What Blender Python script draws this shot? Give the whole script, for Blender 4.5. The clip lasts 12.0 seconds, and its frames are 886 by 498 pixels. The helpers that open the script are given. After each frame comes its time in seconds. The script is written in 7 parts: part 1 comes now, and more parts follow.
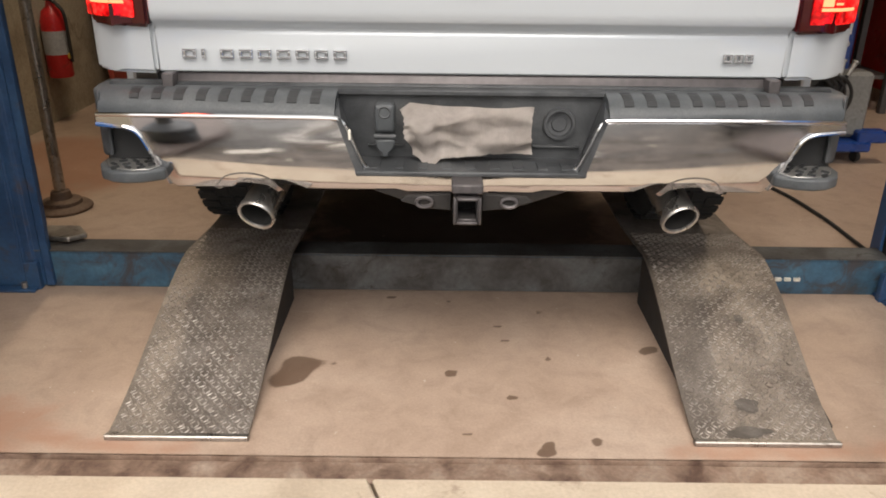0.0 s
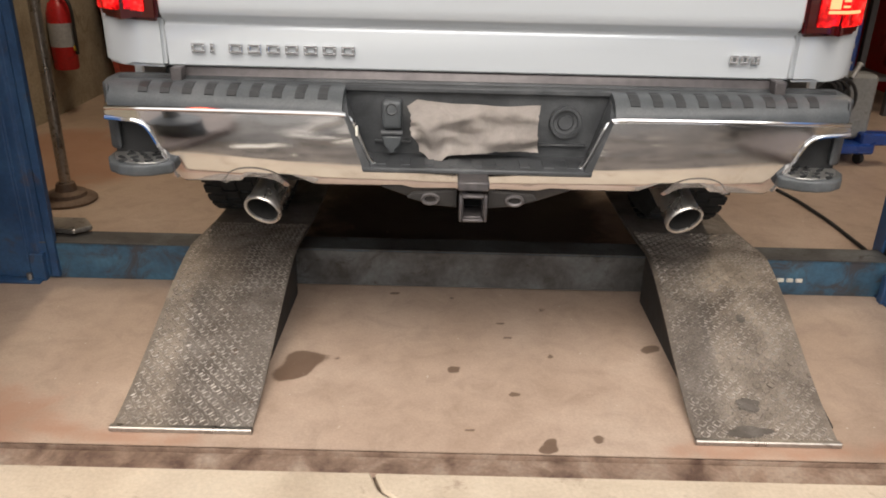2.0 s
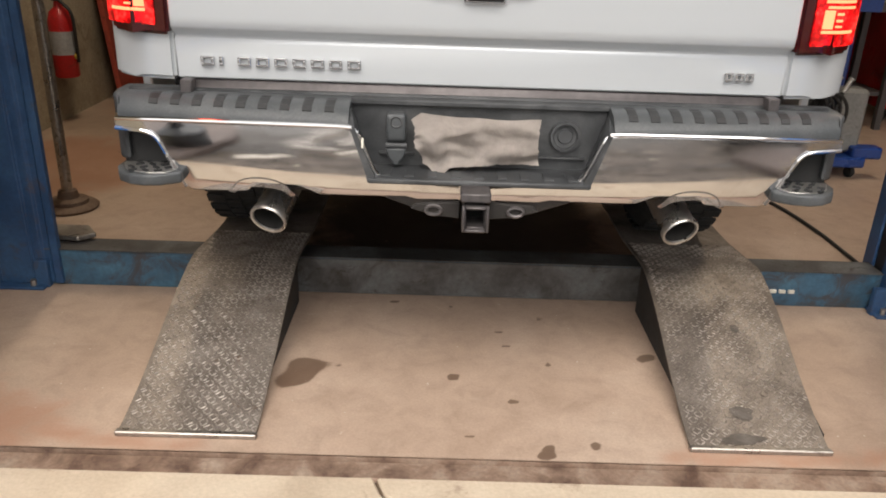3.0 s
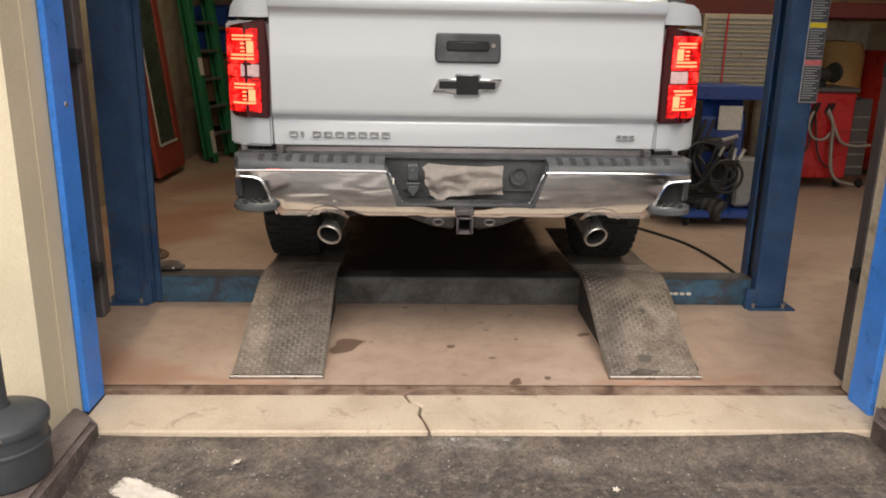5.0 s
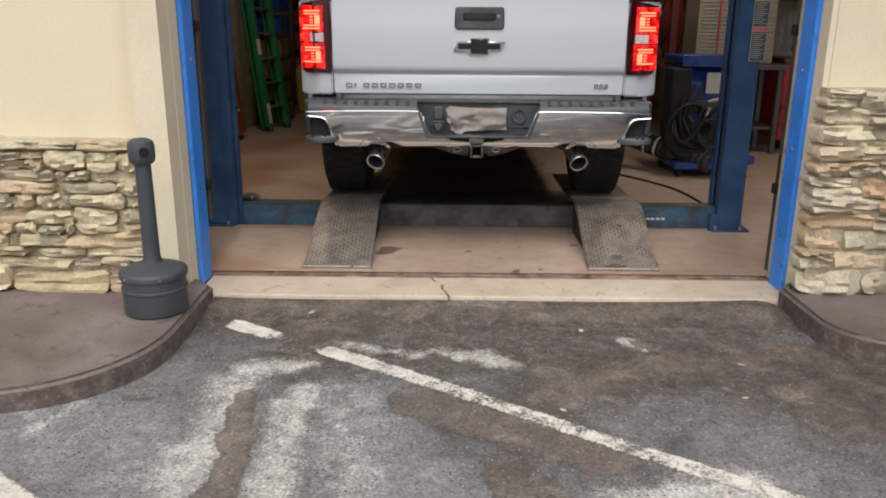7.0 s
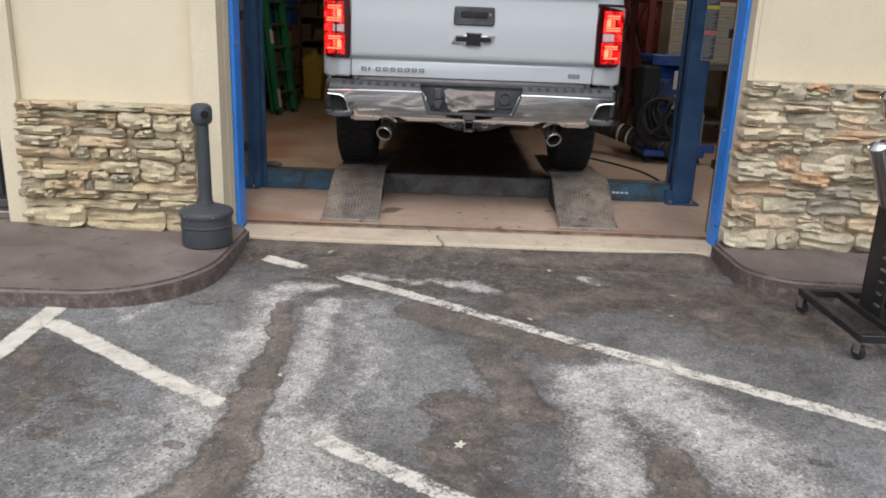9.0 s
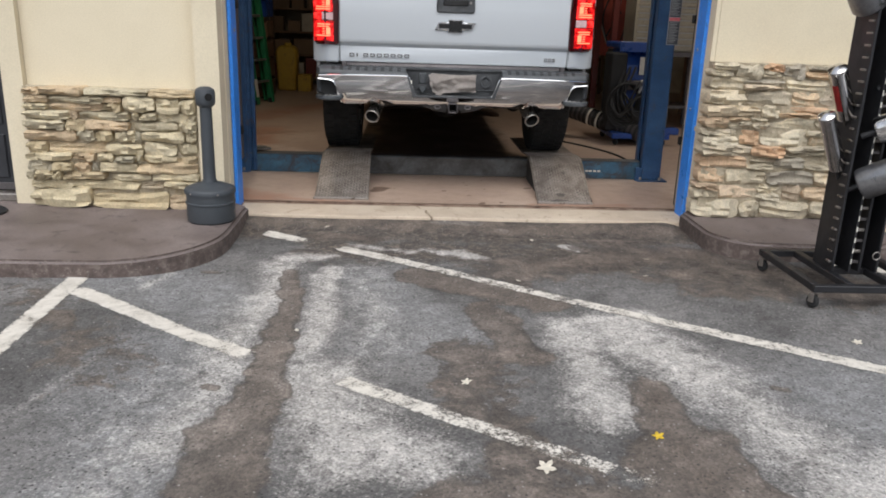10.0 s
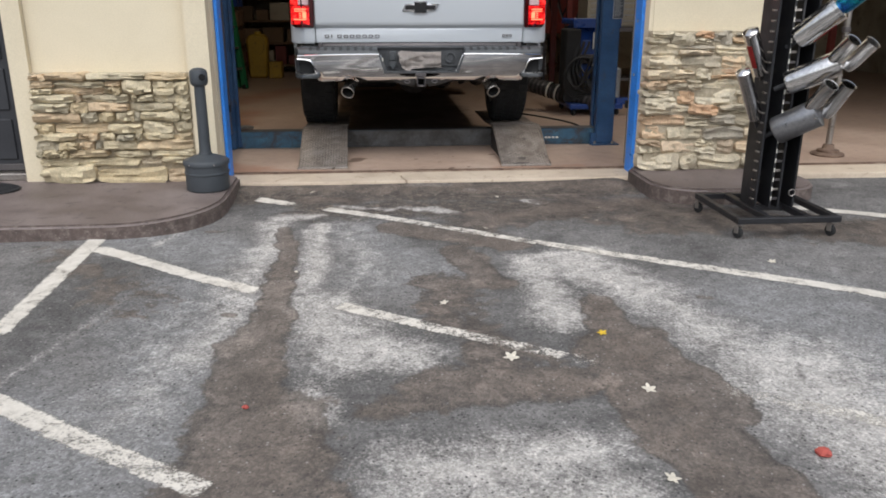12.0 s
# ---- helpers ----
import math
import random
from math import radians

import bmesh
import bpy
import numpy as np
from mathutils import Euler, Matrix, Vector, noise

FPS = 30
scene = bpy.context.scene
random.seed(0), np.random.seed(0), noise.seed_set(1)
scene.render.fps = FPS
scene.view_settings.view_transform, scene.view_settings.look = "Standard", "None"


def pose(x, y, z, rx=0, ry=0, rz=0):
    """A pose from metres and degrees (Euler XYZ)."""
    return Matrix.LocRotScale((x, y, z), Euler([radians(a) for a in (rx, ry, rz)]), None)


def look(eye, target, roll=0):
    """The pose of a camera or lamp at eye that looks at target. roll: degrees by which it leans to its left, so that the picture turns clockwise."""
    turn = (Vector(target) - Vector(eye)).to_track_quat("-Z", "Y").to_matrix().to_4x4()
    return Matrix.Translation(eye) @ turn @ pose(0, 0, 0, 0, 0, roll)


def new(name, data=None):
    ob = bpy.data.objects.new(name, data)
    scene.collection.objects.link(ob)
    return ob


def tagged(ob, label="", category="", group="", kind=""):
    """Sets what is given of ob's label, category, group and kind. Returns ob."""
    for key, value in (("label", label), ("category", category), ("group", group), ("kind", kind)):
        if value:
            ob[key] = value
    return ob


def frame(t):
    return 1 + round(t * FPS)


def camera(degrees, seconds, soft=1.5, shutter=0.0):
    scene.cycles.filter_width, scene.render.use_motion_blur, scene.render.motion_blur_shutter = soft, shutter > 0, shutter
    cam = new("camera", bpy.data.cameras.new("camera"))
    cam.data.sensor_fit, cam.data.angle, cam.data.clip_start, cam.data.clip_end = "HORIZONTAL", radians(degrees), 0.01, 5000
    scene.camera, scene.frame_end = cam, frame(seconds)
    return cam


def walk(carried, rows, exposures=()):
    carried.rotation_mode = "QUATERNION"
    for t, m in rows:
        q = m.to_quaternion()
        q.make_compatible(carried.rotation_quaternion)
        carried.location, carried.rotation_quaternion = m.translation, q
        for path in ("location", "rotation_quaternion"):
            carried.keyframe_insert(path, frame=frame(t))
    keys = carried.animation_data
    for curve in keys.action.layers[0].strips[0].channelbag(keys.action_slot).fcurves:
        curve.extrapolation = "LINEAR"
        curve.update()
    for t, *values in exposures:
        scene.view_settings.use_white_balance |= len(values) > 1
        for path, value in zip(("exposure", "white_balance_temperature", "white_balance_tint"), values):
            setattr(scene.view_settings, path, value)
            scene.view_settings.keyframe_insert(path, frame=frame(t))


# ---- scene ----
cam = camera(59.3, 12.0, soft=1.8)
PATH = [
    (0, (0.274, 0.22, 1.29), (0.278, 2.064, 0.515), 0.7),
    (0.5, (0.266, 0.217, 1.293), (0.271, 2.059, 0.515), 1.0),
    (1, (0.272, 0.213, 1.297), (0.271, 2.055, 0.517), 1.2),
    (1.5, (0.268, 0.213, 1.298), (0.265, 2.052, 0.51), 1.3),
    (2, (0.263, 0.21, 1.294), (0.265, 2.051, 0.511), 1.4),
    (2.5, (0.259, 0.21, 1.297), (0.272, 2.053, 0.521), 1.7),
    (3, (0.239, 0.167, 1.315), (0.258, 2.016, 0.553), 2.0),
    (3.2, (0.221, 0.131, 1.319), (0.25, 1.981, 0.56), 2.4),
    (4.8, (0.12, -0.888, 1.385), (0.204, 1.035, 0.841), 0.7),
    (5, (0.126, -1.037, 1.392), (0.205, 0.888, 0.857), 1.1),
    (5.5, (0.202, -1.386, 1.36), (0.197, 0.545, 0.84), 2.2),
    (6, (0.154, -1.673, 1.348), (0.084, 0.249, 0.797), 1.2),
    (6.5, (0.101, -1.94, 1.327), (0.15, -0.045, 0.689), -0.3),
    (7, (0.193, -2.158, 1.32), (0.177, -0.239, 0.757), 0.4),
    (7.5, (0.239, -2.376, 1.302), (0.18, -0.463, 0.721), 0.4),
    (7.7, (0.221, -2.481, 1.296), (0.198, -0.568, 0.712), 1.0),
    (9.3, (0.131, -3.164, 1.315), (0.165, -1.242, 0.761), 2.9),
    (9.5, (0.086, -3.232, 1.302), (0.158, -1.309, 0.758), 2.9),
    (10, (0.02, -3.401, 1.274), (0.119, -1.49, 0.694), 1.9),
    (10.5, (0.063, -3.606, 1.279), (0.136, -1.678, 0.75), 2.9),
    (11, (0.068, -3.804, 1.268), (0.132, -1.885, 0.711), 1.8),
    (11.5, (-0.012, -3.929, 1.256), (0.139, -2.021, 0.674), 0.3),
    (12, (-0.034, -3.998, 1.243), (0.136, -2.1, 0.633), 0.1),
]
EXPOSURE = [(0.0, 0.57, 6850, 11), (3.0, 0.55, 6850, 11), (5.0, 0.39, 7000, 12), (7.0, 0.17, 6400, 10), (9.5, 0.11, 6150, 10), (12.0, 0.12, 6100, 10)]
# Strengths of sky, sun and the added, unseen fill lamps of the bay
SKY, SUN, SHOP_FILL = 0.16, 1.2, 2.6
walk(cam, [(t, look(eye, target, roll)) for t, eye, target, roll in PATH], EXPOSURE)

# ==== place ====
# ---- world, sun, lights ----
world = bpy.data.worlds.new("overcast_sky")
scene.world = world
world.use_nodes = True
wn, wl = world.node_tree.nodes, world.node_tree.links
sky = wn.new("ShaderNodeTexSky")
sky.sky_type, sky.sun_disc = "NISHITA", False
sky.sun_elevation, sky.sun_rotation = radians(52), radians(200)
sky.dust_density = 4.0
soften = wn.new("ShaderNodeHueSaturation")
soften.inputs["Saturation"].default_value = 0.35
wl.new(sky.outputs[0], soften.inputs["Color"])
wl.new(soften.outputs[0], wn["Background"].inputs[0])
wn["Background"].inputs[1].default_value = SKY

sun_lamp = bpy.data.lights.new("sun", "SUN")
sun_lamp.energy, sun_lamp.angle, sun_lamp.color = SUN, radians(40), (1.0, 0.97, 0.93)
sun_ob = new("sun", sun_lamp)
sun_ob.matrix_world = look((4.0, -8, 11), (0, 0, 0))


# ---- materials ----
def material(name):
    m = bpy.data.materials.new(name)
    m.use_nodes = True
    n, l = m.node_tree.nodes, m.node_tree.links
    return m, n, l, n["Principled BSDF"]


def noise_node(n, l, scale, detail=5.0, rough=0.6, vec=None, dist=0.0):
    t = n.new("ShaderNodeTexNoise")
    t.inputs["Scale"].default_value, t.inputs["Detail"].default_value = scale, detail
    t.inputs["Roughness"].default_value, t.inputs["Distortion"].default_value = rough, dist
    if vec:
        l.new(vec, t.inputs["Vector"])
    return t.outputs["Fac"]


def ramp_node(n, l, fac, stops):
    r = n.new("ShaderNodeValToRGB")
    e = r.color_ramp.elements
    while len(e) < len(stops):
        e.new(0.5)
    for k, (p, c) in enumerate(stops):
        e[k].position = p
        e[k].color = (*c, 1) if len(c) == 3 else c
    l.new(fac, r.inputs[0])
    return r.outputs[0]


def mix_node(n, l, fac, a, b, mode="MIX"):
    m = n.new("ShaderNodeMix")
    m.data_type, m.blend_type = "RGBA", mode
    for sock, v in ((m.inputs[0], fac), (m.inputs[6], a), (m.inputs[7], b)):
        if isinstance(v, (int, float)):
            sock.default_value = v
        elif isinstance(v, tuple):
            sock.default_value = (*v, 1)
        else:
            l.new(v, sock)
    return m.outputs[2]


def math_node(n, l, op, a, b=None, c=None):
    m = n.new("ShaderNodeMath")
    m.operation = op
    for k, v in enumerate((a, b, c)):
        if v is None:
            continue
        if isinstance(v, (int, float)):
            m.inputs[k].default_value = v
        else:
            l.new(v, m.inputs[k])
    return m.outputs[0]


def step_node(n, l, v, lo, hi, a=0.0, b=1.0):
    m = n.new("ShaderNodeMapRange")
    m.interpolation_type = "SMOOTHSTEP"
    for k, x in ((1, lo), (2, hi), (3, a), (4, b)):
        m.inputs[k].default_value = x
    l.new(v, m.inputs[0])
    return m.outputs[0]


def bump_node(n, l, b, height, strength, distance=0.01):
    k = n.new("ShaderNodeBump")
    k.inputs["Strength"].default_value, k.inputs["Distance"].default_value = strength, distance
    l.new(height, k.inputs["Height"])
    l.new(k.outputs[0], b.inputs["Normal"])


def position(n):
    return n.new("ShaderNodeNewGeometry").outputs["Position"]


def surface(name, base, second=None, third=None, rough=0.6, metal=0.0, big=3.0, fine=60.0, amount=0.5, bump=0.15, depth=0.004,
            vary=0.0, coat=0.0, rough_var=0.12, grain=0.6, grime=0.0, grime_colour=(0.04, 0.03, 0.022)):
    """A worn surface: large mottling, fine grain, patchy gloss and relief."""
    m, n, l, b = material(name)
    p = position(n)
    second = second or tuple(c * 0.78 for c in base)
    third = third or tuple(min(1, c * 1.12) for c in base)
    f1 = noise_node(n, l, big, 6, 0.62, p, 0.4)
    f2 = noise_node(n, l, fine, 4, 0.6, p)
    c1 = ramp_node(n, l, f1, [(0.33, second), (0.5, base), (0.68, third)])
    col = mix_node(n, l, amount, base, c1)
    g = ramp_node(n, l, f2, [(0.3, (0.72,) * 3), (0.7, (1.18,) * 3)])
    col = mix_node(n, l, grain, col, g, "MULTIPLY")
    if grime:
        f3 = noise_node(n, l, big * 2.7, 8, 0.7, p, 0.8)
        k = step_node(n, l, f3, 0.62 - 0.25 * grime, 0.8 - 0.2 * grime)
        col = mix_node(n, l, math_node(n, l, "MULTIPLY", k, 0.85), col, grime_colour)
    if vary:
        o = n.new("ShaderNodeObjectInfo").outputs["Random"]
        v = ramp_node(n, l, o, [(0.0, (1 - vary,) * 3), (1.0, (1 + vary,) * 3)])
        col = mix_node(n, l, 1.0, col, v, "MULTIPLY")
    l.new(col, b.inputs["Base Color"])
    r = step_node(n, l, f1, 0.3, 0.7, max(0.02, rough - rough_var), min(1, rough + rough_var))
    l.new(r, b.inputs["Roughness"])
    b.inputs["Metallic"].default_value = metal
    b.inputs["Coat Weight"].default_value = coat
    b.inputs["Coat Roughness"].default_value = 0.06
    if bump:
        h = math_node(n, l, "MULTIPLY_ADD", f1, 0.4, f2)
        bump_node(n, l, b, h, bump, depth)
    return m


def glow(name, colour, strength):
    m, n, l, b = material(name)
    b.inputs["Base Color"].default_value = (*colour, 1)
    b.inputs["Emission Color"].default_value = (*colour, 1)
    b.inputs["Emission Strength"].default_value = strength
    b.inputs["Roughness"].default_value = 0.3
    return m


def asphalt_material():
    m, n, l, b = material("asphalt")
    p = position(n)

    def attr(name):
        a = n.new("ShaderNodeAttribute")
        a.attribute_name = name
        return a.outputs["Fac"]
    mid = noise_node(n, l, 5.5, 8, 0.72, p, 0.4)
    grit = noise_node(n, l, 210, 3, 0.7, p)
    stones = n.new("ShaderNodeTexVoronoi")
    stones.inputs["Scale"].default_value = 115
    l.new(p, stones.inputs["Vector"])
    large = noise_node(n, l, 1.3, 6, 0.65, p, 0.6)
    blot = noise_node(n, l, 19, 6, 0.75, p, 0.6)
    col = ramp_node(n, l, large, [(0.3, (0.062, 0.059, 0.056)), (0.5, (0.132, 0.127, 0.122)), (0.7, (0.215, 0.207, 0.198))])
    fresh = math_node(n, l, "ADD", attr("grey"), math_node(n, l, "MULTIPLY_ADD", mid, 0.9, -0.45))
    col = mix_node(n, l, step_node(n, l, fresh, 0.2, 0.9, 0, 0.8), col, (0.215, 0.214, 0.212))
    # brown grit and grime washed out of the bay
    br = math_node(n, l, "ADD", attr("brown"), math_node(n, l, "MULTIPLY_ADD", noise_node(n, l, 7.5, 7, 0.7, p, 0.7), 1.6, -0.8))
    soil = ramp_node(n, l, blot, [(0.3, (0.030, 0.026, 0.022)), (0.48, (0.075, 0.060, 0.048)), (0.62, (0.165, 0.132, 0.102)), (0.76, (0.34, 0.28, 0.22))])
    col = mix_node(n, l, step_node(n, l, br, 0.35, 0.75, 0, 0.8), col, soil)
    # pale dried residue, fading outwards
    s = math_node(n, l, "ADD", attr("pale"), math_node(n, l, "MULTIPLY_ADD", mid, 1.0, -0.5))
    s = math_node(n, l, "ADD", s, math_node(n, l, "MULTIPLY_ADD", blot, 0.9, -0.45))
    s = math_node(n, l, "ADD", s, math_node(n, l, "MULTIPLY_ADD", noise_node(n, l, 90, 4, 0.75, p), 1.5, -0.75))
    pale = ramp_node(n, l, blot, [(0.3, (0.43, 0.41, 0.38)), (0.7, (0.60, 0.57, 0.53))])
    col = mix_node(n, l, step_node(n, l, s, 0.22, 0.98, 0, 0.80), col, pale)
    # damp brown wheel tracks with a clear edge
    d = math_node(n, l, "ADD", attr("oil"), math_node(n, l, "MULTIPLY_ADD", mid, 1.5, -0.75))
    d = math_node(n, l, "ADD", d, math_node(n, l, "MULTIPLY_ADD", blot, 0.55, -0.275))
    damp = step_node(n, l, d, 0.41, 0.54, 0, 0.80)
    wet = ramp_node(n, l, mid, [(0.3, (0.082, 0.068, 0.057)), (0.55, (0.146, 0.119, 0.098)), (0.72, (0.225, 0.182, 0.149))])
    col = mix_node(n, l, damp, col, wet)
    rim = math_node(n, l, "MULTIPLY", step_node(n, l, d, 0.41, 0.50), step_node(n, l, d, 0.54, 0.75, 1.0, 0.0))
    col = mix_node(n, l, math_node(n, l, "MULTIPLY", rim, 0.45), col, (0.050, 0.045, 0.041))
    spill = step_node(n, l, noise_node(n, l, 3.1, 6, 0.7, p, 0.9), 0.58, 0.72, 0, 0.55)
    col = mix_node(n, l, spill, col, (0.050, 0.044, 0.040))
    g3 = ramp_node(n, l, noise_node(n, l, 11, 7, 0.75, p, 0.8), [(0.3, (0.50, 0.49, 0.48)), (0.5, (1.0, 0.99, 0.98)), (0.7, (1.5,) * 3)])
    col = mix_node(n, l, 0.65, col, g3, "MULTIPLY")
    g = ramp_node(n, l, stones.outputs["Color"], [(0.1, (0.5,) * 3), (0.5, (0.97,) * 3), (0.95, (1.65,) * 3)])
    col = mix_node(n, l, 0.55, col, g, "MULTIPLY")
    fleck = n.new("ShaderNodeTexVoronoi")
    fleck.inputs["Scale"].default_value = 62
    l.new(p, fleck.inputs["Vector"])
    pick = n.new("ShaderNodeSeparateColor")
    l.new(fleck.outputs["Color"], pick.inputs[0])
    sp = math_node(n, l, "MULTIPLY", step_node(n, l, fleck.outputs["Distance"], 0.16, 0.30, 0.75, 0.0), math_node(n, l, "LESS_THAN", pick.outputs[0], 0.10))
    col = mix_node(n, l, sp, col, (0.40, 0.385, 0.36))
    sp2 = math_node(n, l, "MULTIPLY", step_node(n, l, fleck.outputs["Distance"], 0.22, 0.36, 0.8, 0.0), math_node(n, l, "GREATER_THAN", pick.outputs[1], 0.84))
    col = mix_node(n, l, sp2, col, (0.028, 0.026, 0.025))
    g2 = ramp_node(n, l, grit, [(0.3, (0.7,) * 3), (0.7, (1.35,) * 3)])
    col = mix_node(n, l, 0.5, col, g2, "MULTIPLY")
    l.new(col, b.inputs["Base Color"])
    l.new(step_node(n, l, damp, 0.0, 0.8, 0.88, 0.62), b.inputs["Roughness"])
    h = math_node(n, l, "MULTIPLY_ADD", stones.outputs["Distance"], -0.7, grit)
    bump_node(n, l, b, h, 0.6, 0.005)
    return m


def shop_floor_material():
    m, n, l, b = material("shop_concrete")
    p = position(n)
    a = n.new("ShaderNodeAttribute")
    a.attribute_name = "stain"
    r = n.new("ShaderNodeAttribute")
    r.attribute_name = "rust"
    large = noise_node(n, l, 1.7, 7, 0.62, p, 0.7)
    mid = noise_node(n, l, 9, 7, 0.7, p, 0.5)
    fine = noise_node(n, l, 130, 4, 0.6, p)
    col = ramp_node(n, l, large, [(0.3, (0.375, 0.272, 0.204)), (0.5, (0.435, 0.322, 0.246)), (0.7, (0.485, 0.374, 0.292))])
    g = ramp_node(n, l, mid, [(0.28, (0.60, 0.56, 0.52)), (0.5, (1.0, 0.99, 0.98)), (0.72, (1.24, 1.25, 1.27))])
    col = mix_node(n, l, 0.45, col, g, "MULTIPLY")
    scuff = n.new("ShaderNodeMapping")
    scuff.inputs["Scale"].default_value = (3.0, 26.0, 1.0)
    l.new(p, scuff.inputs["Vector"])
    sc = step_node(n, l, noise_node(n, l, 1.0, 5, 0.7, scuff.outputs[0], 0.3), 0.60, 0.78, 0, 0.35)
    col = mix_node(n, l, sc, col, (0.55, 0.45, 0.37))
    g = ramp_node(n, l, fine, [(0.32, (0.84,) * 3), (0.68, (1.1,) * 3)])
    col = mix_node(n, l, 0.6, col, g, "MULTIPLY")
    k = math_node(n, l, "ADD", r.outputs["Fac"], math_node(n, l, "MULTIPLY_ADD", mid, 0.9, -0.45))
    col = mix_node(n, l, step_node(n, l, k, 0.40, 0.95, 0, 0.62), col, (0.33, 0.145, 0.08))
    s = math_node(n, l, "ADD", a.outputs["Fac"], math_node(n, l, "MULTIPLY_ADD", mid, 0.5, -0.25))
    col = mix_node(n, l, step_node(n, l, s, 0.42, 0.62, 0, 0.8), col, (0.095, 0.052, 0.030))
    # painted shade on the floor under the parked vehicle
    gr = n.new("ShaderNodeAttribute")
    gr.attribute_name = "truck_shade"
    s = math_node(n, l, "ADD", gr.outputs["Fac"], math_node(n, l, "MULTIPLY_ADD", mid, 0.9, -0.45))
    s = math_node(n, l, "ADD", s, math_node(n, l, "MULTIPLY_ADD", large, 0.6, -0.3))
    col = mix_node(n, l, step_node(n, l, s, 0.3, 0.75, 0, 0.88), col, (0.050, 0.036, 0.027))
    # scattered small drips
    v = n.new("ShaderNodeTexVoronoi")
    v.inputs["Scale"].default_value, v.inputs["Randomness"].default_value = 7.0, 1.0
    l.new(p, v.inputs["Vector"])
    dots = math_node(n, l, "MULTIPLY_ADD", mid, 0.05, v.outputs["Distance"])
    pick = n.new("ShaderNodeSeparateColor")
    l.new(v.outputs["Color"], pick.inputs[0])
    few = math_node(n, l, "LESS_THAN", pick.outputs[0], 0.16)
    dots = math_node(n, l, "MULTIPLY", step_node(n, l, dots, 0.065, 0.10, 0.7, 0.0), few)
    col = mix_node(n, l, dots, col, (0.10, 0.07, 0.05))
    light = step_node(n, l, noise_node(n, l, 38, 2, 0.5, p), 0.735, 0.76, 0.0, 0.55)
    col = mix_node(n, l, light, col, (0.62, 0.55, 0.47))
    l.new(col, b.inputs["Base Color"])
    l.new(step_node(n, l, large, 0.3, 0.7, 0.38, 0.6), b.inputs["Roughness"])
    bump_node(n, l, b, math_node(n, l, "MULTIPLY_ADD", mid, 0.5, fine), 0.12, 0.003)
    return m


def paint_line_material():
    m, n, l, b = material("worn_road_paint")
    p = position(n)
    a = n.new("ShaderNodeAttribute")
    a.attribute_name = "wear"
    grit = noise_node(n, l, 95, 4, 0.7, p)
    mid = noise_node(n, l, 13, 7, 0.72, p, 0.5)
    s = math_node(n, l, "ADD", math_node(n, l, "MULTIPLY_ADD", grit, 1.1, -0.55), math_node(n, l, "MULTIPLY_ADD", mid, 1.3, -0.65))
    s = math_node(n, l, "SUBTRACT", s, a.outputs["Fac"])
    col = ramp_node(n, l, mid, [(0.3, (0.42, 0.385, 0.33)), (0.6, (0.66, 0.62, 0.55))])
    l.new(col, b.inputs["Base Color"])
    b.inputs["Roughness"].default_value = 0.75
    l.new(step_node(n, l, s, -0.38, -0.02), b.inputs["Alpha"])
    return m


def stone_material(name, tones):
    m, n, l, b = material(name)
    p = position(n)
    o = n.new("ShaderNodeObjectInfo").outputs["Random"]
    base = ramp_node(n, l, o, [(k / (len(tones) - 1), c) for k, c in enumerate(tones)])
    big = noise_node(n, l, 9, 6, 0.65, p, 0.6)
    fine = noise_node(n, l, 75, 6, 0.7, p)
    patch = ramp_node(n, l, big, [(0.3, (0.66, 0.64, 0.60)), (0.5, (1.0, 0.98, 0.94)), (0.7, (1.25, 1.2, 1.1))])
    col = mix_node(n, l, 0.85, base, patch, "MULTIPLY")
    g = ramp_node(n, l, fine, [(0.3, (0.7,) * 3), (0.7, (1.22,) * 3)])
    col = mix_node(n, l, 0.7, col, g, "MULTIPLY")
    l.new(col, b.inputs["Base Color"])
    b.inputs["Roughness"].default_value = 0.9
    bump_node(n, l, b, math_node(n, l, "MULTIPLY_ADD", big, 0.6, fine), 0.8, 0.012)
    return m


def tread_material():
    m, n, l, b = material("diamond_plate_steel")
    p = position(n)
    big = noise_node(n, l, 5, 7, 0.7, p, 0.7)
    mid = noise_node(n, l, 24, 6, 0.7, p, 0.4)
    fine = noise_node(n, l, 190, 4, 0.7, p)
    col = ramp_node(n, l, big, [(0.28, (0.12, 0.098, 0.082)), (0.5, (0.235, 0.20, 0.170)), (0.72, (0.37, 0.325, 0.285))])
    rust = step_node(n, l, mid, 0.60, 0.72, 0, 0.55)
    col = mix_node(n, l, rust, col, (0.17, 0.085, 0.05))
    g = ramp_node(n, l, fine, [(0.3, (0.6,) * 3), (0.7, (1.3,) * 3)])
    col = mix_node(n, l, 0.8, col, g, "MULTIPLY")
    l.new(col, b.inputs["Base Color"])
    b.inputs["Metallic"].default_value = 0.5
    l.new(step_node(n, l, big, 0.3, 0.7, 0.62, 0.42), b.inputs["Roughness"])
    bump_node(n, l, b, fine, 0.3, 0.002)
    return m


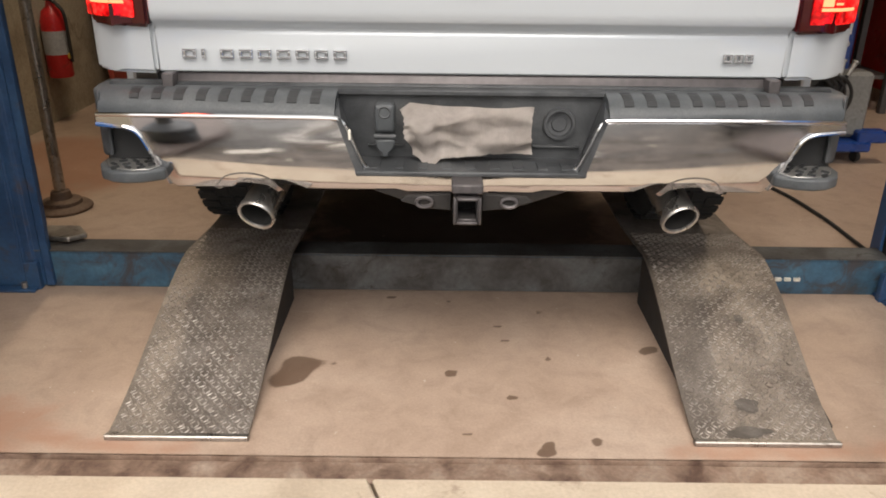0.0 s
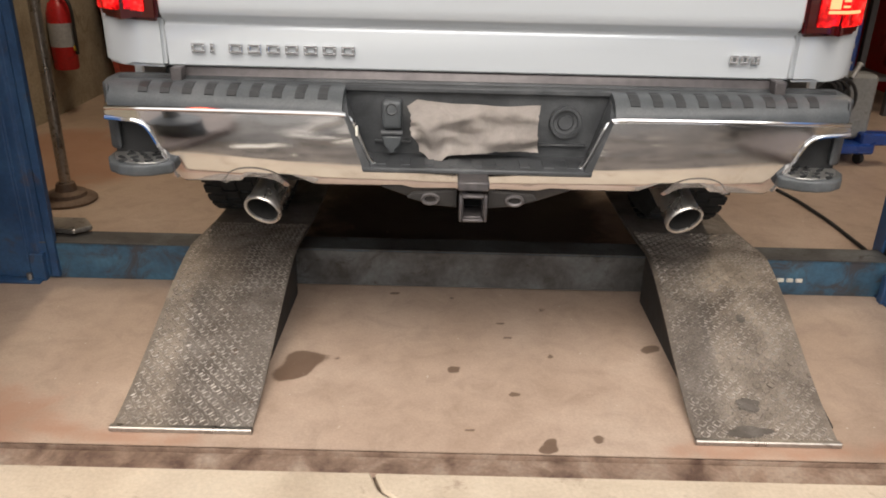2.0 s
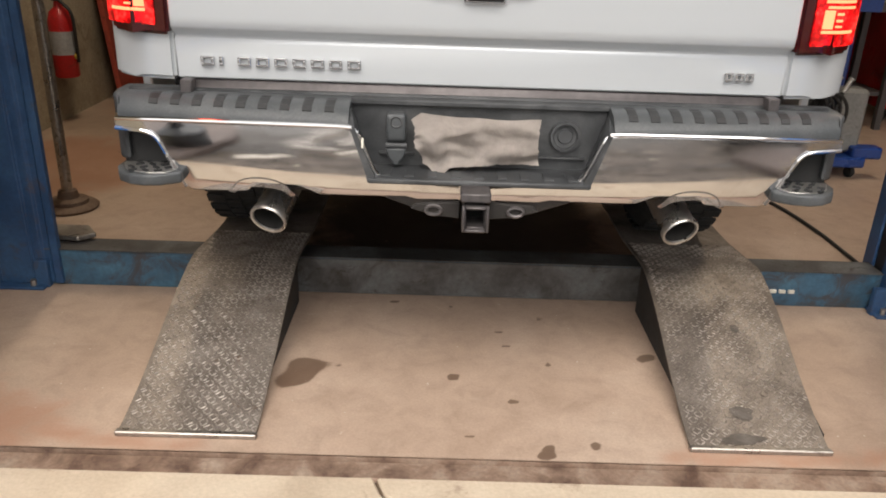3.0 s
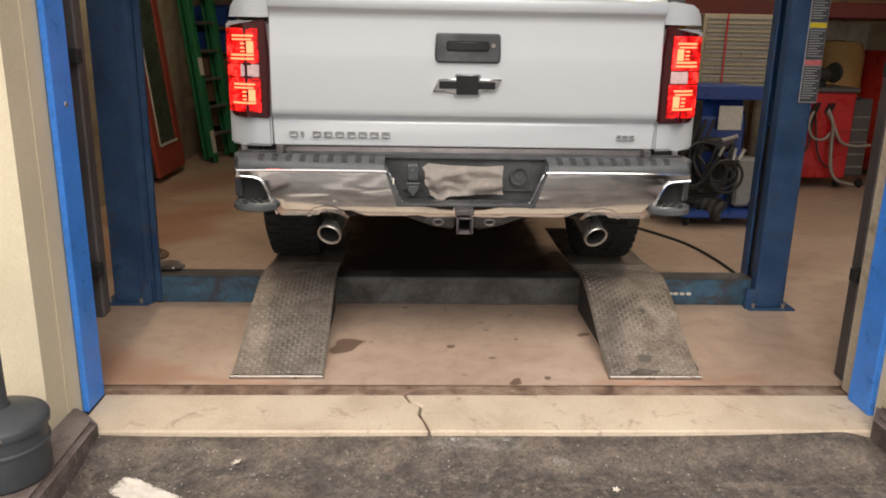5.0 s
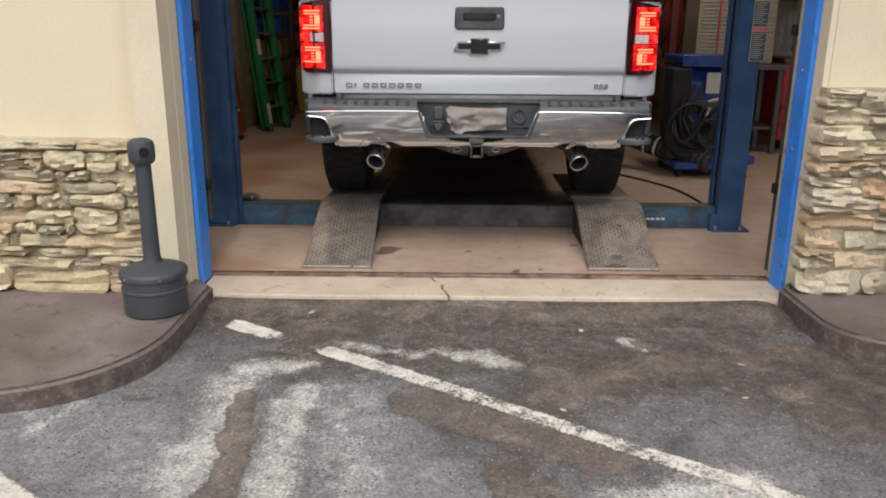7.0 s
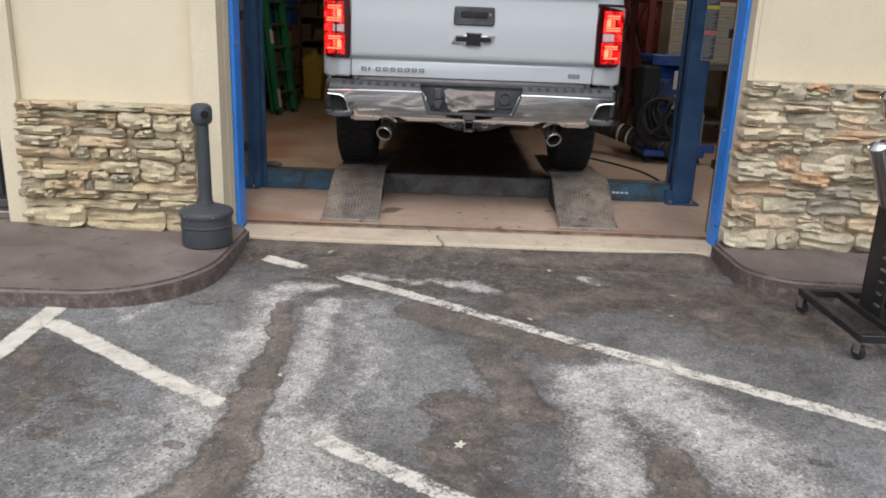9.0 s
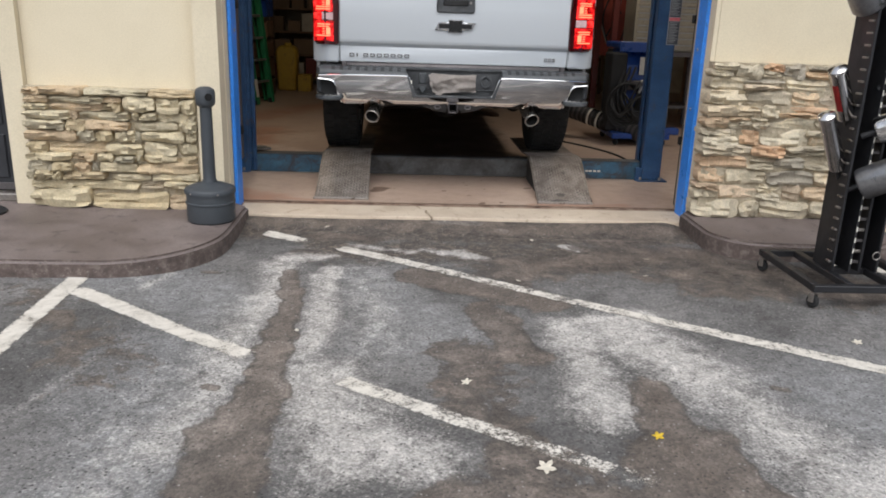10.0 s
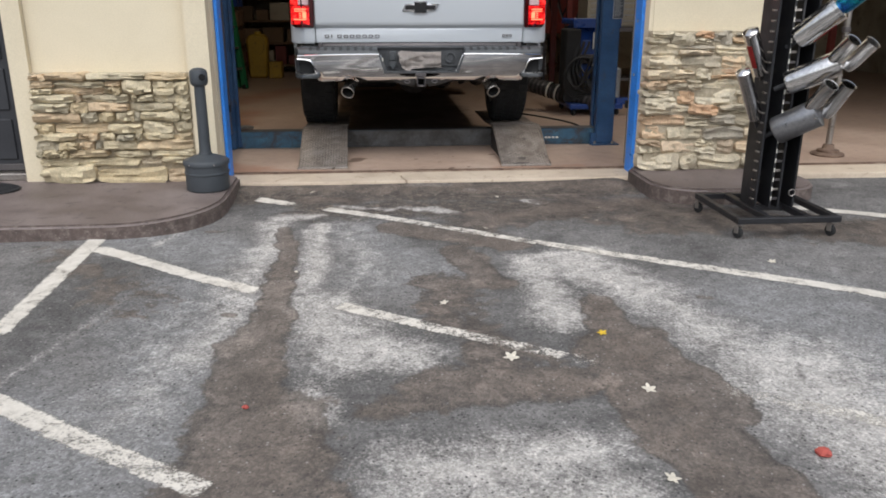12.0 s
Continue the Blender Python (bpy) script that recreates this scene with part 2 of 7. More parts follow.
def rag_material():
    m, n, l, b = material("shop_rag_cotton")
    p = position(n)
    w = n.new("ShaderNodeTexWave")
    w.inputs["Scale"].default_value, w.inputs["Distortion"].default_value = 210, 1.5
    l.new(p, w.inputs["Vector"])
    big = noise_node(n, l, 14, 6, 0.65, p, 0.5)
    col = ramp_node(n, l, big, [(0.3, (0.38, 0.335, 0.30)), (0.55, (0.50, 0.45, 0.41)), (0.75, (0.57, 0.52, 0.475))])
    l.new(col, b.inputs["Base Color"])
    b.inputs["Roughness"].default_value = 0.95
    b.inputs["Sheen Weight"].default_value = 0.2
    bump_node(n, l, b, math_node(n, l, "MULTIPLY_ADD", big, 1.2, w.outputs["Fac"]), 0.25, 0.002)
    return m


def chrome_material():
    m, n, l, b = material("chrome")
    p = position(n)
    big = noise_node(n, l, 4, 7, 0.7, p, 0.6)
    fine = noise_node(n, l, 60, 5, 0.7, p)
    dirt = step_node(n, l, math_node(n, l, "MULTIPLY_ADD", fine, 0.5, big), 0.78, 1.05, 0.0, 0.35)
    col = mix_node(n, l, dirt, (0.73, 0.73, 0.74), (0.36, 0.32, 0.28))
    l.new(col, b.inputs["Base Color"])
    b.inputs["Metallic"].default_value = 1.0
    l.new(step_node(n, l, big, 0.35, 0.7, 0.06, 0.16), b.inputs["Roughness"])
    bump_node(n, l, b, noise_node(n, l, 7, 2, 0.5, p), 0.05, 0.01)
    return m


def lit_lens_material():
    """Red lens over a lit reflector: small prisms catch the light unevenly."""
    m, n, l, b = material("lit_red_lens")
    p = position(n)
    v = n.new("ShaderNodeTexVoronoi")
    v.inputs["Scale"].default_value = 75
    l.new(p, v.inputs["Vector"])
    big = noise_node(n, l, 17, 3, 0.6, p, 0.3)
    k = math_node(n, l, "MULTIPLY_ADD", v.outputs["Distance"], -0.12, math_node(n, l, "MULTIPLY_ADD", big, 0.6, 0.16))
    col = ramp_node(n, l, k, [(0.30, (0.32, 0.001, 0.002)), (0.41, (0.72, 0.006, 0.008)), (0.50, (1.0, 0.045, 0.035))])
    l.new(col, b.inputs["Base Color"])
    l.new(col, b.inputs["Emission Color"])
    l.new(step_node(n, l, k, 0.30, 0.50, 0.22, 1.0), b.inputs["Emission Strength"])
    b.inputs["Roughness"].default_value = 0.15
    b.inputs["Coat Weight"].default_value = 0.5
    bump_node(n, l, b, v.outputs["Distance"], 0.15, 0.003)
    return m


M = {}
M["asphalt"] = asphalt_material()
M["floor"] = shop_floor_material()
M["line"] = paint_line_material()
M["stone_buff"] = stone_material("buff_ledge_stone", [(0.52, 0.45, 0.31), (0.62, 0.54, 0.37), (0.40, 0.365, 0.28), (0.66, 0.58, 0.41), (0.50, 0.42, 0.27), (0.58, 0.45, 0.30), (0.38, 0.345, 0.27), (0.64, 0.55, 0.36)])
M["stone_mixed"] = stone_material("cream_and_rust_ledge_stone", [(0.70, 0.62, 0.46), (0.50, 0.44, 0.33), (0.74, 0.67, 0.52), (0.60, 0.38, 0.23), (0.68, 0.59, 0.43), (0.42, 0.38, 0.31), (0.66, 0.46, 0.28), (0.72, 0.64, 0.48), (0.54, 0.48, 0.37)])
M["tread"] = tread_material()
M["rag"] = rag_material()
M["oil_smear"] = surface("dried_oil_smear", (0.085, 0.072, 0.062), (0.05, 0.042, 0.036), (0.15, 0.13, 0.115), rough=0.5, big=20, fine=120, amount=1, bump=0.4)
M["tread_bar"] = surface("polished_tread_bar", (0.43, 0.38, 0.335), (0.20, 0.165, 0.138), (0.54, 0.49, 0.44), rough=0.42, metal=0.5, big=9, fine=120, amount=1, bump=0.1, grime=0.35)
M["chrome"] = chrome_material()
M["rust_base"] = surface("dark_rusty_iron", (0.15, 0.098, 0.07), (0.075, 0.05, 0.038), (0.23, 0.165, 0.12), rough=0.65, metal=0.3, big=9, fine=80, amount=1, bump=0.3)
M["threshold"] = surface("pale_concrete", (0.55, 0.455, 0.345), (0.43, 0.345, 0.255), (0.62, 0.53, 0.41), rough=0.8, big=3, fine=90, amount=0.8, bump=0.3, grain=0.35, grime=0.30, grime_colour=(0.27, 0.19, 0.135))
M["rusty_lip"] = surface("rusty_steel_lip", (0.30, 0.205, 0.150), (0.14, 0.085, 0.062), (0.43, 0.335, 0.26), rough=0.7, metal=0.3, big=9, fine=80, amount=1, bump=0.4)
M["stucco"] = surface("cream_stucco", (0.66, 0.58, 0.422), (0.62, 0.54, 0.388), (0.69, 0.61, 0.45), rough=0.9, big=2.2, fine=120, amount=0.8, bump=0.2, depth=0.003, grain=0.28)
M["mortar"] = surface("stone_mortar", (0.47, 0.40, 0.285), (0.38, 0.32, 0.22), (0.54, 0.465, 0.345), rough=0.95, big=12, fine=60, amount=1, bump=0.9, depth=0.015)
M["blue_steel"] = surface("bright_blue_paint", (0.045, 0.25, 0.80), rough=0.38, big=6, fine=90, amount=0.7, bump=0.08, grime=0.15)
M["lift_blue"] = surface("lift_blue_enamel", (0.022, 0.063, 0.150), (0.015, 0.043, 0.100), (0.034, 0.092, 0.19), rough=0.42, big=5, fine=70, amount=0.9, bump=0.12, grime=0.3, grime_colour=(0.06, 0.045, 0.04))
M["beam_blue"] = surface("scuffed_beam_paint", (0.045, 0.115, 0.185), (0.03, 0.05, 0.065), (0.07, 0.17, 0.25), rough=0.5, big=4, fine=60, amount=1, bump=0.15, grime=0.75, grime_colour=(0.055, 0.045, 0.042))
M["beam_worn"] = surface("scraped_beam_steel", (0.095, 0.092, 0.088), (0.05, 0.045, 0.042), (0.15, 0.155, 0.155), rough=0.55, metal=0.3, big=6, fine=60, amount=1, bump=0.15, grime=0.4)
M["dark_steel"] = surface("dark_galvanised_steel", (0.11, 0.10, 0.10), rough=0.5, metal=0.6, big=6, bump=0.1)
M["worn_steel"] = surface("worn_bare_steel", (0.36, 0.33, 0.30), (0.2, 0.17, 0.15), rough=0.35, metal=0.85, big=9, bump=0.1, grime=0.3)
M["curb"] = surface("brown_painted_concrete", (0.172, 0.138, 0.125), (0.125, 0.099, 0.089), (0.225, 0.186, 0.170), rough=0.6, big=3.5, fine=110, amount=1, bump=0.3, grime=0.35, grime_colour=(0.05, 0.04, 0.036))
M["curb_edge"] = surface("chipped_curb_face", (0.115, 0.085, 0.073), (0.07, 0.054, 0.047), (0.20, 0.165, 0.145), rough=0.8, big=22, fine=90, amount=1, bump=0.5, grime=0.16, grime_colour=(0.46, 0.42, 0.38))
M["ash_plastic"] = surface("charcoal_plastic", (0.048, 0.055, 0.062), rough=0.5, big=8, fine=220, amount=0.5, bump=0.12, depth=0.002)
M["hole"] = surface("dark_void", (0.006, 0.006, 0.006), rough=0.9, bump=0)
M["white_paint"] = surface("white_car_paint", (0.515, 0.542, 0.562), (0.50, 0.524, 0.54), (0.53, 0.557, 0.577), rough=0.30, metal=0.2, big=0.8, fine=300, amount=0.06, bump=0.0, coat=0.8, rough_var=0.01, grain=0.0)
M["black_plastic"] = surface("bumper_black_plastic", (0.050, 0.053, 0.056), (0.03, 0.032, 0.034), (0.085, 0.088, 0.09), rough=0.5, big=9, fine=240, amount=1, bump=0.2, depth=0.002)
M["grey_plastic"] = surface("scuffed_step_pad", (0.062, 0.068, 0.072), (0.044, 0.049, 0.052), (0.10, 0.105, 0.108), rough=0.45, big=7, fine=200, amount=0.8, bump=0.2, depth=0.002)
M["rib_black"] = surface("slot_and_cleat_black", (0.024, 0.025, 0.026), rough=0.6, big=9, fine=240, bump=0.1)
M["gloss_black"] = surface("gloss_black", (0.012, 0.012, 0.013), rough=0.15, big=8, bump=0, coat=0.4)
M["rubber"] = surface("tyre_rubber", (0.016, 0.016, 0.016), rough=0.85, big=9, fine=120, bump=0.3)
M["underbody"] = surface("grimy_underbody", (0.022, 0.019, 0.017), (0.012, 0.01, 0.009), (0.05, 0.038, 0.03), rough=0.8, big=7, amount=1, bump=0.4)
M["satin_exhaust"] = surface("exhaust_tip_steel", (0.50, 0.48, 0.45), (0.33, 0.30, 0.27), (0.62, 0.6, 0.57), rough=0.3, metal=0.9, big=12, bump=0.06)
M["soot"] = surface("soot", (0.012, 0.011, 0.010), rough=0.95, bump=0)
M["lens_dark"] = surface("smoked_red_lens", (0.045, 0.002, 0.003), rough=0.12, big=9, bump=0, coat=0.5)
M["lens_red"] = lit_lens_material()
M["lens_hot"] = glow("lamp_filament_band", (1.0, 0.14, 0.065), 2.8)
# Base colour lifted to pale pink in place of the lens's glow
M["lens_clear"] = surface("pale_pink_reverse_lens", (0.66, 0.46, 0.46), rough=0.12, big=20, bump=0, coat=0.5)
M["glass"] = surface("dark_cab_glass", (0.010, 0.013, 0.014), rough=0.05, bump=0)
M["bed_liner"] = surface("black_bed_liner", (0.02, 0.02, 0.02), rough=0.8, fine=200, bump=0.4)
M["rack_black"] = surface("black_powder_coat", (0.016, 0.016, 0.018), rough=0.42, big=8, fine=180, bump=0.08)
M["muffler"] = surface("polished_muffler_steel", (0.74, 0.725, 0.71), (0.58, 0.56, 0.54), (0.8, 0.79, 0.78), rough=0.16, metal=1.0, big=9, bump=0.04, rough_var=0.08)
M["muffler_dull"] = surface("brushed_muffler_steel", (0.33, 0.33, 0.34), rough=0.36, metal=0.9, big=9, bump=0.05)
M["blued_steel"] = surface("heat_blued_steel", (0.02, 0.19, 0.36), (0.03, 0.08, 0.42), (0.03, 0.36, 0.36), rough=0.2, metal=0.9, big=14, amount=1, bump=0.03)
M["red_label"] = surface("red_paper_label", (0.50, 0.045, 0.04), rough=0.5, big=20, bump=0)
M["red_paint"] = surface("red_tool_enamel", (0.48, 0.014, 0.016), rough=0.35, big=5, fine=90, bump=0.05, grime=0.2)
M["red_frame"] = surface("weathered_red_frame", (0.38, 0.065, 0.04), rough=0.6, big=6, bump=0.15, grime=0.3)
M["green_glass"] = surface("dusty_green_pane", (0.07, 0.095, 0.065), rough=0.3, big=5, bump=0)
M["green_ladder"] = surface("green_fibreglass", (0.018, 0.19, 0.075), rough=0.5, big=7, bump=0.1, grime=0.25)
M["aluminium"] = surface("dull_aluminium", (0.45, 0.44, 0.42), rough=0.4, metal=0.8, big=9, bump=0.08)
M["inner_wall"] = surface("grimy_interior_wall", (0.42, 0.36, 0.26), (0.28, 0.23, 0.16), (0.48, 0.42, 0.32), rough=0.85, big=1.8, amount=1, bump=0.15, grime=0.3, grime_colour=(0.12, 0.09, 0.06))
M["ceiling"] = surface("dusty_ceiling_board", (0.30, 0.27, 0.22), rough=0.9, big=2, bump=0.1)
M["yellow"] = surface("yellow_plastic", (0.50, 0.32, 0.035), rough=0.5, big=7, bump=0.05, grime=0.3)
M["wood"] = surface("old_shelf_wood", (0.17, 0.095, 0.05), (0.10, 0.055, 0.03), rough=0.75, big=7, amount=1, bump=0.2)
M["cardboard"] = surface("brown_cardboard", (0.17, 0.11, 0.065), rough=0.9, big=9, bump=0.1, vary=0.35)
M["machine_blue"] = surface("machine_blue_paint", (0.012, 0.055, 0.26), rough=0.35, big=7, bump=0.05, grime=0.25)
M["grey_box"] = surface("grey_pump_housing", (0.26, 0.26, 0.25), rough=0.5, big=8, bump=0.1, grime=0.3)
M["paper"] = surface("paper_note", (0.72, 0.69, 0.60), rough=0.9, big=9, bump=0)
M["hose"] = surface("black_rubber_hose", (0.02, 0.02, 0.02), rough=0.6, big=9, bump=0.1)
M["hose_clear"] = surface("dusty_grey_hose", (0.28, 0.25, 0.22), rough=0.5, big=9, bump=0.05)
M["beige_metal"] = surface("beige_drawer_metal", (0.42, 0.37, 0.28), rough=0.45, big=6, bump=0.05, grime=0.2)
M["maroon"] = surface("maroon_steel", (0.15, 0.028, 0.022), rough=0.5, big=5, bump=0.08, grime=0.2)
M["sticker_dark"] = surface("dark_label_print", (0.05, 0.055, 0.065), rough=0.5, bump=0)
M["sticker_line"] = surface("pale_label_print", (0.36, 0.37, 0.38), rough=0.5, bump=0)
M["sticker_yellow"] = surface("yellow_label_print", (0.65, 0.52, 0.02), rough=0.5, bump=0)
M["sticker_red"] = surface("pink_label_print", (0.62, 0.15, 0.17), rough=0.5, bump=0)
M["door_dark"] = surface("charcoal_door_paint", (0.030, 0.031, 0.035), rough=0.4, big=4, fine=140, bump=0.06)
M["mat_black"] = surface("black_rubber_mat", (0.012, 0.012, 0.014), rough=0.65, big=9, fine=160, bump=0.3)
M["leaf_pale"] = surface("bleached_leaf", (0.62, 0.57, 0.47), rough=0.8, big=30, bump=0.1)
M["leaf_yellow"] = surface("yellow_leaf", (0.58, 0.40, 0.03), rough=0.8, big=30, bump=0.1)
M["red_scrap"] = surface("red_scrap", (0.42, 0.085, 0.065), rough=0.8, big=20, bump=0.2)
M["pale_sheet"] = surface("dusty_pale_sheet", (0.60, 0.56, 0.47), (0.48, 0.44, 0.36), (0.68, 0.64, 0.55), rough=0.6, big=4, amount=1, bump=0.05)
M["tan_drum"] = surface("tan_plastic_drum", (0.46, 0.28, 0.10), rough=0.6, big=6, bump=0.05)
# Glow of the unseen tubes added over the bay
M["tube"] = glow("fill_tube_glow", (1.0, 0.85, 0.66), SHOP_FILL * 0.6)
M["lamp_body"] = surface("white_lamp_housing", (0.7, 0.7, 0.68), rough=0.5, bump=0)


# ---- building blocks ----
PLACE = {}


def part(name, bm, mat, parent=None, label="", smooth=False, loc=None):
    """Links a bmesh as one mesh object under a thing or under a part."""
    me = bpy.data.meshes.new(name)
    bmesh.ops.recalc_face_normals(bm, faces=bm.faces)
    bm.to_mesh(me)
    bm.free()
    me.materials.append(M[mat])
    if smooth:
        me.polygons.foreach_set("use_smooth", [True] * len(me.polygons))
        me.set_sharp_from_angle(angle=radians(38))
    return place(name, me, parent, label)


def place(name, me, parent=None, label="", at=None):
    ob = new(name, me)
    at = at or Matrix.Identity(4)
    ob.matrix_basis = at
    while parent and parent.parent and parent.parent.parent:
        parent = parent.parent
    if parent:
        ob.parent = parent
        ob.matrix_parent_inverse = PLACE[parent].inverted()
    PLACE[ob] = at
    if label:
        ob["label"] = label
    return ob


def thing(name, label, category, loc=(0, 0, 0), group="", kind=""):
    ob = new(name)
    ob.empty_display_size = 0.1
    ob.location = loc
    PLACE[ob] = Matrix.Translation(loc)
    return tagged(ob, label, category, group, kind)


def solid(bm, verts, faces):
    vs = [bm.verts.new(v) for v in verts]
    for f in faces:
        bm.faces.new([vs[i] for i in f])


def box(x0, x1, y0, y1, z0, z1, bevel=0.0, bm=None, seg=1, m=None):
    """A box, its edges eased by bevel."""
    own = bmesh.new()
    bmesh.ops.create_cube(own, size=1.0, matrix=pose((x0 + x1) / 2, (y0 + y1) / 2, (z0 + z1) / 2) @ Matrix.Diagonal((x1 - x0, y1 - y0, z1 - z0, 1)))
    if bevel:
        bmesh.ops.bevel(own, geom=own.edges[:], offset=bevel, segments=seg, affect="EDGES", profile=0.6)
    if m:
        bmesh.ops.transform(own, matrix=m, verts=own.verts)
    return joined(bm, own)


def joined(bm, own):
    if bm is None:
        return own
    me = bpy.data.meshes.new("tmp")
    own.to_mesh(me)
    own.free()
    bm.from_mesh(me)
    bpy.data.meshes.remove(me)
    return bm


def rod(p, q, r0, r1=None, seg=20, bm=None, caps=True):
    """A round bar or cone from p to q."""
    bm = bm or bmesh.new()
    p, q = Vector(p), Vector(q)
    r1 = r0 if r1 is None else r1
    m = Matrix.Translation((p + q) / 2) @ (q - p).to_track_quat("Z", "Y").to_matrix().to_4x4()
    bmesh.ops.create_cone(bm, cap_ends=caps, segments=seg, radius1=r0, radius2=r1, depth=(q - p).length, matrix=m)
    return bm


def lathe(profile, seg=32, m=None, bm=None):
    """A surface turned round the z axis from (radius, height) pairs."""
    bm = bm or bmesh.new()
    rings = []
    for r, z in profile:
        if r < 1e-5:
            rings.append([bm.verts.new((0, 0, z))])
        else:
            rings.append([bm.verts.new((r * math.cos(2 * math.pi * k / seg), r * math.sin(2 * math.pi * k / seg), z)) for k in range(seg)])
    made = [v for ring in rings for v in ring]
    for a, b in zip(rings, rings[1:]):
        for k in range(seg):
            f = [a[k % len(a)], a[(k + 1) % len(a)], b[(k + 1) % len(b)], b[k % len(b)]]
            f = list(dict.fromkeys(f))
            if len(f) > 2:
                bm.faces.new(f)
    if m:
        bmesh.ops.transform(bm, matrix=m, verts=made)
    return bm


def hose(points, r, seg=10, steps=8, bm=None):
    """A tube along a smooth curve through the points."""
    bm = bm or bmesh.new()
    pts = [Vector(p) for p in points]
    pts = [2 * pts[0] - pts[1]] + pts + [2 * pts[-1] - pts[-2]]
    line = []
    for a, b, c, d in zip(pts, pts[1:], pts[2:], pts[3:]):
        for k in range(steps):
            t = k / steps
            line.append(0.5 * (2 * b + (c - a) * t + (2 * a - 5 * b + 4 * c - d) * t * t + (3 * b - a - 3 * c + d) * t ** 3))
    line.append(pts[-2])
    rings = []
    side = Vector((0.31, 0.52, 0.8)).normalized()
    for k, p in enumerate(line):
        way = (line[min(k + 1, len(line) - 1)] - line[max(k - 1, 0)]).normalized()
        u = way.cross(side).normalized()
        v = way.cross(u)
        side = -v if (-v).dot(side) > 0 else v
        u = way.cross(side).normalized()
        rings.append([bm.verts.new(p + r * (math.cos(2 * math.pi * j / seg) * u + math.sin(2 * math.pi * j / seg) * way.cross(u))) for j in range(seg)])
    for a, b in zip(rings, rings[1:]):
        for j in range(seg):
            bm.faces.new((a[j], a[(j + 1) % seg], b[(j + 1) % seg], b[j]))
    bm.faces.new(rings[0][::-1])
    bm.faces.new(rings[-1])
    return bm


def prism(outline, along, d0, d1, bevel=0.0, bm=None, seg=1):
    """A flat outline of (u, v) pairs pushed out along an axis: 'x' takes u, v as y, z; 'y' as x, z; 'z' as x, y."""
    own = bmesh.new()

    def at(u, v, d):
        return {"x": (d, u, v), "y": (u, d, v), "z": (u, v, d)}[along]
    a = [own.verts.new(at(u, v, d0)) for u, v in outline]
    b = [own.verts.new(at(u, v, d1)) for u, v in outline]
    n = len(a)
    own.faces.new(a)
    own.faces.new(b[::-1])
    for k in range(n):
        own.faces.new((a[k], b[k], b[(k + 1) % n], a[(k + 1) % n]))
    bmesh.ops.recalc_face_normals(own, faces=own.faces)
    if bevel:
        bmesh.ops.bevel(own, geom=own.edges[:], offset=bevel, segments=seg, affect="EDGES", profile=0.6)
    return joined(bm, own)


def cut_across(bm, axis, places):
    """Loop cuts at the given places along an axis, so that a part can be bent."""
    no = [0, 0, 0]
    no[axis] = 1
    for c in places:
        co = [0, 0, 0]
        co[axis] = c
        bmesh.ops.bisect_plane(bm, geom=bm.verts[:] + bm.edges[:] + bm.faces[:], plane_co=co, plane_no=no)


def smoothstep(a, b, x):
    t = np.clip((x - a) / (b - a), 0, 1)
    return t * t * (3 - 2 * t)


def spans(a, b, n):
    return [a + (b - a) * k / n for k in range(n + 1)]


def grid_mesh(name, xs, ys, height, attrs, mat):
    """A sheet over xs, ys with a height and named surface attributes."""
    X, Y = np.meshgrid(np.array(xs), np.array(ys))
    Z = height(X, Y)
    nx, ny = len(xs), len(ys)
    co = np.stack([X, Y, Z], -1).reshape(-1, 3)
    i = (np.arange(ny - 1)[:, None] * nx + np.arange(nx - 1)[None, :]).reshape(-1)
    faces = np.stack([i, i + 1, i + nx + 1, i + nx], -1)
    me = bpy.data.meshes.new(name)
    me.from_pydata(co.tolist(), [], faces.tolist())
    for key, f in attrs.items():
        a = me.attributes.new(key, "FLOAT", "POINT")
        a.data.foreach_set("value", f(X, Y).reshape(-1).astype(np.float32))
    me.materials.append(M[mat])
    me.polygons.foreach_set("use_smooth", [True] * len(me.polygons))
    return me


def capsule(X, Y, x0, y0, x1, y1, r, soft):
    """1 inside a stadium shape, falling to 0 over soft."""
    dx, dy = x1 - x0, y1 - y0
    k = np.clip(((X - x0) * dx + (Y - y0) * dy) / max(dx * dx + dy * dy, 1e-9), 0, 1)
    d = np.hypot(X - x0 - k * dx, Y - y0 - k * dy)
    return 1 - smoothstep(r - soft, r + soft, d)


def blobs(shapes):
    """The strongest of several stadium shapes, their outlines made ragged."""
    def f(X, Y):
        wx = np.sin(7 * Y + 4 * X) + 0.8 * np.sin(15 * X - 11 * Y + 1.3) + 0.6 * np.sin(37 * Y + 23 * X + 0.4)
        wy = np.sin(8 * X - 5 * Y + 2.1) + 0.8 * np.sin(14 * Y + 13 * X + 0.7) + 0.6 * np.sin(33 * X - 27 * Y)
        v = np.zeros_like(X)
        for s in shapes:
            k = min(0.018, 0.24 * s[4])
            v = np.maximum(v, capsule(X + k * wx, Y + k * wy, *s[:5], s[5] * 1.5) * (s[6] if len(s) > 6 else 1.0))
        return v
    return f


# ---- ground ----
def lot_height(X, Y):
    z = -0.062 + 0.022 * smoothstep(1.2, 2.2, X) + 0.024 * smoothstep(-0.8, -1.5, X)
    z = z - 0.010 * smoothstep(0.9, -1.5, Y)
    z = z + 0.042 * smoothstep(1.22, 1.50, Y) * smoothstep(-1.12, -0.98, X) * smoothstep(1.92, 1.70, X)
    return z + 0.0035 * np.sin(3.1 * X + 1.7 * Y) * np.sin(2.3 * Y - 1.1 * X)


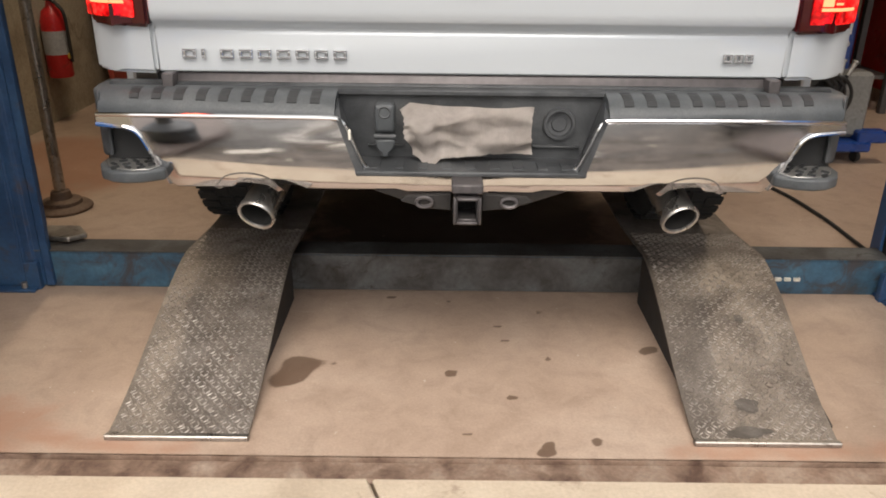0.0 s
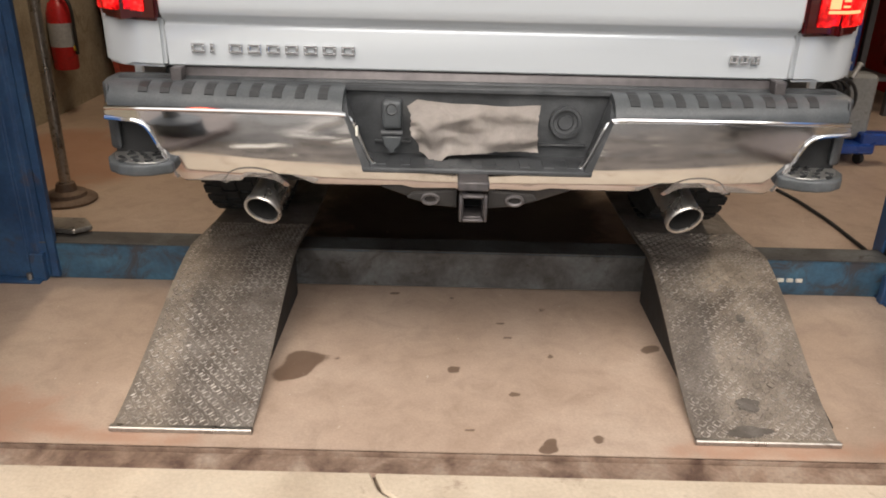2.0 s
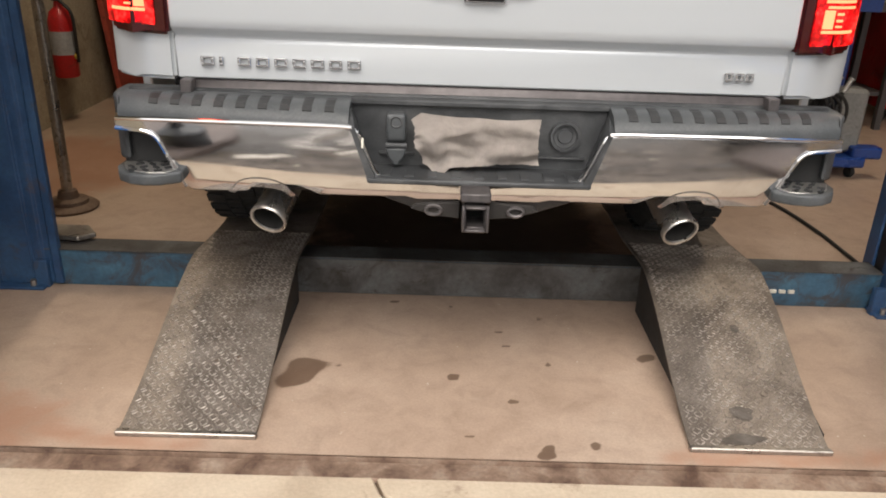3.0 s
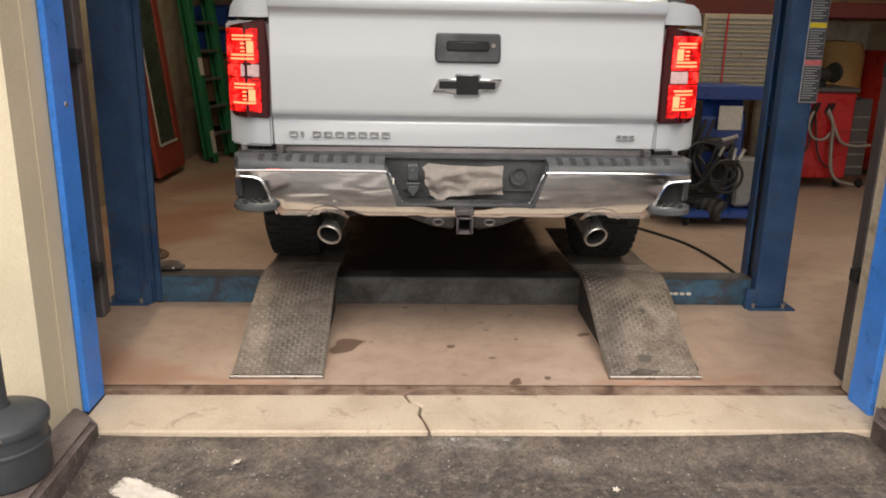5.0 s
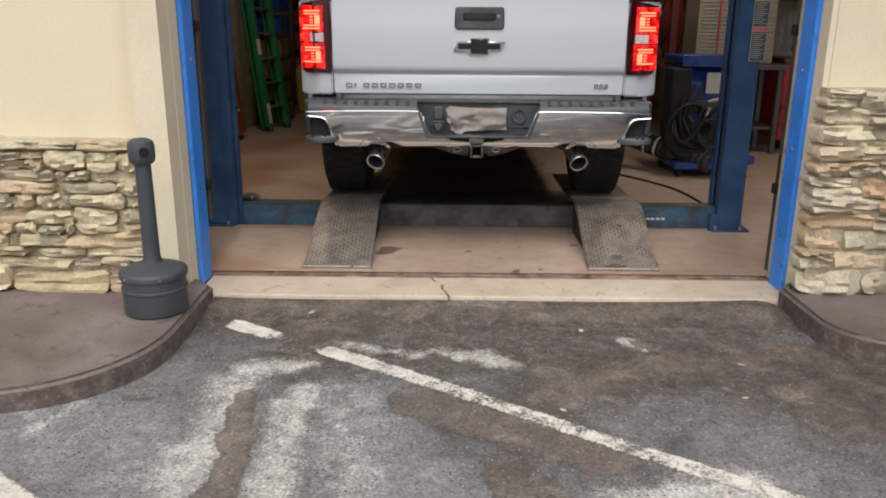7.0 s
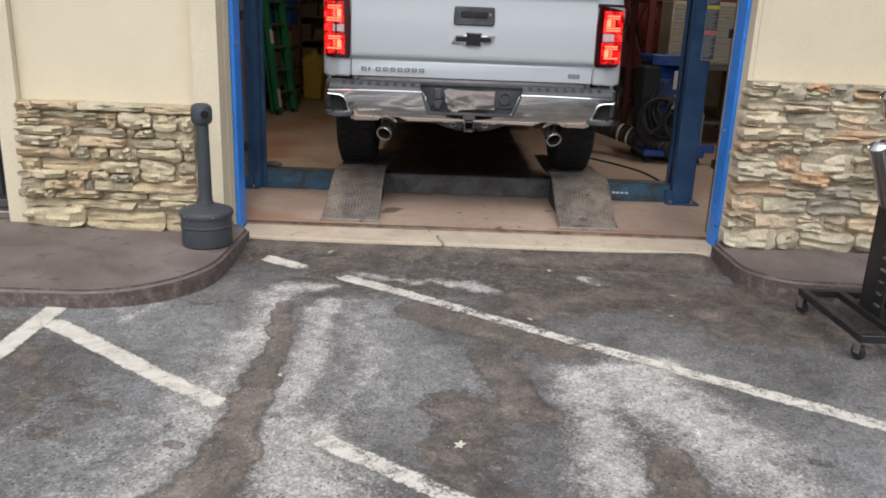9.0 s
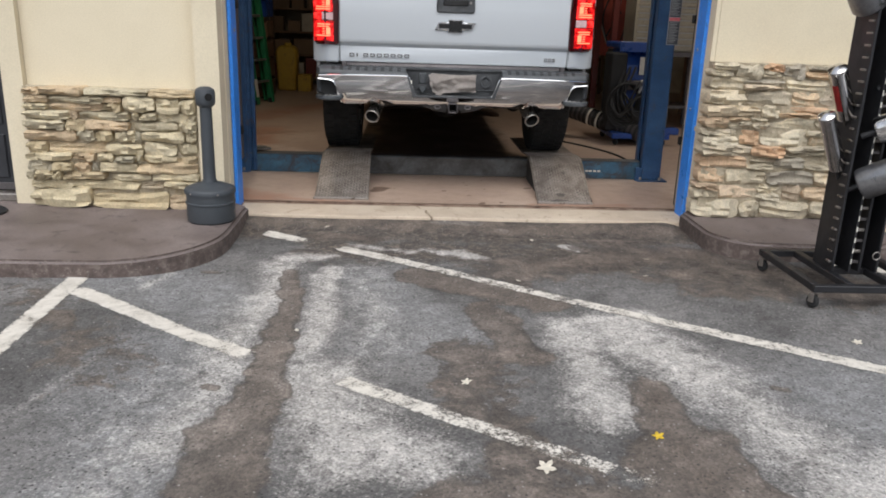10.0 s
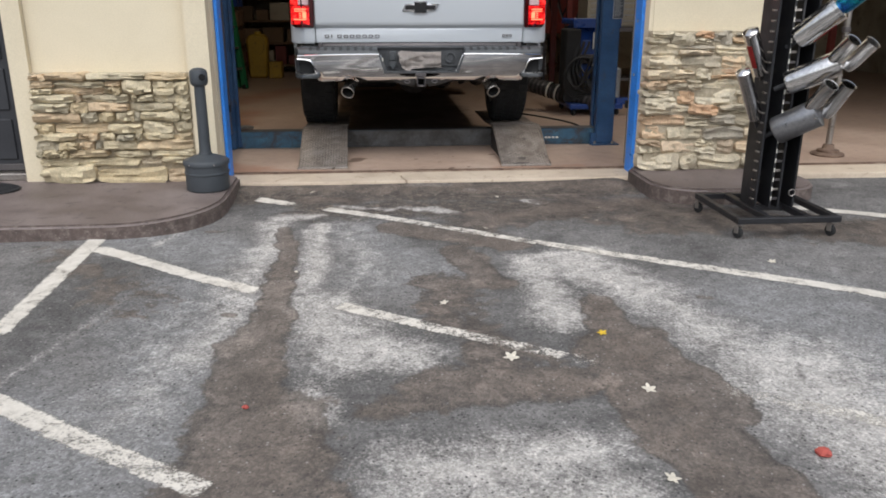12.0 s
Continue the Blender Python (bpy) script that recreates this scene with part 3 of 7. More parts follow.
PALE = [(0.22, 1.465, 0.48, 1.455, 0.035, 0.02, 1.2), (0.27, 0.90, 0.40, 0.90, 0.05, 0.03, 1.15), (0.39, 0.85, 0.47, 0.83, 0.045, 0.03, 1.1), (0.33, 0.96, 0.37, 0.97, 0.03, 0.03), (0.12, 0.96, 0.24, 0.90, 0.03, 0.04, 0.8), (-0.25, 1.04, 0.05, 0.92, 0.045, 0.05, 0.9), (-0.62, 0.76, -0.50, 0.80, 0.07, 0.05), (-0.36, 0.60, -0.34, -0.43, 0.05, 0.06, 1.1),
        (-0.20, 0.55, -0.05, -0.45, 0.13, 0.16, 0.58), (0.80, -0.12, 1.16, -0.03, 0.06, 0.05), (-0.74, -0.5, -0.88, -1.7, 0.20, 0.22, 0.52), (-1.18, -0.55, -1.45, -1.75, 0.012, 0.03, 0.7), (-1.42, 0.42, -1.30, 0.34, 0.02, 0.03, 0.7), (-0.66, 1.43, -0.60, 1.43, 0.015, 0.02), (0.64, 1.38, 0.67, 1.36, 0.02, 0.025), (-0.55, 0.81, -0.42, 0.84, 0.05, 0.06), (-0.41, 1.31, -0.40, 1.31, 0.012, 0.012), (-0.63, 0.66, -0.66, -0.10, 0.08, 0.12, 1.0), (-0.66, -0.20, -0.72, -1.20, 0.10, 0.20), (-0.40, 0.50, -0.37, -0.50, 0.05, 0.08), (-0.30, -0.70, -0.17, -1.20, 0.17, 0.17),
        (-0.10, -1.10, 0.08, -1.25, 0.13, 0.15), (-0.27, -1.52, -0.25, -1.72, 0.07, 0.08), (0.78, -0.15, 0.75, -0.95, 0.11, 0.12), (1.00, -0.20, 1.22, -0.65, 0.19, 0.16),
        (1.22, -0.70, 1.38, -1.35, 0.14, 0.22), (1.5, -1.5, 1.62, -2.4, 0.30, 0.28), (0.05, -2.05, 0.58, -1.97, 0.14, 0.15), (0.15, -2.3, 0.60, -2.3, 0.2, 0.2),
        (0.99, 1.09, 1.04, 1.03, 0.045, 0.015, 1.35), (-1.18, 0.45, -1.25, 0.2, 0.02, 0.05)]
OIL = [(0.06, 0.50, 0.72, 0.12, 0.10, 0.04), (0.42, 0.05, 0.52, -0.45, 0.11, 0.06, 0.9), (1.05, -1.35, 1.12, -1.72, 0.12, 0.03), (-0.76, 1.31, -0.24, 1.26, 0.012, 0.016), (0.57, 1.26, 1.52, 1.235, 0.012, 0.016), (1.45, 1.36, 1.75, 1.36, 0.08, 0.08), (-0.57, 0.55, -0.52, 0.0, 0.055, 0.04), (-0.52, 0.0, -0.49, -0.45, 0.06, 0.04), (-0.49, -0.45, -0.53, -1.15, 0.085, 0.045), (-0.53, -1.1, -0.50, -1.7, 0.14, 0.07), (-0.45, -1.7, -0.35, -2.5, 0.26, 0.12, 0.8),
       (-0.10, -1.66, 0.15, -1.66, 0.09, 0.07, 0.7), (0.18, -1.52, 0.60, -1.48, 0.15, 0.10, 0.85), (0.25, -0.45, 0.42, -1.3, 0.18, 0.16, 0.72), (0.94, -0.78, 0.95, -1.2, 0.09, 0.05), (0.95, -1.2, 0.93, -1.7, 0.19, 0.07),
       (0.95, -1.7, 1.05, -2.5, 0.17, 0.05), (-0.9, 1.42, 1.85, 1.38, 0.10, 0.09, 0.92), (1.25, 0.95, 1.85, 0.85, 0.28, 0.25, 0.75), (0.55, 0.60, 1.3, 0.9, 0.25, 0.25, 0.78),
       (-0.6, 1.15, -0.2, 1.2, 0.12, 0.1, 0.75), (-1.75, 0.1, -1.1, -0.6, 0.25, 0.25, 0.55),
       (1.6, 0.55, 2.9, 0.1, 0.32, 0.25, 0.72), (-0.71, -0.77, -0.67, -0.78, 0.022, 0.015), (-1.02, 0.50, -0.96, 0.50, 0.022, 0.015), (1.45, -0.75, 1.5, -0.77, 0.02, 0.015)]
GREY = [(-0.15, 0.45, 0.10, -0.10, 0.20, 0.15), (-0.95, -0.4, -0.75, -1.8, 0.25, 0.3), (0.1, -0.4, 0.3, -0.2, 0.2, 0.25), (1.8, -0.9, 2.1, -2.2, 0.45, 0.4), 
        (-1.2, -1.9, -0.9, -2.6, 0.5, 0.4), (-1.3, 0.35, -0.9, 0.1, 0.3, 0.25), (-0.1, 0.4, -0.05, -0.4, 0.15, 0.2)]
near_lot = grid_mesh("ground", spans(-6, -2.6, 17)[:-1] + spans(-2.6, 3.0, 280)[:-1] + spans(3.0, 9, 24), spans(-9, -3, 20)[:-1] + spans(-3, 1.53, 226), lot_height,
                     {"pale": blobs(PALE), "oil": blobs(OIL), "grey": blobs(GREY), "brown": blobs([(-0.95, 1.36, 1.8, 1.34, 0.17, 0.14, 1.5), (-0.4, 0.95, 0.6, 0.95, 0.22, 0.25), (0.7, 0.95, 1.8, 0.75, 0.35, 0.35, 0.85), (2.0, 0.6, 2.9, 0.2, 0.3, 0.3, 0.75), (0.95, -0.8, 0.95, -2.2, 0.12, 0.15, 0.6)])}, "asphalt")
tagged(place("ground", near_lot), "dark worn asphalt lot with pale cement stains", "asphalt ground", kind="structure")
far_lot = grid_mesh("ground_far", [-900, -200, -40, -6, 9, 40, 200, 900], [-900, -200, -40, -9, -4, 1.53, 12, 60, 300, 900], lambda X, Y: -0.10 + 0 * X, {}, "asphalt")
tagged(place("ground_far", far_lot), "asphalt lot running on to the horizon", "asphalt ground", kind="structure")


def parking_line(x0, y0, x1, y1, w, wear, wear_end, ends=(1, 1)):
    """A strip of worn paint just over the asphalt."""
    n = max(2, int(math.hypot(x1 - x0, y1 - y0) / 0.05))
    dx, dy = x1 - x0, y1 - y0
    k = math.hypot(dx, dy)
    px, py = -dy / k * w / 2, dx / k * w / 2
    me = bpy.data.meshes.new("parking_line")
    vs, fs, wv = [], [], []
    for i in range(n + 1):
        t = i / n
        cx, cy = x0 + dx * t, y0 + dy * t
        for s in (-1.22, -0.8, 0.8, 1.22):
            X, Y = cx + s * px, cy + s * py
            vs.append((X, Y, float(lot_height(np.array(X), np.array(Y))) + 0.004))
            wv.append(wear + (wear_end - wear) * t + (0.34 if abs(s) > 1 else -0.06) + 0.55 * (ends[0] * (i == 0) + ends[1] * (i == n)))
    for i in range(n):
        for s in range(3):
            a = i * 4 + s
            fs.append((a, a + 1, a + 5, a + 4))
    me.from_pydata(vs, [], fs)
    me.attributes.new("wear", "FLOAT", "POINT").data.foreach_set("value", wv)
    me.materials.append(M["line"])
    return tagged(place("parking_line", me), "worn white painted line on asphalt", "parking line", group="painted parking lines", kind="structure")


parking_line(-0.84, 1.26, -0.55, 1.09, 0.085, -0.20, 0.1)
parking_line(-0.38, 0.99, 0.30, 0.53, 0.085, -0.05, 0.22, (1, 0))
parking_line(0.30, 0.53, 1.30, -0.15, 0.080, 0.22, 0.12, (0, 0))
parking_line(1.30, -0.15, 2.75, -1.17, 0.080, 0.12, -0.05, (0, 1))
parking_line(-0.24, -0.70, 0.20, -1.00, 0.080, 0.05, 0.20, (1, 0))
parking_line(0.20, -1.00, 0.84, -1.41, 0.080, 0.20, 0.48, (0, 1))
parking_line(-1.59, 0.58, -1.57, -1.00, 0.085, -0.15, 0.05)
parking_line(-1.55, 0.15, -0.58, -0.52, 0.085, -0.12, 0.12)
parking_line(-1.75, -1.25, -0.50, -2.10, 0.085, -0.10, 0.25)
parking_line(1.13, -1.59, 2.10, -2.22, 0.080, 0.42, 0.10)
parking_line(2.15, 0.96, 3.60, 0.18, 0.085, -0.12, -0.05)

# ---- shop floor, threshold ----
FLOOR_STAIN = [(-0.19, 2.27, -0.16, 2.35, 0.055, 0.03), (-0.10, 2.36, -0.06, 2.35, 0.008, 0.02), (0.297, 2.285, 0.300, 2.29, 0.020, 0.014), (0.48, 2.17, 0.482, 2.17, 0.017, 0.013),
               (0.62, 2.39, 0.622, 2.39, 0.013, 0.012), (0.57, 1.94, 0.572, 1.945, 0.014, 0.012), (0.56, 1.905, 0.57, 1.905, 0.022, 0.012), (0.70, 1.95, 0.702, 1.955, 0.018, 0.014),
               (0.35, 1.99, 0.352, 1.99, 0.012, 0.01), (0.49, 2.50, 0.491, 2.50, 0.013, 0.01), (0.63, 2.71, 0.632, 2.71, 0.014, 0.012), (0.95, 2.44, 0.98, 2.45, 0.022, 0.02),
               (0.47, 2.60, 0.474, 2.60, 0.012, 0.012), (0.08, 2.82, 0.10, 2.82, 0.010, 0.012)]
FLOOR_RUST = [(-2.0, 4.75, -1.55, 4.4, 0.30, 0.25, 1.35), (-1.0, 1.93, -0.4, 1.92, 0.05, 0.08), (0.9, 1.92, 1.6, 1.93, 0.05, 0.08), (-1.9, 3.6, -1.5, 5.2, 0.35, 0.35), (-1.4, 2.2, -0.95, 1.95, 0.2, 0.2), (-1.9, 6.0, -1.2, 7.5, 0.4, 0.4)]
# The last mask darkens the floor where the truck's shade falls
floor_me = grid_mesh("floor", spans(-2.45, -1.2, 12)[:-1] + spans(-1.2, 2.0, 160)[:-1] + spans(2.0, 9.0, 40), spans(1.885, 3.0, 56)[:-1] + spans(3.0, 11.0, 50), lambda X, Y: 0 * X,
                     {"stain": blobs(FLOOR_STAIN), "rust": blobs(FLOOR_RUST), "truck_shade": blobs([(0.05, 3.4, 0.05, 7.2, 0.40, 0.25), (0.65, 3.4, 0.65, 7.2, 0.40, 0.25)])}, "floor")
tagged(place("floor", floor_me), "tan stained concrete shop floor with oil drips", "concrete floor", kind="structure")
part("floor_slab", box(-2.45, 9.0, 1.885, 11.0, -0.3, -0.006), "rusty_lip")["kind"] = "structure"

crack = [(0.100, 1.80), (0.125, 1.735), (0.165, 1.70), (0.158, 1.635), (0.178, 1.58), (0.195, 1.505)]
left_slab = [(-1.075, 1.505), (-1.075, 1.80)] + [(x - 0.005, y) for x, y in crack]
right_slab = [(1.928, 1.80), (1.928, 1.505)] + [(x + 0.005, y) for x, y in crack[::-1]]
sill = tagged(new("door_threshold"), "cracked pale concrete threshold of the open bay", "threshold", kind="structure")
PLACE[sill] = Matrix.Identity(4)
part("slab", prism(left_slab, "z", -0.12, 0.0, 0.006), "threshold", sill)
part("slab", prism(right_slab, "z", -0.12, 0.0, 0.006), "threshold", sill)
part("joint_bed", box(-1.07, 1.89, 1.51, 1.79, -0.2, -0.045), "curb_edge", sill)
lip = part("threshold_lip", box(-1.2, 9.0, 1.803, 1.882, -0.2, -0.012, 0.008), "rusty_lip")
tagged(lip, "rusty steel strip across the bay opening", "door track", kind="structure")
side_sill = part("bay_threshold", box(2.98, 8.9, 1.505, 1.80, -0.12, 0.0, 0.006), "threshold")
tagged(side_sill, "pale concrete threshold of the second bay", "threshold", kind="structure")


# ---- kerbed walks ----
def kerb_walk(name, outline, top, label):
    """A raised walk: a painted slab whose rim is a darker, chipped kerb face."""
    root = tagged(new(name), label, "raised walk", kind="structure")
    PLACE[root] = Matrix.Identity(4)
    bm = prism(outline, "z", -0.2, top, 0.0)
    bmesh.ops.bevel(bm, geom=[e for e in bm.edges if all(v.co.z > top - 0.01 for v in e.verts)], offset=0.018, segments=3, affect="EDGES")
    ob = part("walk_slab", bm, "curb", root, smooth=True)
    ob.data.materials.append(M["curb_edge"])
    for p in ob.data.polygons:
        # Upright faces take the darker chipped tone
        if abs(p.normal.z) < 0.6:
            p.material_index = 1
    return root


def arc(cx, cy, rx, ry, a0, a1, n=14):
    return [(cx + rx * math.cos(radians(a0 + (a1 - a0) * k / n)), cy + ry * math.sin(radians(a0 + (a1 - a0) * k / n))) for k in range(n + 1)]


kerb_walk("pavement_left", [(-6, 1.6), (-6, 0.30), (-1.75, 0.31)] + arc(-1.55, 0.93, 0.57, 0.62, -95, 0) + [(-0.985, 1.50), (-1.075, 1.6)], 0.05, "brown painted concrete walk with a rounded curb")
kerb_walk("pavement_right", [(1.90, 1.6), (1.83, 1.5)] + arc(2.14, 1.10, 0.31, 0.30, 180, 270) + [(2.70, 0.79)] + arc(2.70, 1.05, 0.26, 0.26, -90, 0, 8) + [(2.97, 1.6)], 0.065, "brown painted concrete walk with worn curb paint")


# ---- walls ----
def wall(name, x0, x1, y0, y1, z0, z1, mat, label):
    return tagged(part(name, box(x0, x1, y0, y1, z0, z1), mat), label, "wall", kind="structure")


wall("wall_front_left", -2.28, -1.25, 1.50, 1.75, 0.0, 3.6, "stucco", "cream stucco wall beside the bay")
wall("wall_front_pilaster", -1.247, -1.104, 1.405, 1.543, 0.0, 3.6, "stucco", "cream stucco pilaster at the bay opening")
wall("wall_front_pier", -1.25, -1.101, 1.544, 1.80, 0.0, 3.6, "stucco", "cream stucco return of the bay opening")
wall("wall_front_door_trim", -2.405, -2.283, 1.455, 1.75, 0.0, 3.6, "stucco", "cream stucco trim beside the door")
wall("wall_front_far_left", -6.0, -3.42, 1.50, 1.75, 0.0, 3.6, "stucco", "cream stucco wall past the door")
wall("wall_over_door", -3.42, -2.407, 1.50, 1.75, 2.15, 3.6, "stucco", "cream stucco over the door")
wall("wall_front_right", 1.934, 2.96, 1.515, 1.80, 0.0, 3.6, "stucco", "cream stucco wall between the bays")
wall("wall_front_end", 6.2, 9.0, 1.515, 1.80, 0.0, 3.6, "stucco", "cream stucco wall past the second bay")
wall("wall_over_bays", -1.08, 9.0, 1.52, 1.80, 3.02, 3.6, "stucco", "cream stucco over the bay openings")
wall("wall_west", -2.60, -2.36, 1.76, 11.2, 0.0, 3.6, "inner_wall", "grimy beige interior wall")
wall("wall_north", -2.36, 9.0, 11.0, 11.2, 0.0, 3.6, "inner_wall", "grimy beige back wall")
wall("wall_east", 9.0, 9.2, 1.5, 11.2, 0.0, 3.6, "inner_wall", "grimy beige interior wall")
tagged(part("ceiling", box(-6.0, 9.2, 1.45, 11.2, 3.6, 3.75), "ceiling"), "dusty board ceiling under the roof", "ceiling", kind="structure")


def door_jamb(x0, x1, name):
    """The painted steel channel that lines a side of the bay opening."""
    j = tagged(part(name, box(x0, x1, 1.648, 1.80, 0.0, 3.0, 0.004), "blue_steel"), "bright blue painted steel door jamb", "door jamb", kind="structure")
    for z in (1.13, 2.2):
        part("bolt", lathe([(0, 0.004), (0.009, 0.004), (0.011, 0), (0.009, -0.004)], 12, pose((x0 if x0 > 0 else x1), 1.735, z, 0, 90, 0)), "worn_steel", j)
    return j


door_jamb(-1.098, -1.075, "trim_jamb_left")
j = tagged(part("trim_jamb_right", box(1.884, 1.930, 1.618, 1.765, 0.0, 3.0, 0.004), "blue_steel"), "bright blue painted steel door jamb", "door jamb", kind="structure")
part("bolt", lathe([(0, 0.004), (0.009, 0.004), (0.011, 0), (0.009, -0.004)], 12, pose(1.884, 1.70, 1.10, 0, 90, 0)), "worn_steel", j)
part("bolt", lathe([(0, 0.004), (0.009, 0.004), (0.011, 0), (0.009, -0.004)], 12, pose(1.884, 1.70, 0.72, 0, 90, 0)), "worn_steel", j)
wall("wall_front_return", 1.905, 1.932, 1.517, 1.615, 0.0, 3.02, "stucco", "cream stucco return beside the second jamb")
wall("wall_bay_return", 1.912, 2.96, 1.802, 1.86, 0.0, 3.6, "inner_wall", "grimy inner face of the pier")


def door_track(x, flip):
    t = thing("door_track", "dark steel overhead door track with brackets", "door track", (x, 1.95, 0), group="overhead door tracks")
    part("rail", box(x - 0.055, x + 0.032, 1.93, 2.0, 0.0 if flip < 0 else 0.27, 2.9, 0.006), "dark_steel", t)
    part("flange", box(x - 0.045 * flip - 0.004, x - 0.045 * flip + 0.004, 1.86, 2.02, 0.0 if flip < 0 else 0.27, 2.9), "dark_steel", t)
    for z in (0.45, 1.26, 2.0):
        part("bracket", box(x - 0.10, x + 0.05, 1.88, 1.93, z, z + 0.055, 0.004), "hole", t)
    part("seal", box(x - flip * 0.062 - 0.008, x - flip * 0.062 + 0.008, 1.83, 1.86, 0.0, 2.9, 0.003), "red_frame", t, "faded red rubber seal")


door_track(-1.13, 1)
door_track(2.005, -1)

# entry door
d = tagged(new("door_1"), "closed charcoal panelled entry door", "door", kind="structure")
PLACE[d] = Matrix.Identity(4)
leaf = part("door_leaf", box(-3.36, -2.44, 1.60, 1.645, 0.10, 2.12, 0.003), "door_dark", d)
for zz in ((0.18, 0.46), (0.52, 0.80), (0.86, 1.14), (1.20, 1.48), (1.54, 2.0)):
    part("panel", box(-2.86, -2.50, 1.588, 1.602, zz[0], zz[1], 0.006), "door_dark", leaf)
    part("panel", box(-3.28, -2.94, 1.588, 1.602, zz[0], zz[1], 0.006), "door_dark", leaf)
part("door_frame", box(-2.44, -2.408, 1.52, 1.66, 0.05, 2.15, 0.003), "door_dark", d)
part("door_frame", box(-3.40, -3.36, 1.52, 1.66, 0.05, 2.15, 0.003), "door_dark", d)
part("door_sill", box(-3.40, -2.41, 1.50, 1.66, 0.05, 0.098, 0.006), "worn_steel", d)
part("kick_strip", box(-3.34, -2.46, 1.585, 1.60, 0.105, 0.15, 0.003), "dark_steel", d)
mat_ob = part("door_mat", prism(arc(-2.95, 1.20, 0.60, 0.26, 0, 360, 30)[:-1], "z", 0.051, 0.063, 0.004), "mat_black")
tagged(mat_ob, "black rubber mat before the entry door", "door mat")


# ---- truck ----
CX = 0.345
truck = thing("pickup_truck", "white pickup truck with chrome rear bumper and lit tail lamps", "pickup truck", (CX, 4.9, 0.17))


def tp(name, bm, mat, parent=None, label="", smooth=True):
    return part(name, bm, mat, parent or truck, label, smooth)


def bow(x):
    return 2.088 + 0.075 * abs((x - CX) / 0.95) ** 2


def bowed(outline, y0, y1, bevel, lean=0.0, zmid=0.78, round_=0.0):
    """A plate with an outline in x, z, bent along the bumper's plan curve."""
    bm = prism(outline, "y", y0, y1, bevel)
    cut_across(bm, 0, spans(-0.60, 1.29, 38))
    cut_across(bm, 2, spans(0.64, 0.88, 6))
    for v in bm.verts:
        v.co.y += bow(v.co.x) + lean * (zmid - v.co.z) + round_ * (v.co.z - zmid) ** 2
    return bm


def tailgate():
    prof = [(2.285, 0.925), (2.238, 0.928), (2.236, 1.026), (2.243, 1.036), (2.214, 1.058), (2.209, 1.085), (2.212, 1.30), (2.220, 1.44), (2.217, 1.462), (2.196, 1.480), (2.194, 1.52), (2.215, 1.537), (2.285, 1.537)]
    bm = prism(prof, "x", -0.455, 1.145, 0.004)
    gate = tp("tailgate", bm, "white_paint")
    bez = prism([(CX - 0.128, 1.275), (CX + 0.128, 1.275), (CX + 0.134, 1.30), (CX + 0.13, 1.392), (CX - 0.13, 1.392), (CX - 0.134, 1.30)], "y", 2.196, 2.225, 0.008)
    h = tp("handle_bezel", bez, "black_plastic", gate, "black plastic handle surround")
    tp("latch_handle", box(CX - 0.088, CX + 0.085, 2.189, 2.205, 1.322, 1.362, 0.006), "gloss_black", h)
    tp("lock_cylinder", lathe([(0, 0.004), (0.008, 0.004), (0.009, 0)], 14, pose(CX + 0.102, 2.195, 1.345, 90, 0, 0)), "worn_steel", h)
    em = prism([(CX - 0.142, 1.160), (CX - 0.055, 1.160), (CX - 0.055, 1.143), (CX + 0.052, 1.143), (CX + 0.052, 1.163), (CX + 0.118, 1.163), (CX + 0.143, 1.213), (CX + 0.055, 1.213),
                (CX + 0.055, 1.232), (CX - 0.05, 1.232), (CX - 0.05, 1.213), (CX - 0.118, 1.213)], "y", 2.195, 2.216, 0.004)
    e = tp("emblem", em, "chrome", gate, "chrome and black emblem")
    tp("emblem_bar", box(CX - 0.115, CX + 0.115, 2.1905, 2.197, 1.172, 1.203, 0.003), "gloss_black", e)
    tp("emblem_block", box(CX - 0.045, CX + 0.046, 2.1885, 2.196, 1.149, 1.226, 0.003), "gloss_black", e)

    def badge(x, w, z0, z1):
        """A small raised chrome frame."""
        bm = bmesh.new()
        for x0, x1, a, b in ((x, x + w, z0, z0 + 0.006), (x, x + w, z1 - 0.006, z1), (x, x + 0.007, z0 + 0.006, z1 - 0.006), (x + w - 0.007, x + w, z0 + 0.006, z1 - 0.006)):
            box(x0, x1, 2.226, 2.236, a, b, 0.001, bm)
        tp("badge_bar", bm, "chrome", gate, "chrome badge shape", smooth=False)
    for k in range(9):
        badge(-0.388 + k * 0.0478, 0.010 if k == 1 else 0.034, 0.964, 0.988)
    for k in range(3):
        badge(0.985 + k * 0.027, 0.021, 0.967, 0.989)
    for x in (-0.44, 1.10):
        tp("hinge_tab", box(x, x + 0.03, 2.20, 2.26, 0.895, 0.93, 0.003), "dark_steel", gate)


tailgate()


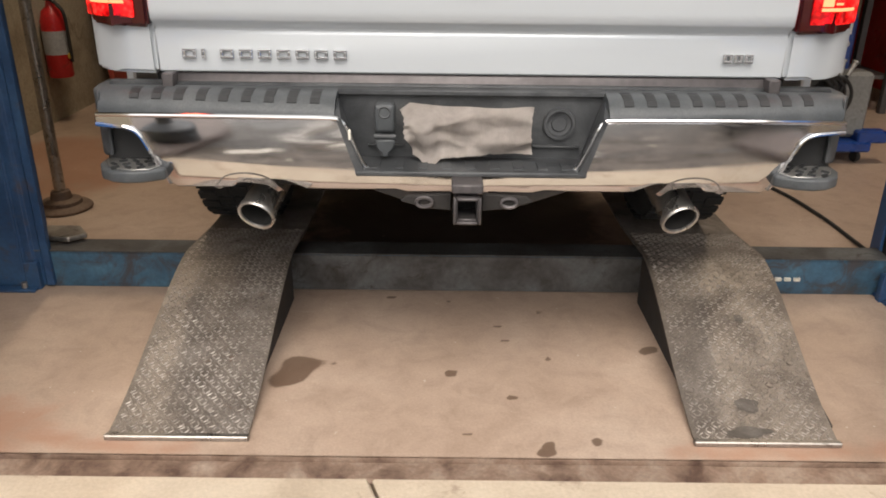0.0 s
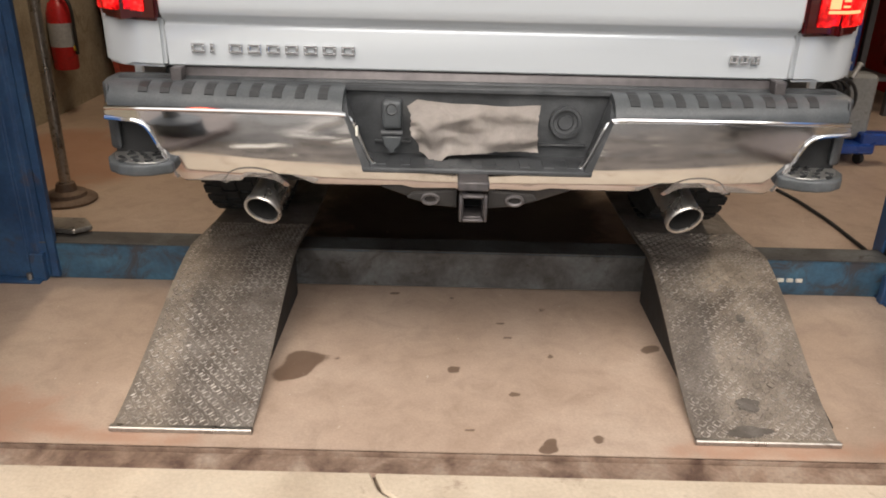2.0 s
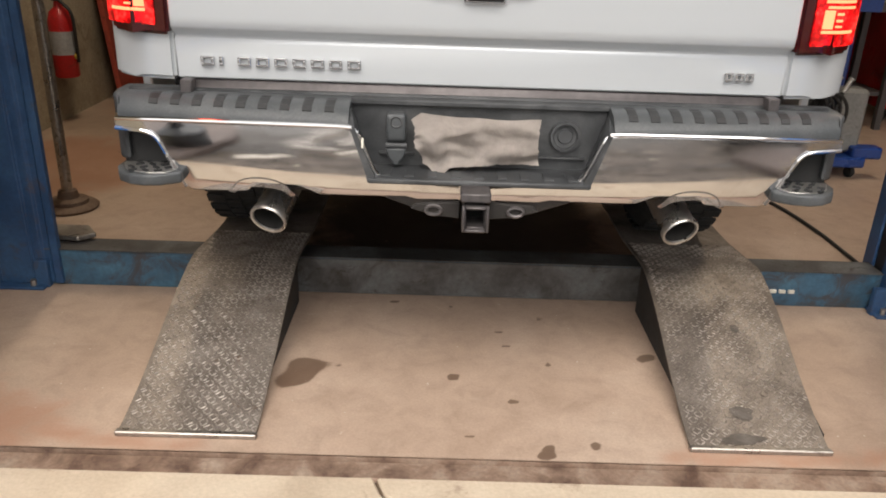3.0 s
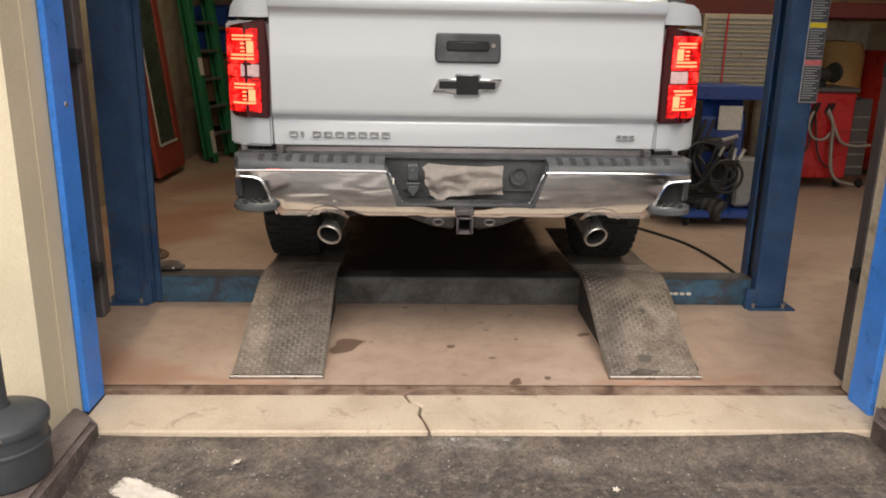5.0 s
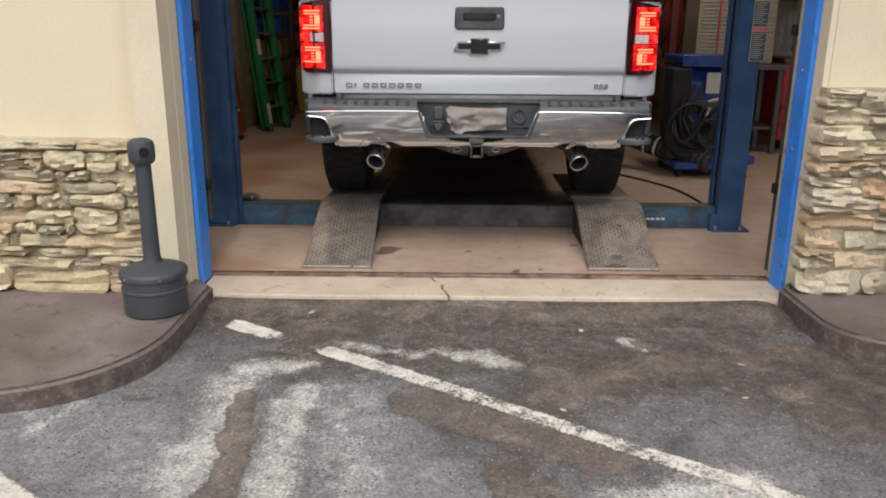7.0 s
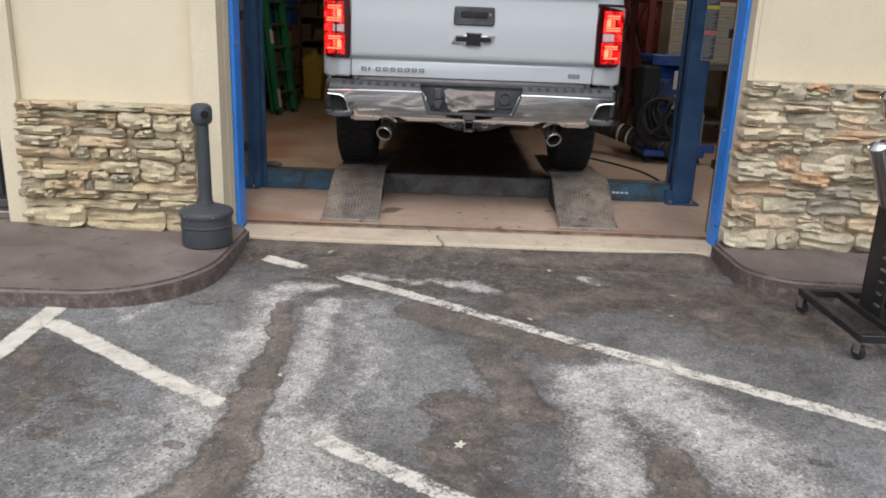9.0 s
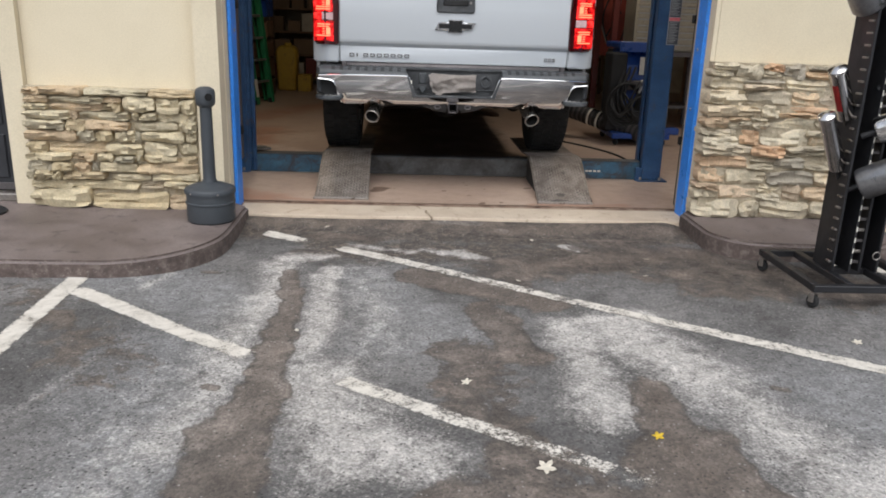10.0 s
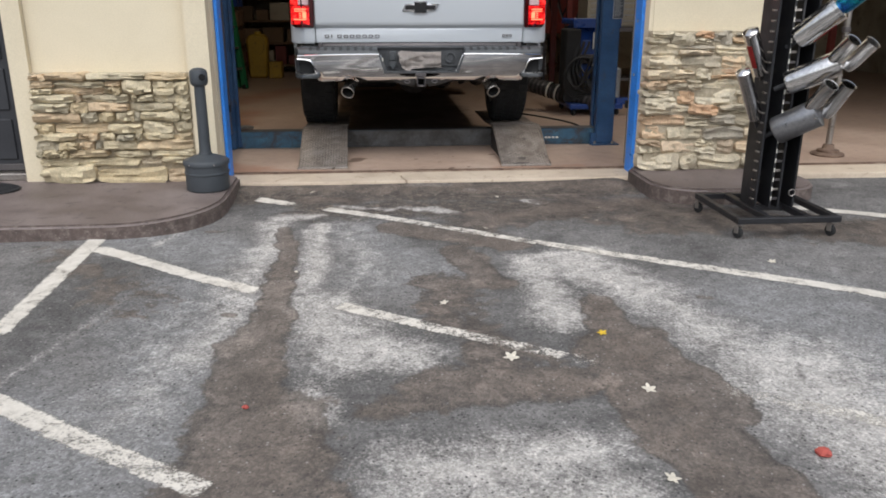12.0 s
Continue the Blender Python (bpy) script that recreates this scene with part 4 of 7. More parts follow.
def bed_side(s):
    """One side of the bed, from its rear corner forwards; s is -1 or 1."""
    xi, xo = CX + s * 0.806, CX + s * 1.000 + 0.004
    a, b = min(xi, xo), max(xi, xo)
    bm = prism([(a, 0.92), (b, 0.92), (b, 1.425), (a, 1.425)], "y", 2.245, 2.53, 0.0)
    cut_across(bm, 0, [xi + (xo - xi) * k / 6 for k in range(1, 6)])
    for v in bm.verts:
        u = abs(v.co.x - xi) / 0.199
        if v.co.y < 2.3:
            v.co.y += 0.035 * u + 0.13 * max(0, u - 0.55) ** 1.6 / 0.45 ** 0.6
    bmesh.ops.bevel(bm, geom=[k for k in bm.edges if k.calc_face_angle(0) > 0.6], offset=0.010, segments=3, affect="EDGES")
    tp("rear_quarter", bm, "white_paint")
    # outer skin with the wheel arch
    wy, wz, r = 3.32, 0.60, 0.50
    top = [(2.50, 1.43), (4.10, 1.43)]
    low = [(4.10, 0.55), (wy + r, 0.55)] + [(wy + r * math.cos(radians(t)), wz + r * math.sin(radians(t))) for t in range(0, 181, 12)] + [(wy - r, 0.60), (2.50, 0.66)]
    tp("bed_skin", prism(top + low, "x", xo - s * 0.03, xo - s * 0.002, 0.006), "white_paint")
    tp("inner_skin", box(min(xi, xi + s * 0.02), max(xi, xi + s * 0.02), 2.29, 4.05, 0.85, 1.46), "bed_liner")
    rail = prism([(xi - s * 0.004, 1.44), (xo - s * 0.022, 1.44), (xo - s * 0.032, 1.478), (xo - s * 0.050, 1.503), (xo - s * 0.080, 1.520), (xi + s * 0.03, 1.531), (xi + s * 0.004, 1.527), (xi - s * 0.004, 1.515)], "y", 2.238, 4.05, 0.0)
    bmesh.ops.recalc_face_normals(rail, faces=rail.faces)
    cut_across(rail, 0, [xi + (xo - xi) * k / 6 for k in range(1, 6)])
    for v in rail.verts:
        u = min(1.0, abs(v.co.x - xi) / 0.199)
        if v.co.y < 2.3:
            v.co.y += 0.035 * u + 0.13 * max(0, u - 0.55) ** 1.6 / 0.45 ** 0.6
    tp("bed_rail", rail, "white_paint")
    tp("rail_cap", box(min(xi, xo - s * 0.08), max(xi, xo - s * 0.08), 2.36, 4.04, 1.524, 1.544, 0.005), "black_plastic")
    # tail lamp
    inn, out = CX + s * 0.810, CX + s * 0.995

    def wrap(u):
        return 2.226 + 0.033 * u + 0.12 * max(0, u - 0.55) ** 1.6 / 0.45 ** 0.6
    o = [(inn, 1.038), (out - s * 0.02, 1.042), (out + s * 0.002, 1.10), (out + s * 0.004, 1.34), (out - s * 0.015, 1.405), (inn + s * 0.004, 1.432), (inn - s * 0.004, 1.30)]
    bm = prism(o, "y", 0.0, 0.13, 0.0)
    cut_across(bm, 0, [inn + (out - inn) * k / 6 for k in range(1, 6)])
    for v in bm.verts:
        v.co.y += wrap(min(1.02, max(0, abs(v.co.x - inn) / 0.185)))
    bmesh.ops.bevel(bm, geom=[k for k in bm.edges if k.calc_face_angle(0) > 0.6], offset=0.008, segments=3, affect="EDGES")
    lamp = tp("tail_lamp", bm, "lens_dark", None, "lit red tail lamp in a smoked housing")

    def lens(u0, u1, z0, z1, mat, name, dy):
        """A lens panel following the lamp's wrapped face; u runs from the inner to the outer edge."""
        bm = box(u0, u1, 0.0, 0.02, z0, z1, 0.0)
        cut_across(bm, 0, spans(u0, u1, 4)[1:-1])
        bmesh.ops.bevel(bm, geom=[k for k in bm.edges if k.calc_face_angle(0) > 0.6], offset=min(0.004, 0.25 * (z1 - z0)), segments=2, affect="EDGES")
        for v in bm.verts:
            v.co.y += wrap(v.co.x) - dy
            v.co.x = inn + s * 0.185 * v.co.x
        return tp(name, bm, mat, lamp)
    up = lens(0.20, 0.965, 1.258, 1.396, "lens_red", "brake_lens", 0.006)
    lo = lens(0.18, 0.965, 1.062, 1.200, "lens_red", "brake_lens", 0.006)
    lens(0.20, 0.62, 1.204, 1.254, "lens_clear", "reverse_lens", 0.006)
    lens(0.625, 0.965, 1.204, 1.254, "lens_red", "side_lens", 0.006)
    for z0, z1 in ((1.262, 1.388), (1.070, 1.196)):
        h = z1 - z0
        for u0, u1, a0, a1 in ((0.30, 0.80, 0.80, 0.86), (0.34, 0.80, 0.69, 0.74), (0.30, 0.46, 0.26, 0.69), (0.50, 0.60, 0.56, 0.61), (0.50, 0.60, 0.43, 0.48), (0.50, 0.60, 0.32, 0.36), (0.30, 0.84, 0.20, 0.26), (0.30, 0.86, 0.08, 0.14)):
            if z0 > 1.2 or a0 > 0.15:
                lens(u0, u1, z0 + h * a0, z0 + h * a1, "lens_hot", "light_band", 0.0095)
    # wheel
    wx = CX + s * 0.855
    hub = tp("wheel", bmesh.new(), "rubber")
    R, W = 0.405, 0.14
    prof = [(0.24, -W), (0.36, -W - 0.005), (0.388, -W + 0.015), (R, -W + 0.04), (R, W - 0.04), (0.388, W - 0.015), (0.36, W + 0.005), (0.24, W)]
    tyre = tp("tyre", lathe(prof, 48, pose(wx, wy, 0.17 + R, 0, 90, 0)), "rubber", hub)
    blocks = bmesh.new()
    for k in range(40):
        for c, w in ((-0.095, 0.032), (-0.032, 0.026), (0.032, 0.026), (0.095, 0.032)):
            t = 2 * math.pi * (k + (0.5 if abs(c) < 0.05 else 0)) / 40
            m = pose(wx, wy, 0.17 + R) @ Matrix.Rotation(t, 4, "X") @ Matrix.Translation((c, 0, R))
            box(-w, w, -0.021, 0.021, -0.004, 0.007, 0, blocks, m=m)
    tp("tread_pattern", blocks, "rubber", hub, smooth=False)["kind"] = "stuff"
    tp("rim", lathe([(0, W - 0.06), (0.10, W - 0.05), (0.14, W - 0.09), (0.22, W - 0.02), (0.245, W), (0.245, -W), (0.1, -W + 0.06), (0, -W + 0.06)], 32, pose(wx, wy, 0.17 + R, 0, 90 if s > 0 else -90, 0)), "muffler_dull", hub)
    # front wheel
    tp("wheel", lathe(prof, 32, pose(wx, 6.9, 0.17 + R, 0, 90, 0)), "rubber")


for side in (-1, 1):
    bed_side(side)


def bumper():
    root = tp("rear_bumper", box(CX - 0.93, CX + 0.93, 2.222, 2.262, 0.74, 0.905, 0.006), "black_plastic", None, "chrome rear bumper with black step pads")
    # chrome face: two wings joined under the plate recess, notched at the corner steps
    half = [(0.0, 0.652), (0.16, 0.648), (0.19, 0.656), (0.42, 0.650), (0.44, 0.660), (0.475, 0.674), (0.58, 0.674), (0.605, 0.660), (0.61, 0.648), (0.77, 0.640), (0.785, 0.66),
            (0.832, 0.792), (0.848, 0.806), (0.945, 0.812), (0.95, 0.824), (0.94, 0.838), (0.345, 0.850), (0.312, 0.840), (0.268, 0.728), (0.252, 0.716), (0.0, 0.713)]
    half = [(x, z) for x, z in half]
    outline = [(CX + x, z) for x, z in half] + [(CX - x, z) for x, z in half[::-1][1:-1]]
    face = bowed(outline, -0.020, 0.012, 0.006, lean=0.0, zmid=0.87, round_=0.95)
    tp("chrome_face", face, "chrome", root, "scuffed chrome bumper face")
    roll = [(0.94, 0.836), (0.75, 0.843), (0.50, 0.848), (0.345, 0.849), (0.322, 0.843), (0.308, 0.826), (0.285, 0.765), (0.270, 0.730), (0.256, 0.717), (0.22, 0.714), (0.0, 0.713)]
    line = [(CX - x, z) for x, z in roll] + [(CX + x, z) for x, z in roll[::-1][1:]]
    tp("rolled_edge", hose([(x, bow(x) + 0.95 * (z - 0.87) ** 2 - 0.018, z) for x, z in line], 0.0055, 8, 4), "chrome", root)
    # step pad along the top
    for s in (-1, 1):
        prof = [(0.135, 0.898), (0.070, 0.897), (0.035, 0.888), (0.010, 0.868), (0.0, 0.850), (0.002, 0.838), (0.135, 0.838)]

        def slab(x0, x1, grow, n, prof=prof):
            bm = bmesh.new()
            rows = []
            for x in spans(x0, x1, n):
                rows.append([bm.verts.new((CX + s * x, min(2.222, bow(CX + s * x) - 0.012 + y * (2.222 - bow(CX + s * x)) / 0.123 - (grow if y < 0.1 else 0)), z + (grow if z > 0.84 else 0))) for y, z in prof])
            for p, q in zip(rows, rows[1:]):
                for k in range(len(prof)):
                    bm.faces.new((p[k], p[(k + 1) % len(prof)], q[(k + 1) % len(prof)], q[k]))
            bm.faces.new(rows[0])
            bm.faces.new(rows[-1][::-1])
            return bm
        top = tp("step_pad", slab(0.335, 0.935, 0.0, 14), "grey_plastic", root, "grey ribbed bumper step pad")
        end = [(CX + s * 0.93, bow(CX + s * 0.93) - 0.012), (CX + s * 0.958, 2.19), (CX + s * 0.968, 2.24), (CX + s * 0.968, 2.32), (CX + s * 0.90, 2.32), (CX + s * 0.90, 2.222), (CX + s * 0.93, 2.222)]
        tp("pad_end", prism(end, "z", 0.838, 0.894, 0.010, seg=3), "grey_plastic", top)
        for k in range(9):
            x = 0.385 + k * 0.057
            # Thin raised dark slabs paint in the shaded slots of the pad
            tp("rib", slab(x - 0.012, x + 0.012, 0.0012, 1, [(0.098, 0.897), (0.070, 0.897), (0.035, 0.888), (0.022, 0.878), (0.024, 0.870), (0.098, 0.870)]), "rib_black", top, smooth=False)
        # corner step: dark pocket, tread and shelf
        xa, xb = CX + s * 0.79, CX + s * 0.955
        tp("step_pocket", box(min(xa, xb) , max(xa, xb), 2.21, 2.32, 0.66, 0.86, 0.006), "bed_liner", root)
        shelf = [(CX + s * 0.782, 2.135), (CX + s * 0.83, 2.104), (CX + s * 0.87, 2.098), (CX + s * 0.91, 2.108), (CX + s * 0.945, 2.135), (CX + s * 0.966, 2.18), (CX + s * 0.968, 2.31), (CX + s * 0.782, 2.31)]
        step = tp("corner_step", prism(shelf, "z", 0.669, 0.700, 0.008, seg=3), "grey_plastic", root, "grey plastic corner step")
        # Pale colour stands in for sky reflected off the step's top
        tp("step_tread", prism([(CX + (x - CX) * (0.985 if abs(x - CX) > 0.8 else 1.02), y + 0.012) for x, y in shelf], "z", 0.700, 0.7035, 0.001), "aluminium", root, "grip surface of the corner step, paled for the sky it reflects")
        for i in range(5):
            for k in range(5):
                x, y = CX + s * (0.805 + i * 0.033 + (k % 2) * 0.014), 2.125 + k * 0.028
                if abs(x - CX) > 0.935 or (k == 0 and not 0.81 < abs(x - CX) < 0.92):
                    continue
                tp("cleat", box(-0.010, 0.010, -0.0042, 0.0042, -0.003, 0.0032, m=pose(x, y, 0.7045, 0, 0, 38 if (i + k) % 2 else -38)), "rib_black", step, smooth=False)
        tp("corner_cap", prism([(CX + s * 0.93, 2.185), (CX + s * 0.962, 2.20), (CX + s * 0.972, 2.31), (CX + s * 0.94, 2.31)], "z", 0.715, 0.84, 0.006), "black_plastic", root)
        tp("corner_wrap", prism([(CX + s * 0.93, 2.168), (CX + s * 0.965, 2.20), (CX + s * 0.972, 2.32), (CX + s * 0.955, 2.32), (CX + s * 0.95, 2.21)], "z", 0.808, 0.840, 0.004), "chrome", root)
    for s in (-1, 1):
        edge_line = [(0.784, 0.650), (0.806, 0.715), (0.826, 0.770), (0.842, 0.795), (0.868, 0.806), (0.91, 0.809), (0.945, 0.811)]
        tp("pocket_rim", hose([(CX + s * x, bow(CX + s * x) + 0.95 * (z - 0.87) ** 2 - 0.015, z) for x, z in edge_line], 0.0065, 8, 4), "chrome", root)
        cx0 = 0.573
        arch = [(cx0 + 0.092, 0.646)] + [(cx0 + 0.078 * math.cos(radians(t)), 0.655 + 0.040 * math.sin(radians(t))) for t in range(10, 171, 16)] + [(cx0 - 0.092, 0.646)]
        bm = bmesh.new()
        lower = [bm.verts.new((CX + s * x, bow(CX + s * x) + 0.95 * (z - 0.87) ** 2 - 0.021, z)) for x, z in arch]
        inner = [bm.verts.new((CX + s * (cx0 + (x - cx0) * 0.86), bow(CX + s * x) + 0.030, 0.640 + (z - 0.646) * 0.45)) for x, z in arch]
        for k in range(len(arch) - 1):
            bm.faces.new((lower[k], lower[k + 1], inner[k + 1], inner[k]))
        bmesh.ops.solidify(bm, geom=bm.faces[:], thickness=0.003)
        tp("exhaust_arch", bm, "chrome", root, "pressed chrome arch over the tail pipe")
    # plate recess
    rec = tp("plate_recess", prism([(CX - 0.31, 0.72), (CX + 0.31, 0.72), (CX + 0.345, 0.892), (CX - 0.345, 0.892)], "y", 2.195, 2.215, 0.0), "black_plastic", root, "black plastic number plate recess")
    tp("recess_floor", prism([(CX - 0.285, 2.06), (CX + 0.285, 2.06), (CX + 0.31, 2.20), (CX - 0.31, 2.20)], "z", 0.708, 0.722, 0.004), "black_plastic", rec)
    tp("recess_header", prism([(CX - 0.34, 2.178), (CX + 0.34, 2.178), (CX + 0.34, 2.225), (CX - 0.34, 2.225)], "z", 0.884, 0.900, 0.004), "black_plastic", rec)
    for s in (-1, 1):
        bm = bmesh.new()
        x0, x1, w = CX + s * 0.262, CX + s * 0.318, s * 0.022
        solid(bm, [(x0, 2.062, 0.715), (x1, 2.072, 0.850), (x1 + w, 2.19, 0.890), (x0 + w, 2.19, 0.715), (x0 + w, 2.065, 0.715), (x1 + w * 0.6, 2.076, 0.850), (x1 + 2 * w, 2.20, 0.890), (x0 + 2 * w, 2.20, 0.715)],
              [(0, 1, 2, 3), (7, 6, 5, 4), (0, 4, 5, 1), (1, 5, 6, 2), (2, 6, 7, 3), (3, 7, 4, 0)])
        tp("recess_cheek", bm, "black_plastic", rec, smooth=False)
    for k in range(9):
        x = CX - 0.24 + k * 0.06
        tp("floor_rib", box(x - 0.012, x + 0.012, 2.085, 2.15, 0.721, 0.7245, 0.001), "black_plastic", rec)
    con = tp("trailer_socket", box(CX - 0.243, CX - 0.193, 2.150, 2.20, 0.795, 0.868, 0.012, seg=3), "grey_plastic", rec, "grey plastic trailer socket with hinged cover")
    tp("socket_hinge", rod((CX - 0.245, 2.155, 0.785), (CX - 0.19, 2.155, 0.785), 0.007), "black_plastic", con)
    tp("socket_flap", prism([(CX - 0.245, 0.778), (CX - 0.191, 0.778), (CX - 0.197, 0.752), (CX - 0.208, 0.742), (CX - 0.208, 0.732), (CX - 0.228, 0.732), (CX - 0.228, 0.742), (CX - 0.239, 0.752)], "y", 2.150, 2.175, 0.004), "grey_plastic", con)
    tp("socket_ring", lathe([(0.011, 0), (0.014, 0.003), (0.017, 0)], 16, pose(CX - 0.218, 2.150, 0.848, 90, 0, 0)), "black_plastic", con)
    plug = tp("spare_lock_plug", lathe([(0, 0.006), (0.018, 0.008), (0.021, 0.002), (0.030, 0.004), (0.033, 0.012), (0.040, 0.012), (0.043, 0)], 28, pose(CX + 0.228, 2.192, 0.815, 90, 0, 0)), "black_plastic", rec, "round black spare wheel lock cover")
    tp("mould_ridge", box(CX + 0.16, CX + 0.285, 2.183, 2.197, 0.752, 0.758, 0.002), "black_plastic", rec)
    tp("mould_ridge", box(CX - 0.265, CX - 0.17, 2.183, 2.197, 0.752, 0.758, 0.002), "black_plastic", rec)
    tp("plate_lamp_chip", box(CX - 0.300, CX - 0.294, 2.06, 2.068, 0.80, 0.825, 0.001), "paper", rec)
    tp("valance", prism([(2.225, 0.87), (2.24, 0.925), (2.30, 0.925), (2.30, 0.87)], "x", -0.44, 1.13, 0.003), "dark_steel", root)
    return root


bumper_root = bumper()

# hitch, pipes, underside
hitch = tp("hitch_receiver", bmesh.new(), "worn_steel", None, "steel hitch receiver tube", smooth=False)
t0 = bmesh.new()
for x0, x1, z0, z1 in ((-0.028, -0.023, 0.622, 0.678), (0.023, 0.028, 0.622, 0.678), (-0.023, 0.023, 0.622, 0.627), (-0.023, 0.023, 0.673, 0.678)):
    box(CX - 0.01 + x0, CX - 0.01 + x1, 1.985, 2.25, z0, z1, 0.002, t0)
tp("receiver_tube", t0, "dark_steel", hitch)
# Near-black plate stands in for the shade inside the tube
tp("receiver_bore", box(CX - 0.034, CX + 0.014, 2.06, 2.07, 0.626, 0.674), "hole", hitch)
t0 = bmesh.new()
for x0, x1, z0, z1 in ((-0.034, -0.026, 0.616, 0.684), (0.026, 0.034, 0.616, 0.684), (-0.026, 0.026, 0.616, 0.624), (-0.026, 0.026, 0.676, 0.684)):
    box(CX - 0.01 + x0, CX - 0.01 + x1, 1.972, 1.992, z0, z1, 0.003, t0)
tp("receiver_collar", t0, "dark_steel", hitch)
for s in (-1, 1):
    tp("chain_plate", prism([(CX - 0.01 + s * 0.038, 0.672), (CX - 0.01 + s * 0.15, 0.664), (CX - 0.01 + s * 0.165, 0.650), (CX - 0.01 + s * 0.10, 0.632), (CX - 0.01 + s * 0.038, 0.626)], "y", 2.045, 2.057, 0.003), "underbody", hitch)
    tp("chain_loop", hose([(CX - 0.01 + s * (0.105 + 0.020 * math.cos(t)), 2.040, 0.650 + 0.012 * math.sin(t)) for t in spans(0, 2 * math.pi, 8)], 0.005, 6, 3), "dark_steel", hitch)
tp("hitch_bracket", box(CX - 0.048, CX + 0.028, 1.99, 2.07, 0.688, 0.712, 0.004), "dark_steel", hitch)
for s in (-1, 1):
    tp("hitch_plate", prism([(CX + s * 0.05, 0.675), (CX + s * 0.27, 0.668), (CX + s * 0.24, 0.650), (CX + s * 0.14, 0.615), (CX + s * 0.05, 0.60)], "y", 2.12, 2.17, 0.004), "underbody", hitch)
tp("hitch_crossbar", rod((CX - 0.48, 2.26, 0.66), (CX + 0.48, 2.26, 0.66), 0.032), "underbody", hitch)
tp("spare_tyre", lathe([(0.2, -0.10), (0.34, -0.11), (0.385, -0.06), (0.385, 0.06), (0.34, 0.11), (0.2, 0.10)], 40, pose(CX, 2.80, 0.70)), "rubber")
tp("rear_axle", rod((CX - 0.72, 3.32, 0.575), (CX + 0.72, 3.32, 0.575), 0.05), "underbody")
tp("differential", lathe([(0, -0.17), (0.09, -0.15), (0.15, -0.06), (0.15, 0.06), (0.09, 0.15), (0, 0.17)], 24, pose(CX, 3.32, 0.575, 90, 0, 0)), "underbody")
for s in (-1, 1):
    tp("frame_rail", box(CX + s * 0.50 - 0.04, CX + s * 0.50 + 0.04, 2.25, 7.6, 0.62, 0.78, 0.008), "underbody")
    tp("leaf_spring", hose([(CX + s * 0.56, 2.55, 0.64), (CX + s * 0.56, 3.32, 0.52), (CX + s * 0.56, 4.1, 0.64)], 0.03, 6, 6), "underbody")
# Unseen underbody parts, added to block light from the floor beneath
tp("fuel_tank", box(CX - 0.62, CX - 0.14, 3.85, 5.6, 0.42, 0.66, 0.04, seg=3), "underbody")
tp("gearbox", prism([(4.9, 0.42), (6.1, 0.36), (6.4, 0.44), (6.4, 0.66), (4.9, 0.62)], "x", CX - 0.12, CX + 0.16, 0.03), "underbody")
tp("drive_shaft", rod((CX, 3.32, 0.575), (CX + 0.02, 4.95, 0.53), 0.04), "underbody")
tp("exhaust_can", lathe([(0, 0), (0.11, 0.01), (0.13, 0.05), (0.13, 0.55), (0.11, 0.59), (0, 0.6)], 24, pose(CX + 0.33, 4.75, 0.50, 90, 0, 0)), "underbody", None, "unseen muffler added under the bed to block light")
tp("exhaust_run", hose([(CX + 0.33, 4.15, 0.50), (CX + 0.42, 3.7, 0.62), (CX + 0.48, 3.0, 0.68), (CX + 0.52, 2.6, 0.67)], 0.036, 10, 5), "underbody")
tp("engine_sump", box(CX - 0.28, CX + 0.28, 6.3, 7.4, 0.34, 0.60, 0.04, seg=2), "underbody")
for s in (-1, 1):
    tp("shock_absorber", rod((CX + s * 0.46, 3.42, 0.50), (CX + s * 0.36, 3.60, 0.85), 0.03), "underbody")
    tp("wheel_house", box(CX + s * 0.68 - 0.03, CX + s * 0.68 + 0.03, 2.85, 3.85, 0.72, 0.92, 0.02), "underbody")
tp("bed_floor", box(CX - 0.80, CX + 0.80, 2.29, 4.05, 0.86, 0.90), "bed_liner")
tp("bed_front", box(CX - 0.81, CX + 0.81, 4.02, 4.06, 0.86, 1.50), "white_paint")
tp("floor_pan", box(CX - 0.85, CX + 0.85, 4.1, 7.7, 0.55, 0.70, 0.02), "underbody")


def tail_pipe(s, x):
    p = tp("exhaust_pipe", hose([(x - s * 0.06, 2.9, 0.66), (x - s * 0.06, 2.5, 0.67), (x - s * 0.045, 2.36, 0.622)], 0.036, 14, 5), "underbody", None, "rusty exhaust pipe")
    a, b = Vector((x - s * 0.045, 2.37, 0.652)), Vector((x, 2.190, 0.552))
    m = Matrix.Translation(a) @ (b - a).to_track_quat("Z", "Y").to_matrix().to_4x4()
    L = (b - a).length
    tp("exhaust_tip", lathe([(0.038, 0), (0.045, 0.012), (0.048, 0.03), (0.048, L - 0.024), (0.052, L - 0.018), (0.053, L - 0.003), (0.051, L + 0.001), (0.045, L - 0.001), (0.044, L - 0.006), (0.044, 0.06)], 36, m), "satin_exhaust", p, "dulled steel exhaust tip")
    tp("soot_bore", lathe([(0.0432, L - 0.006), (0.0432, L - 0.13), (0, L - 0.14)], 28, m), "soot", p)


tail_pipe(-1, -0.228)
tail_pipe(1, 0.920)


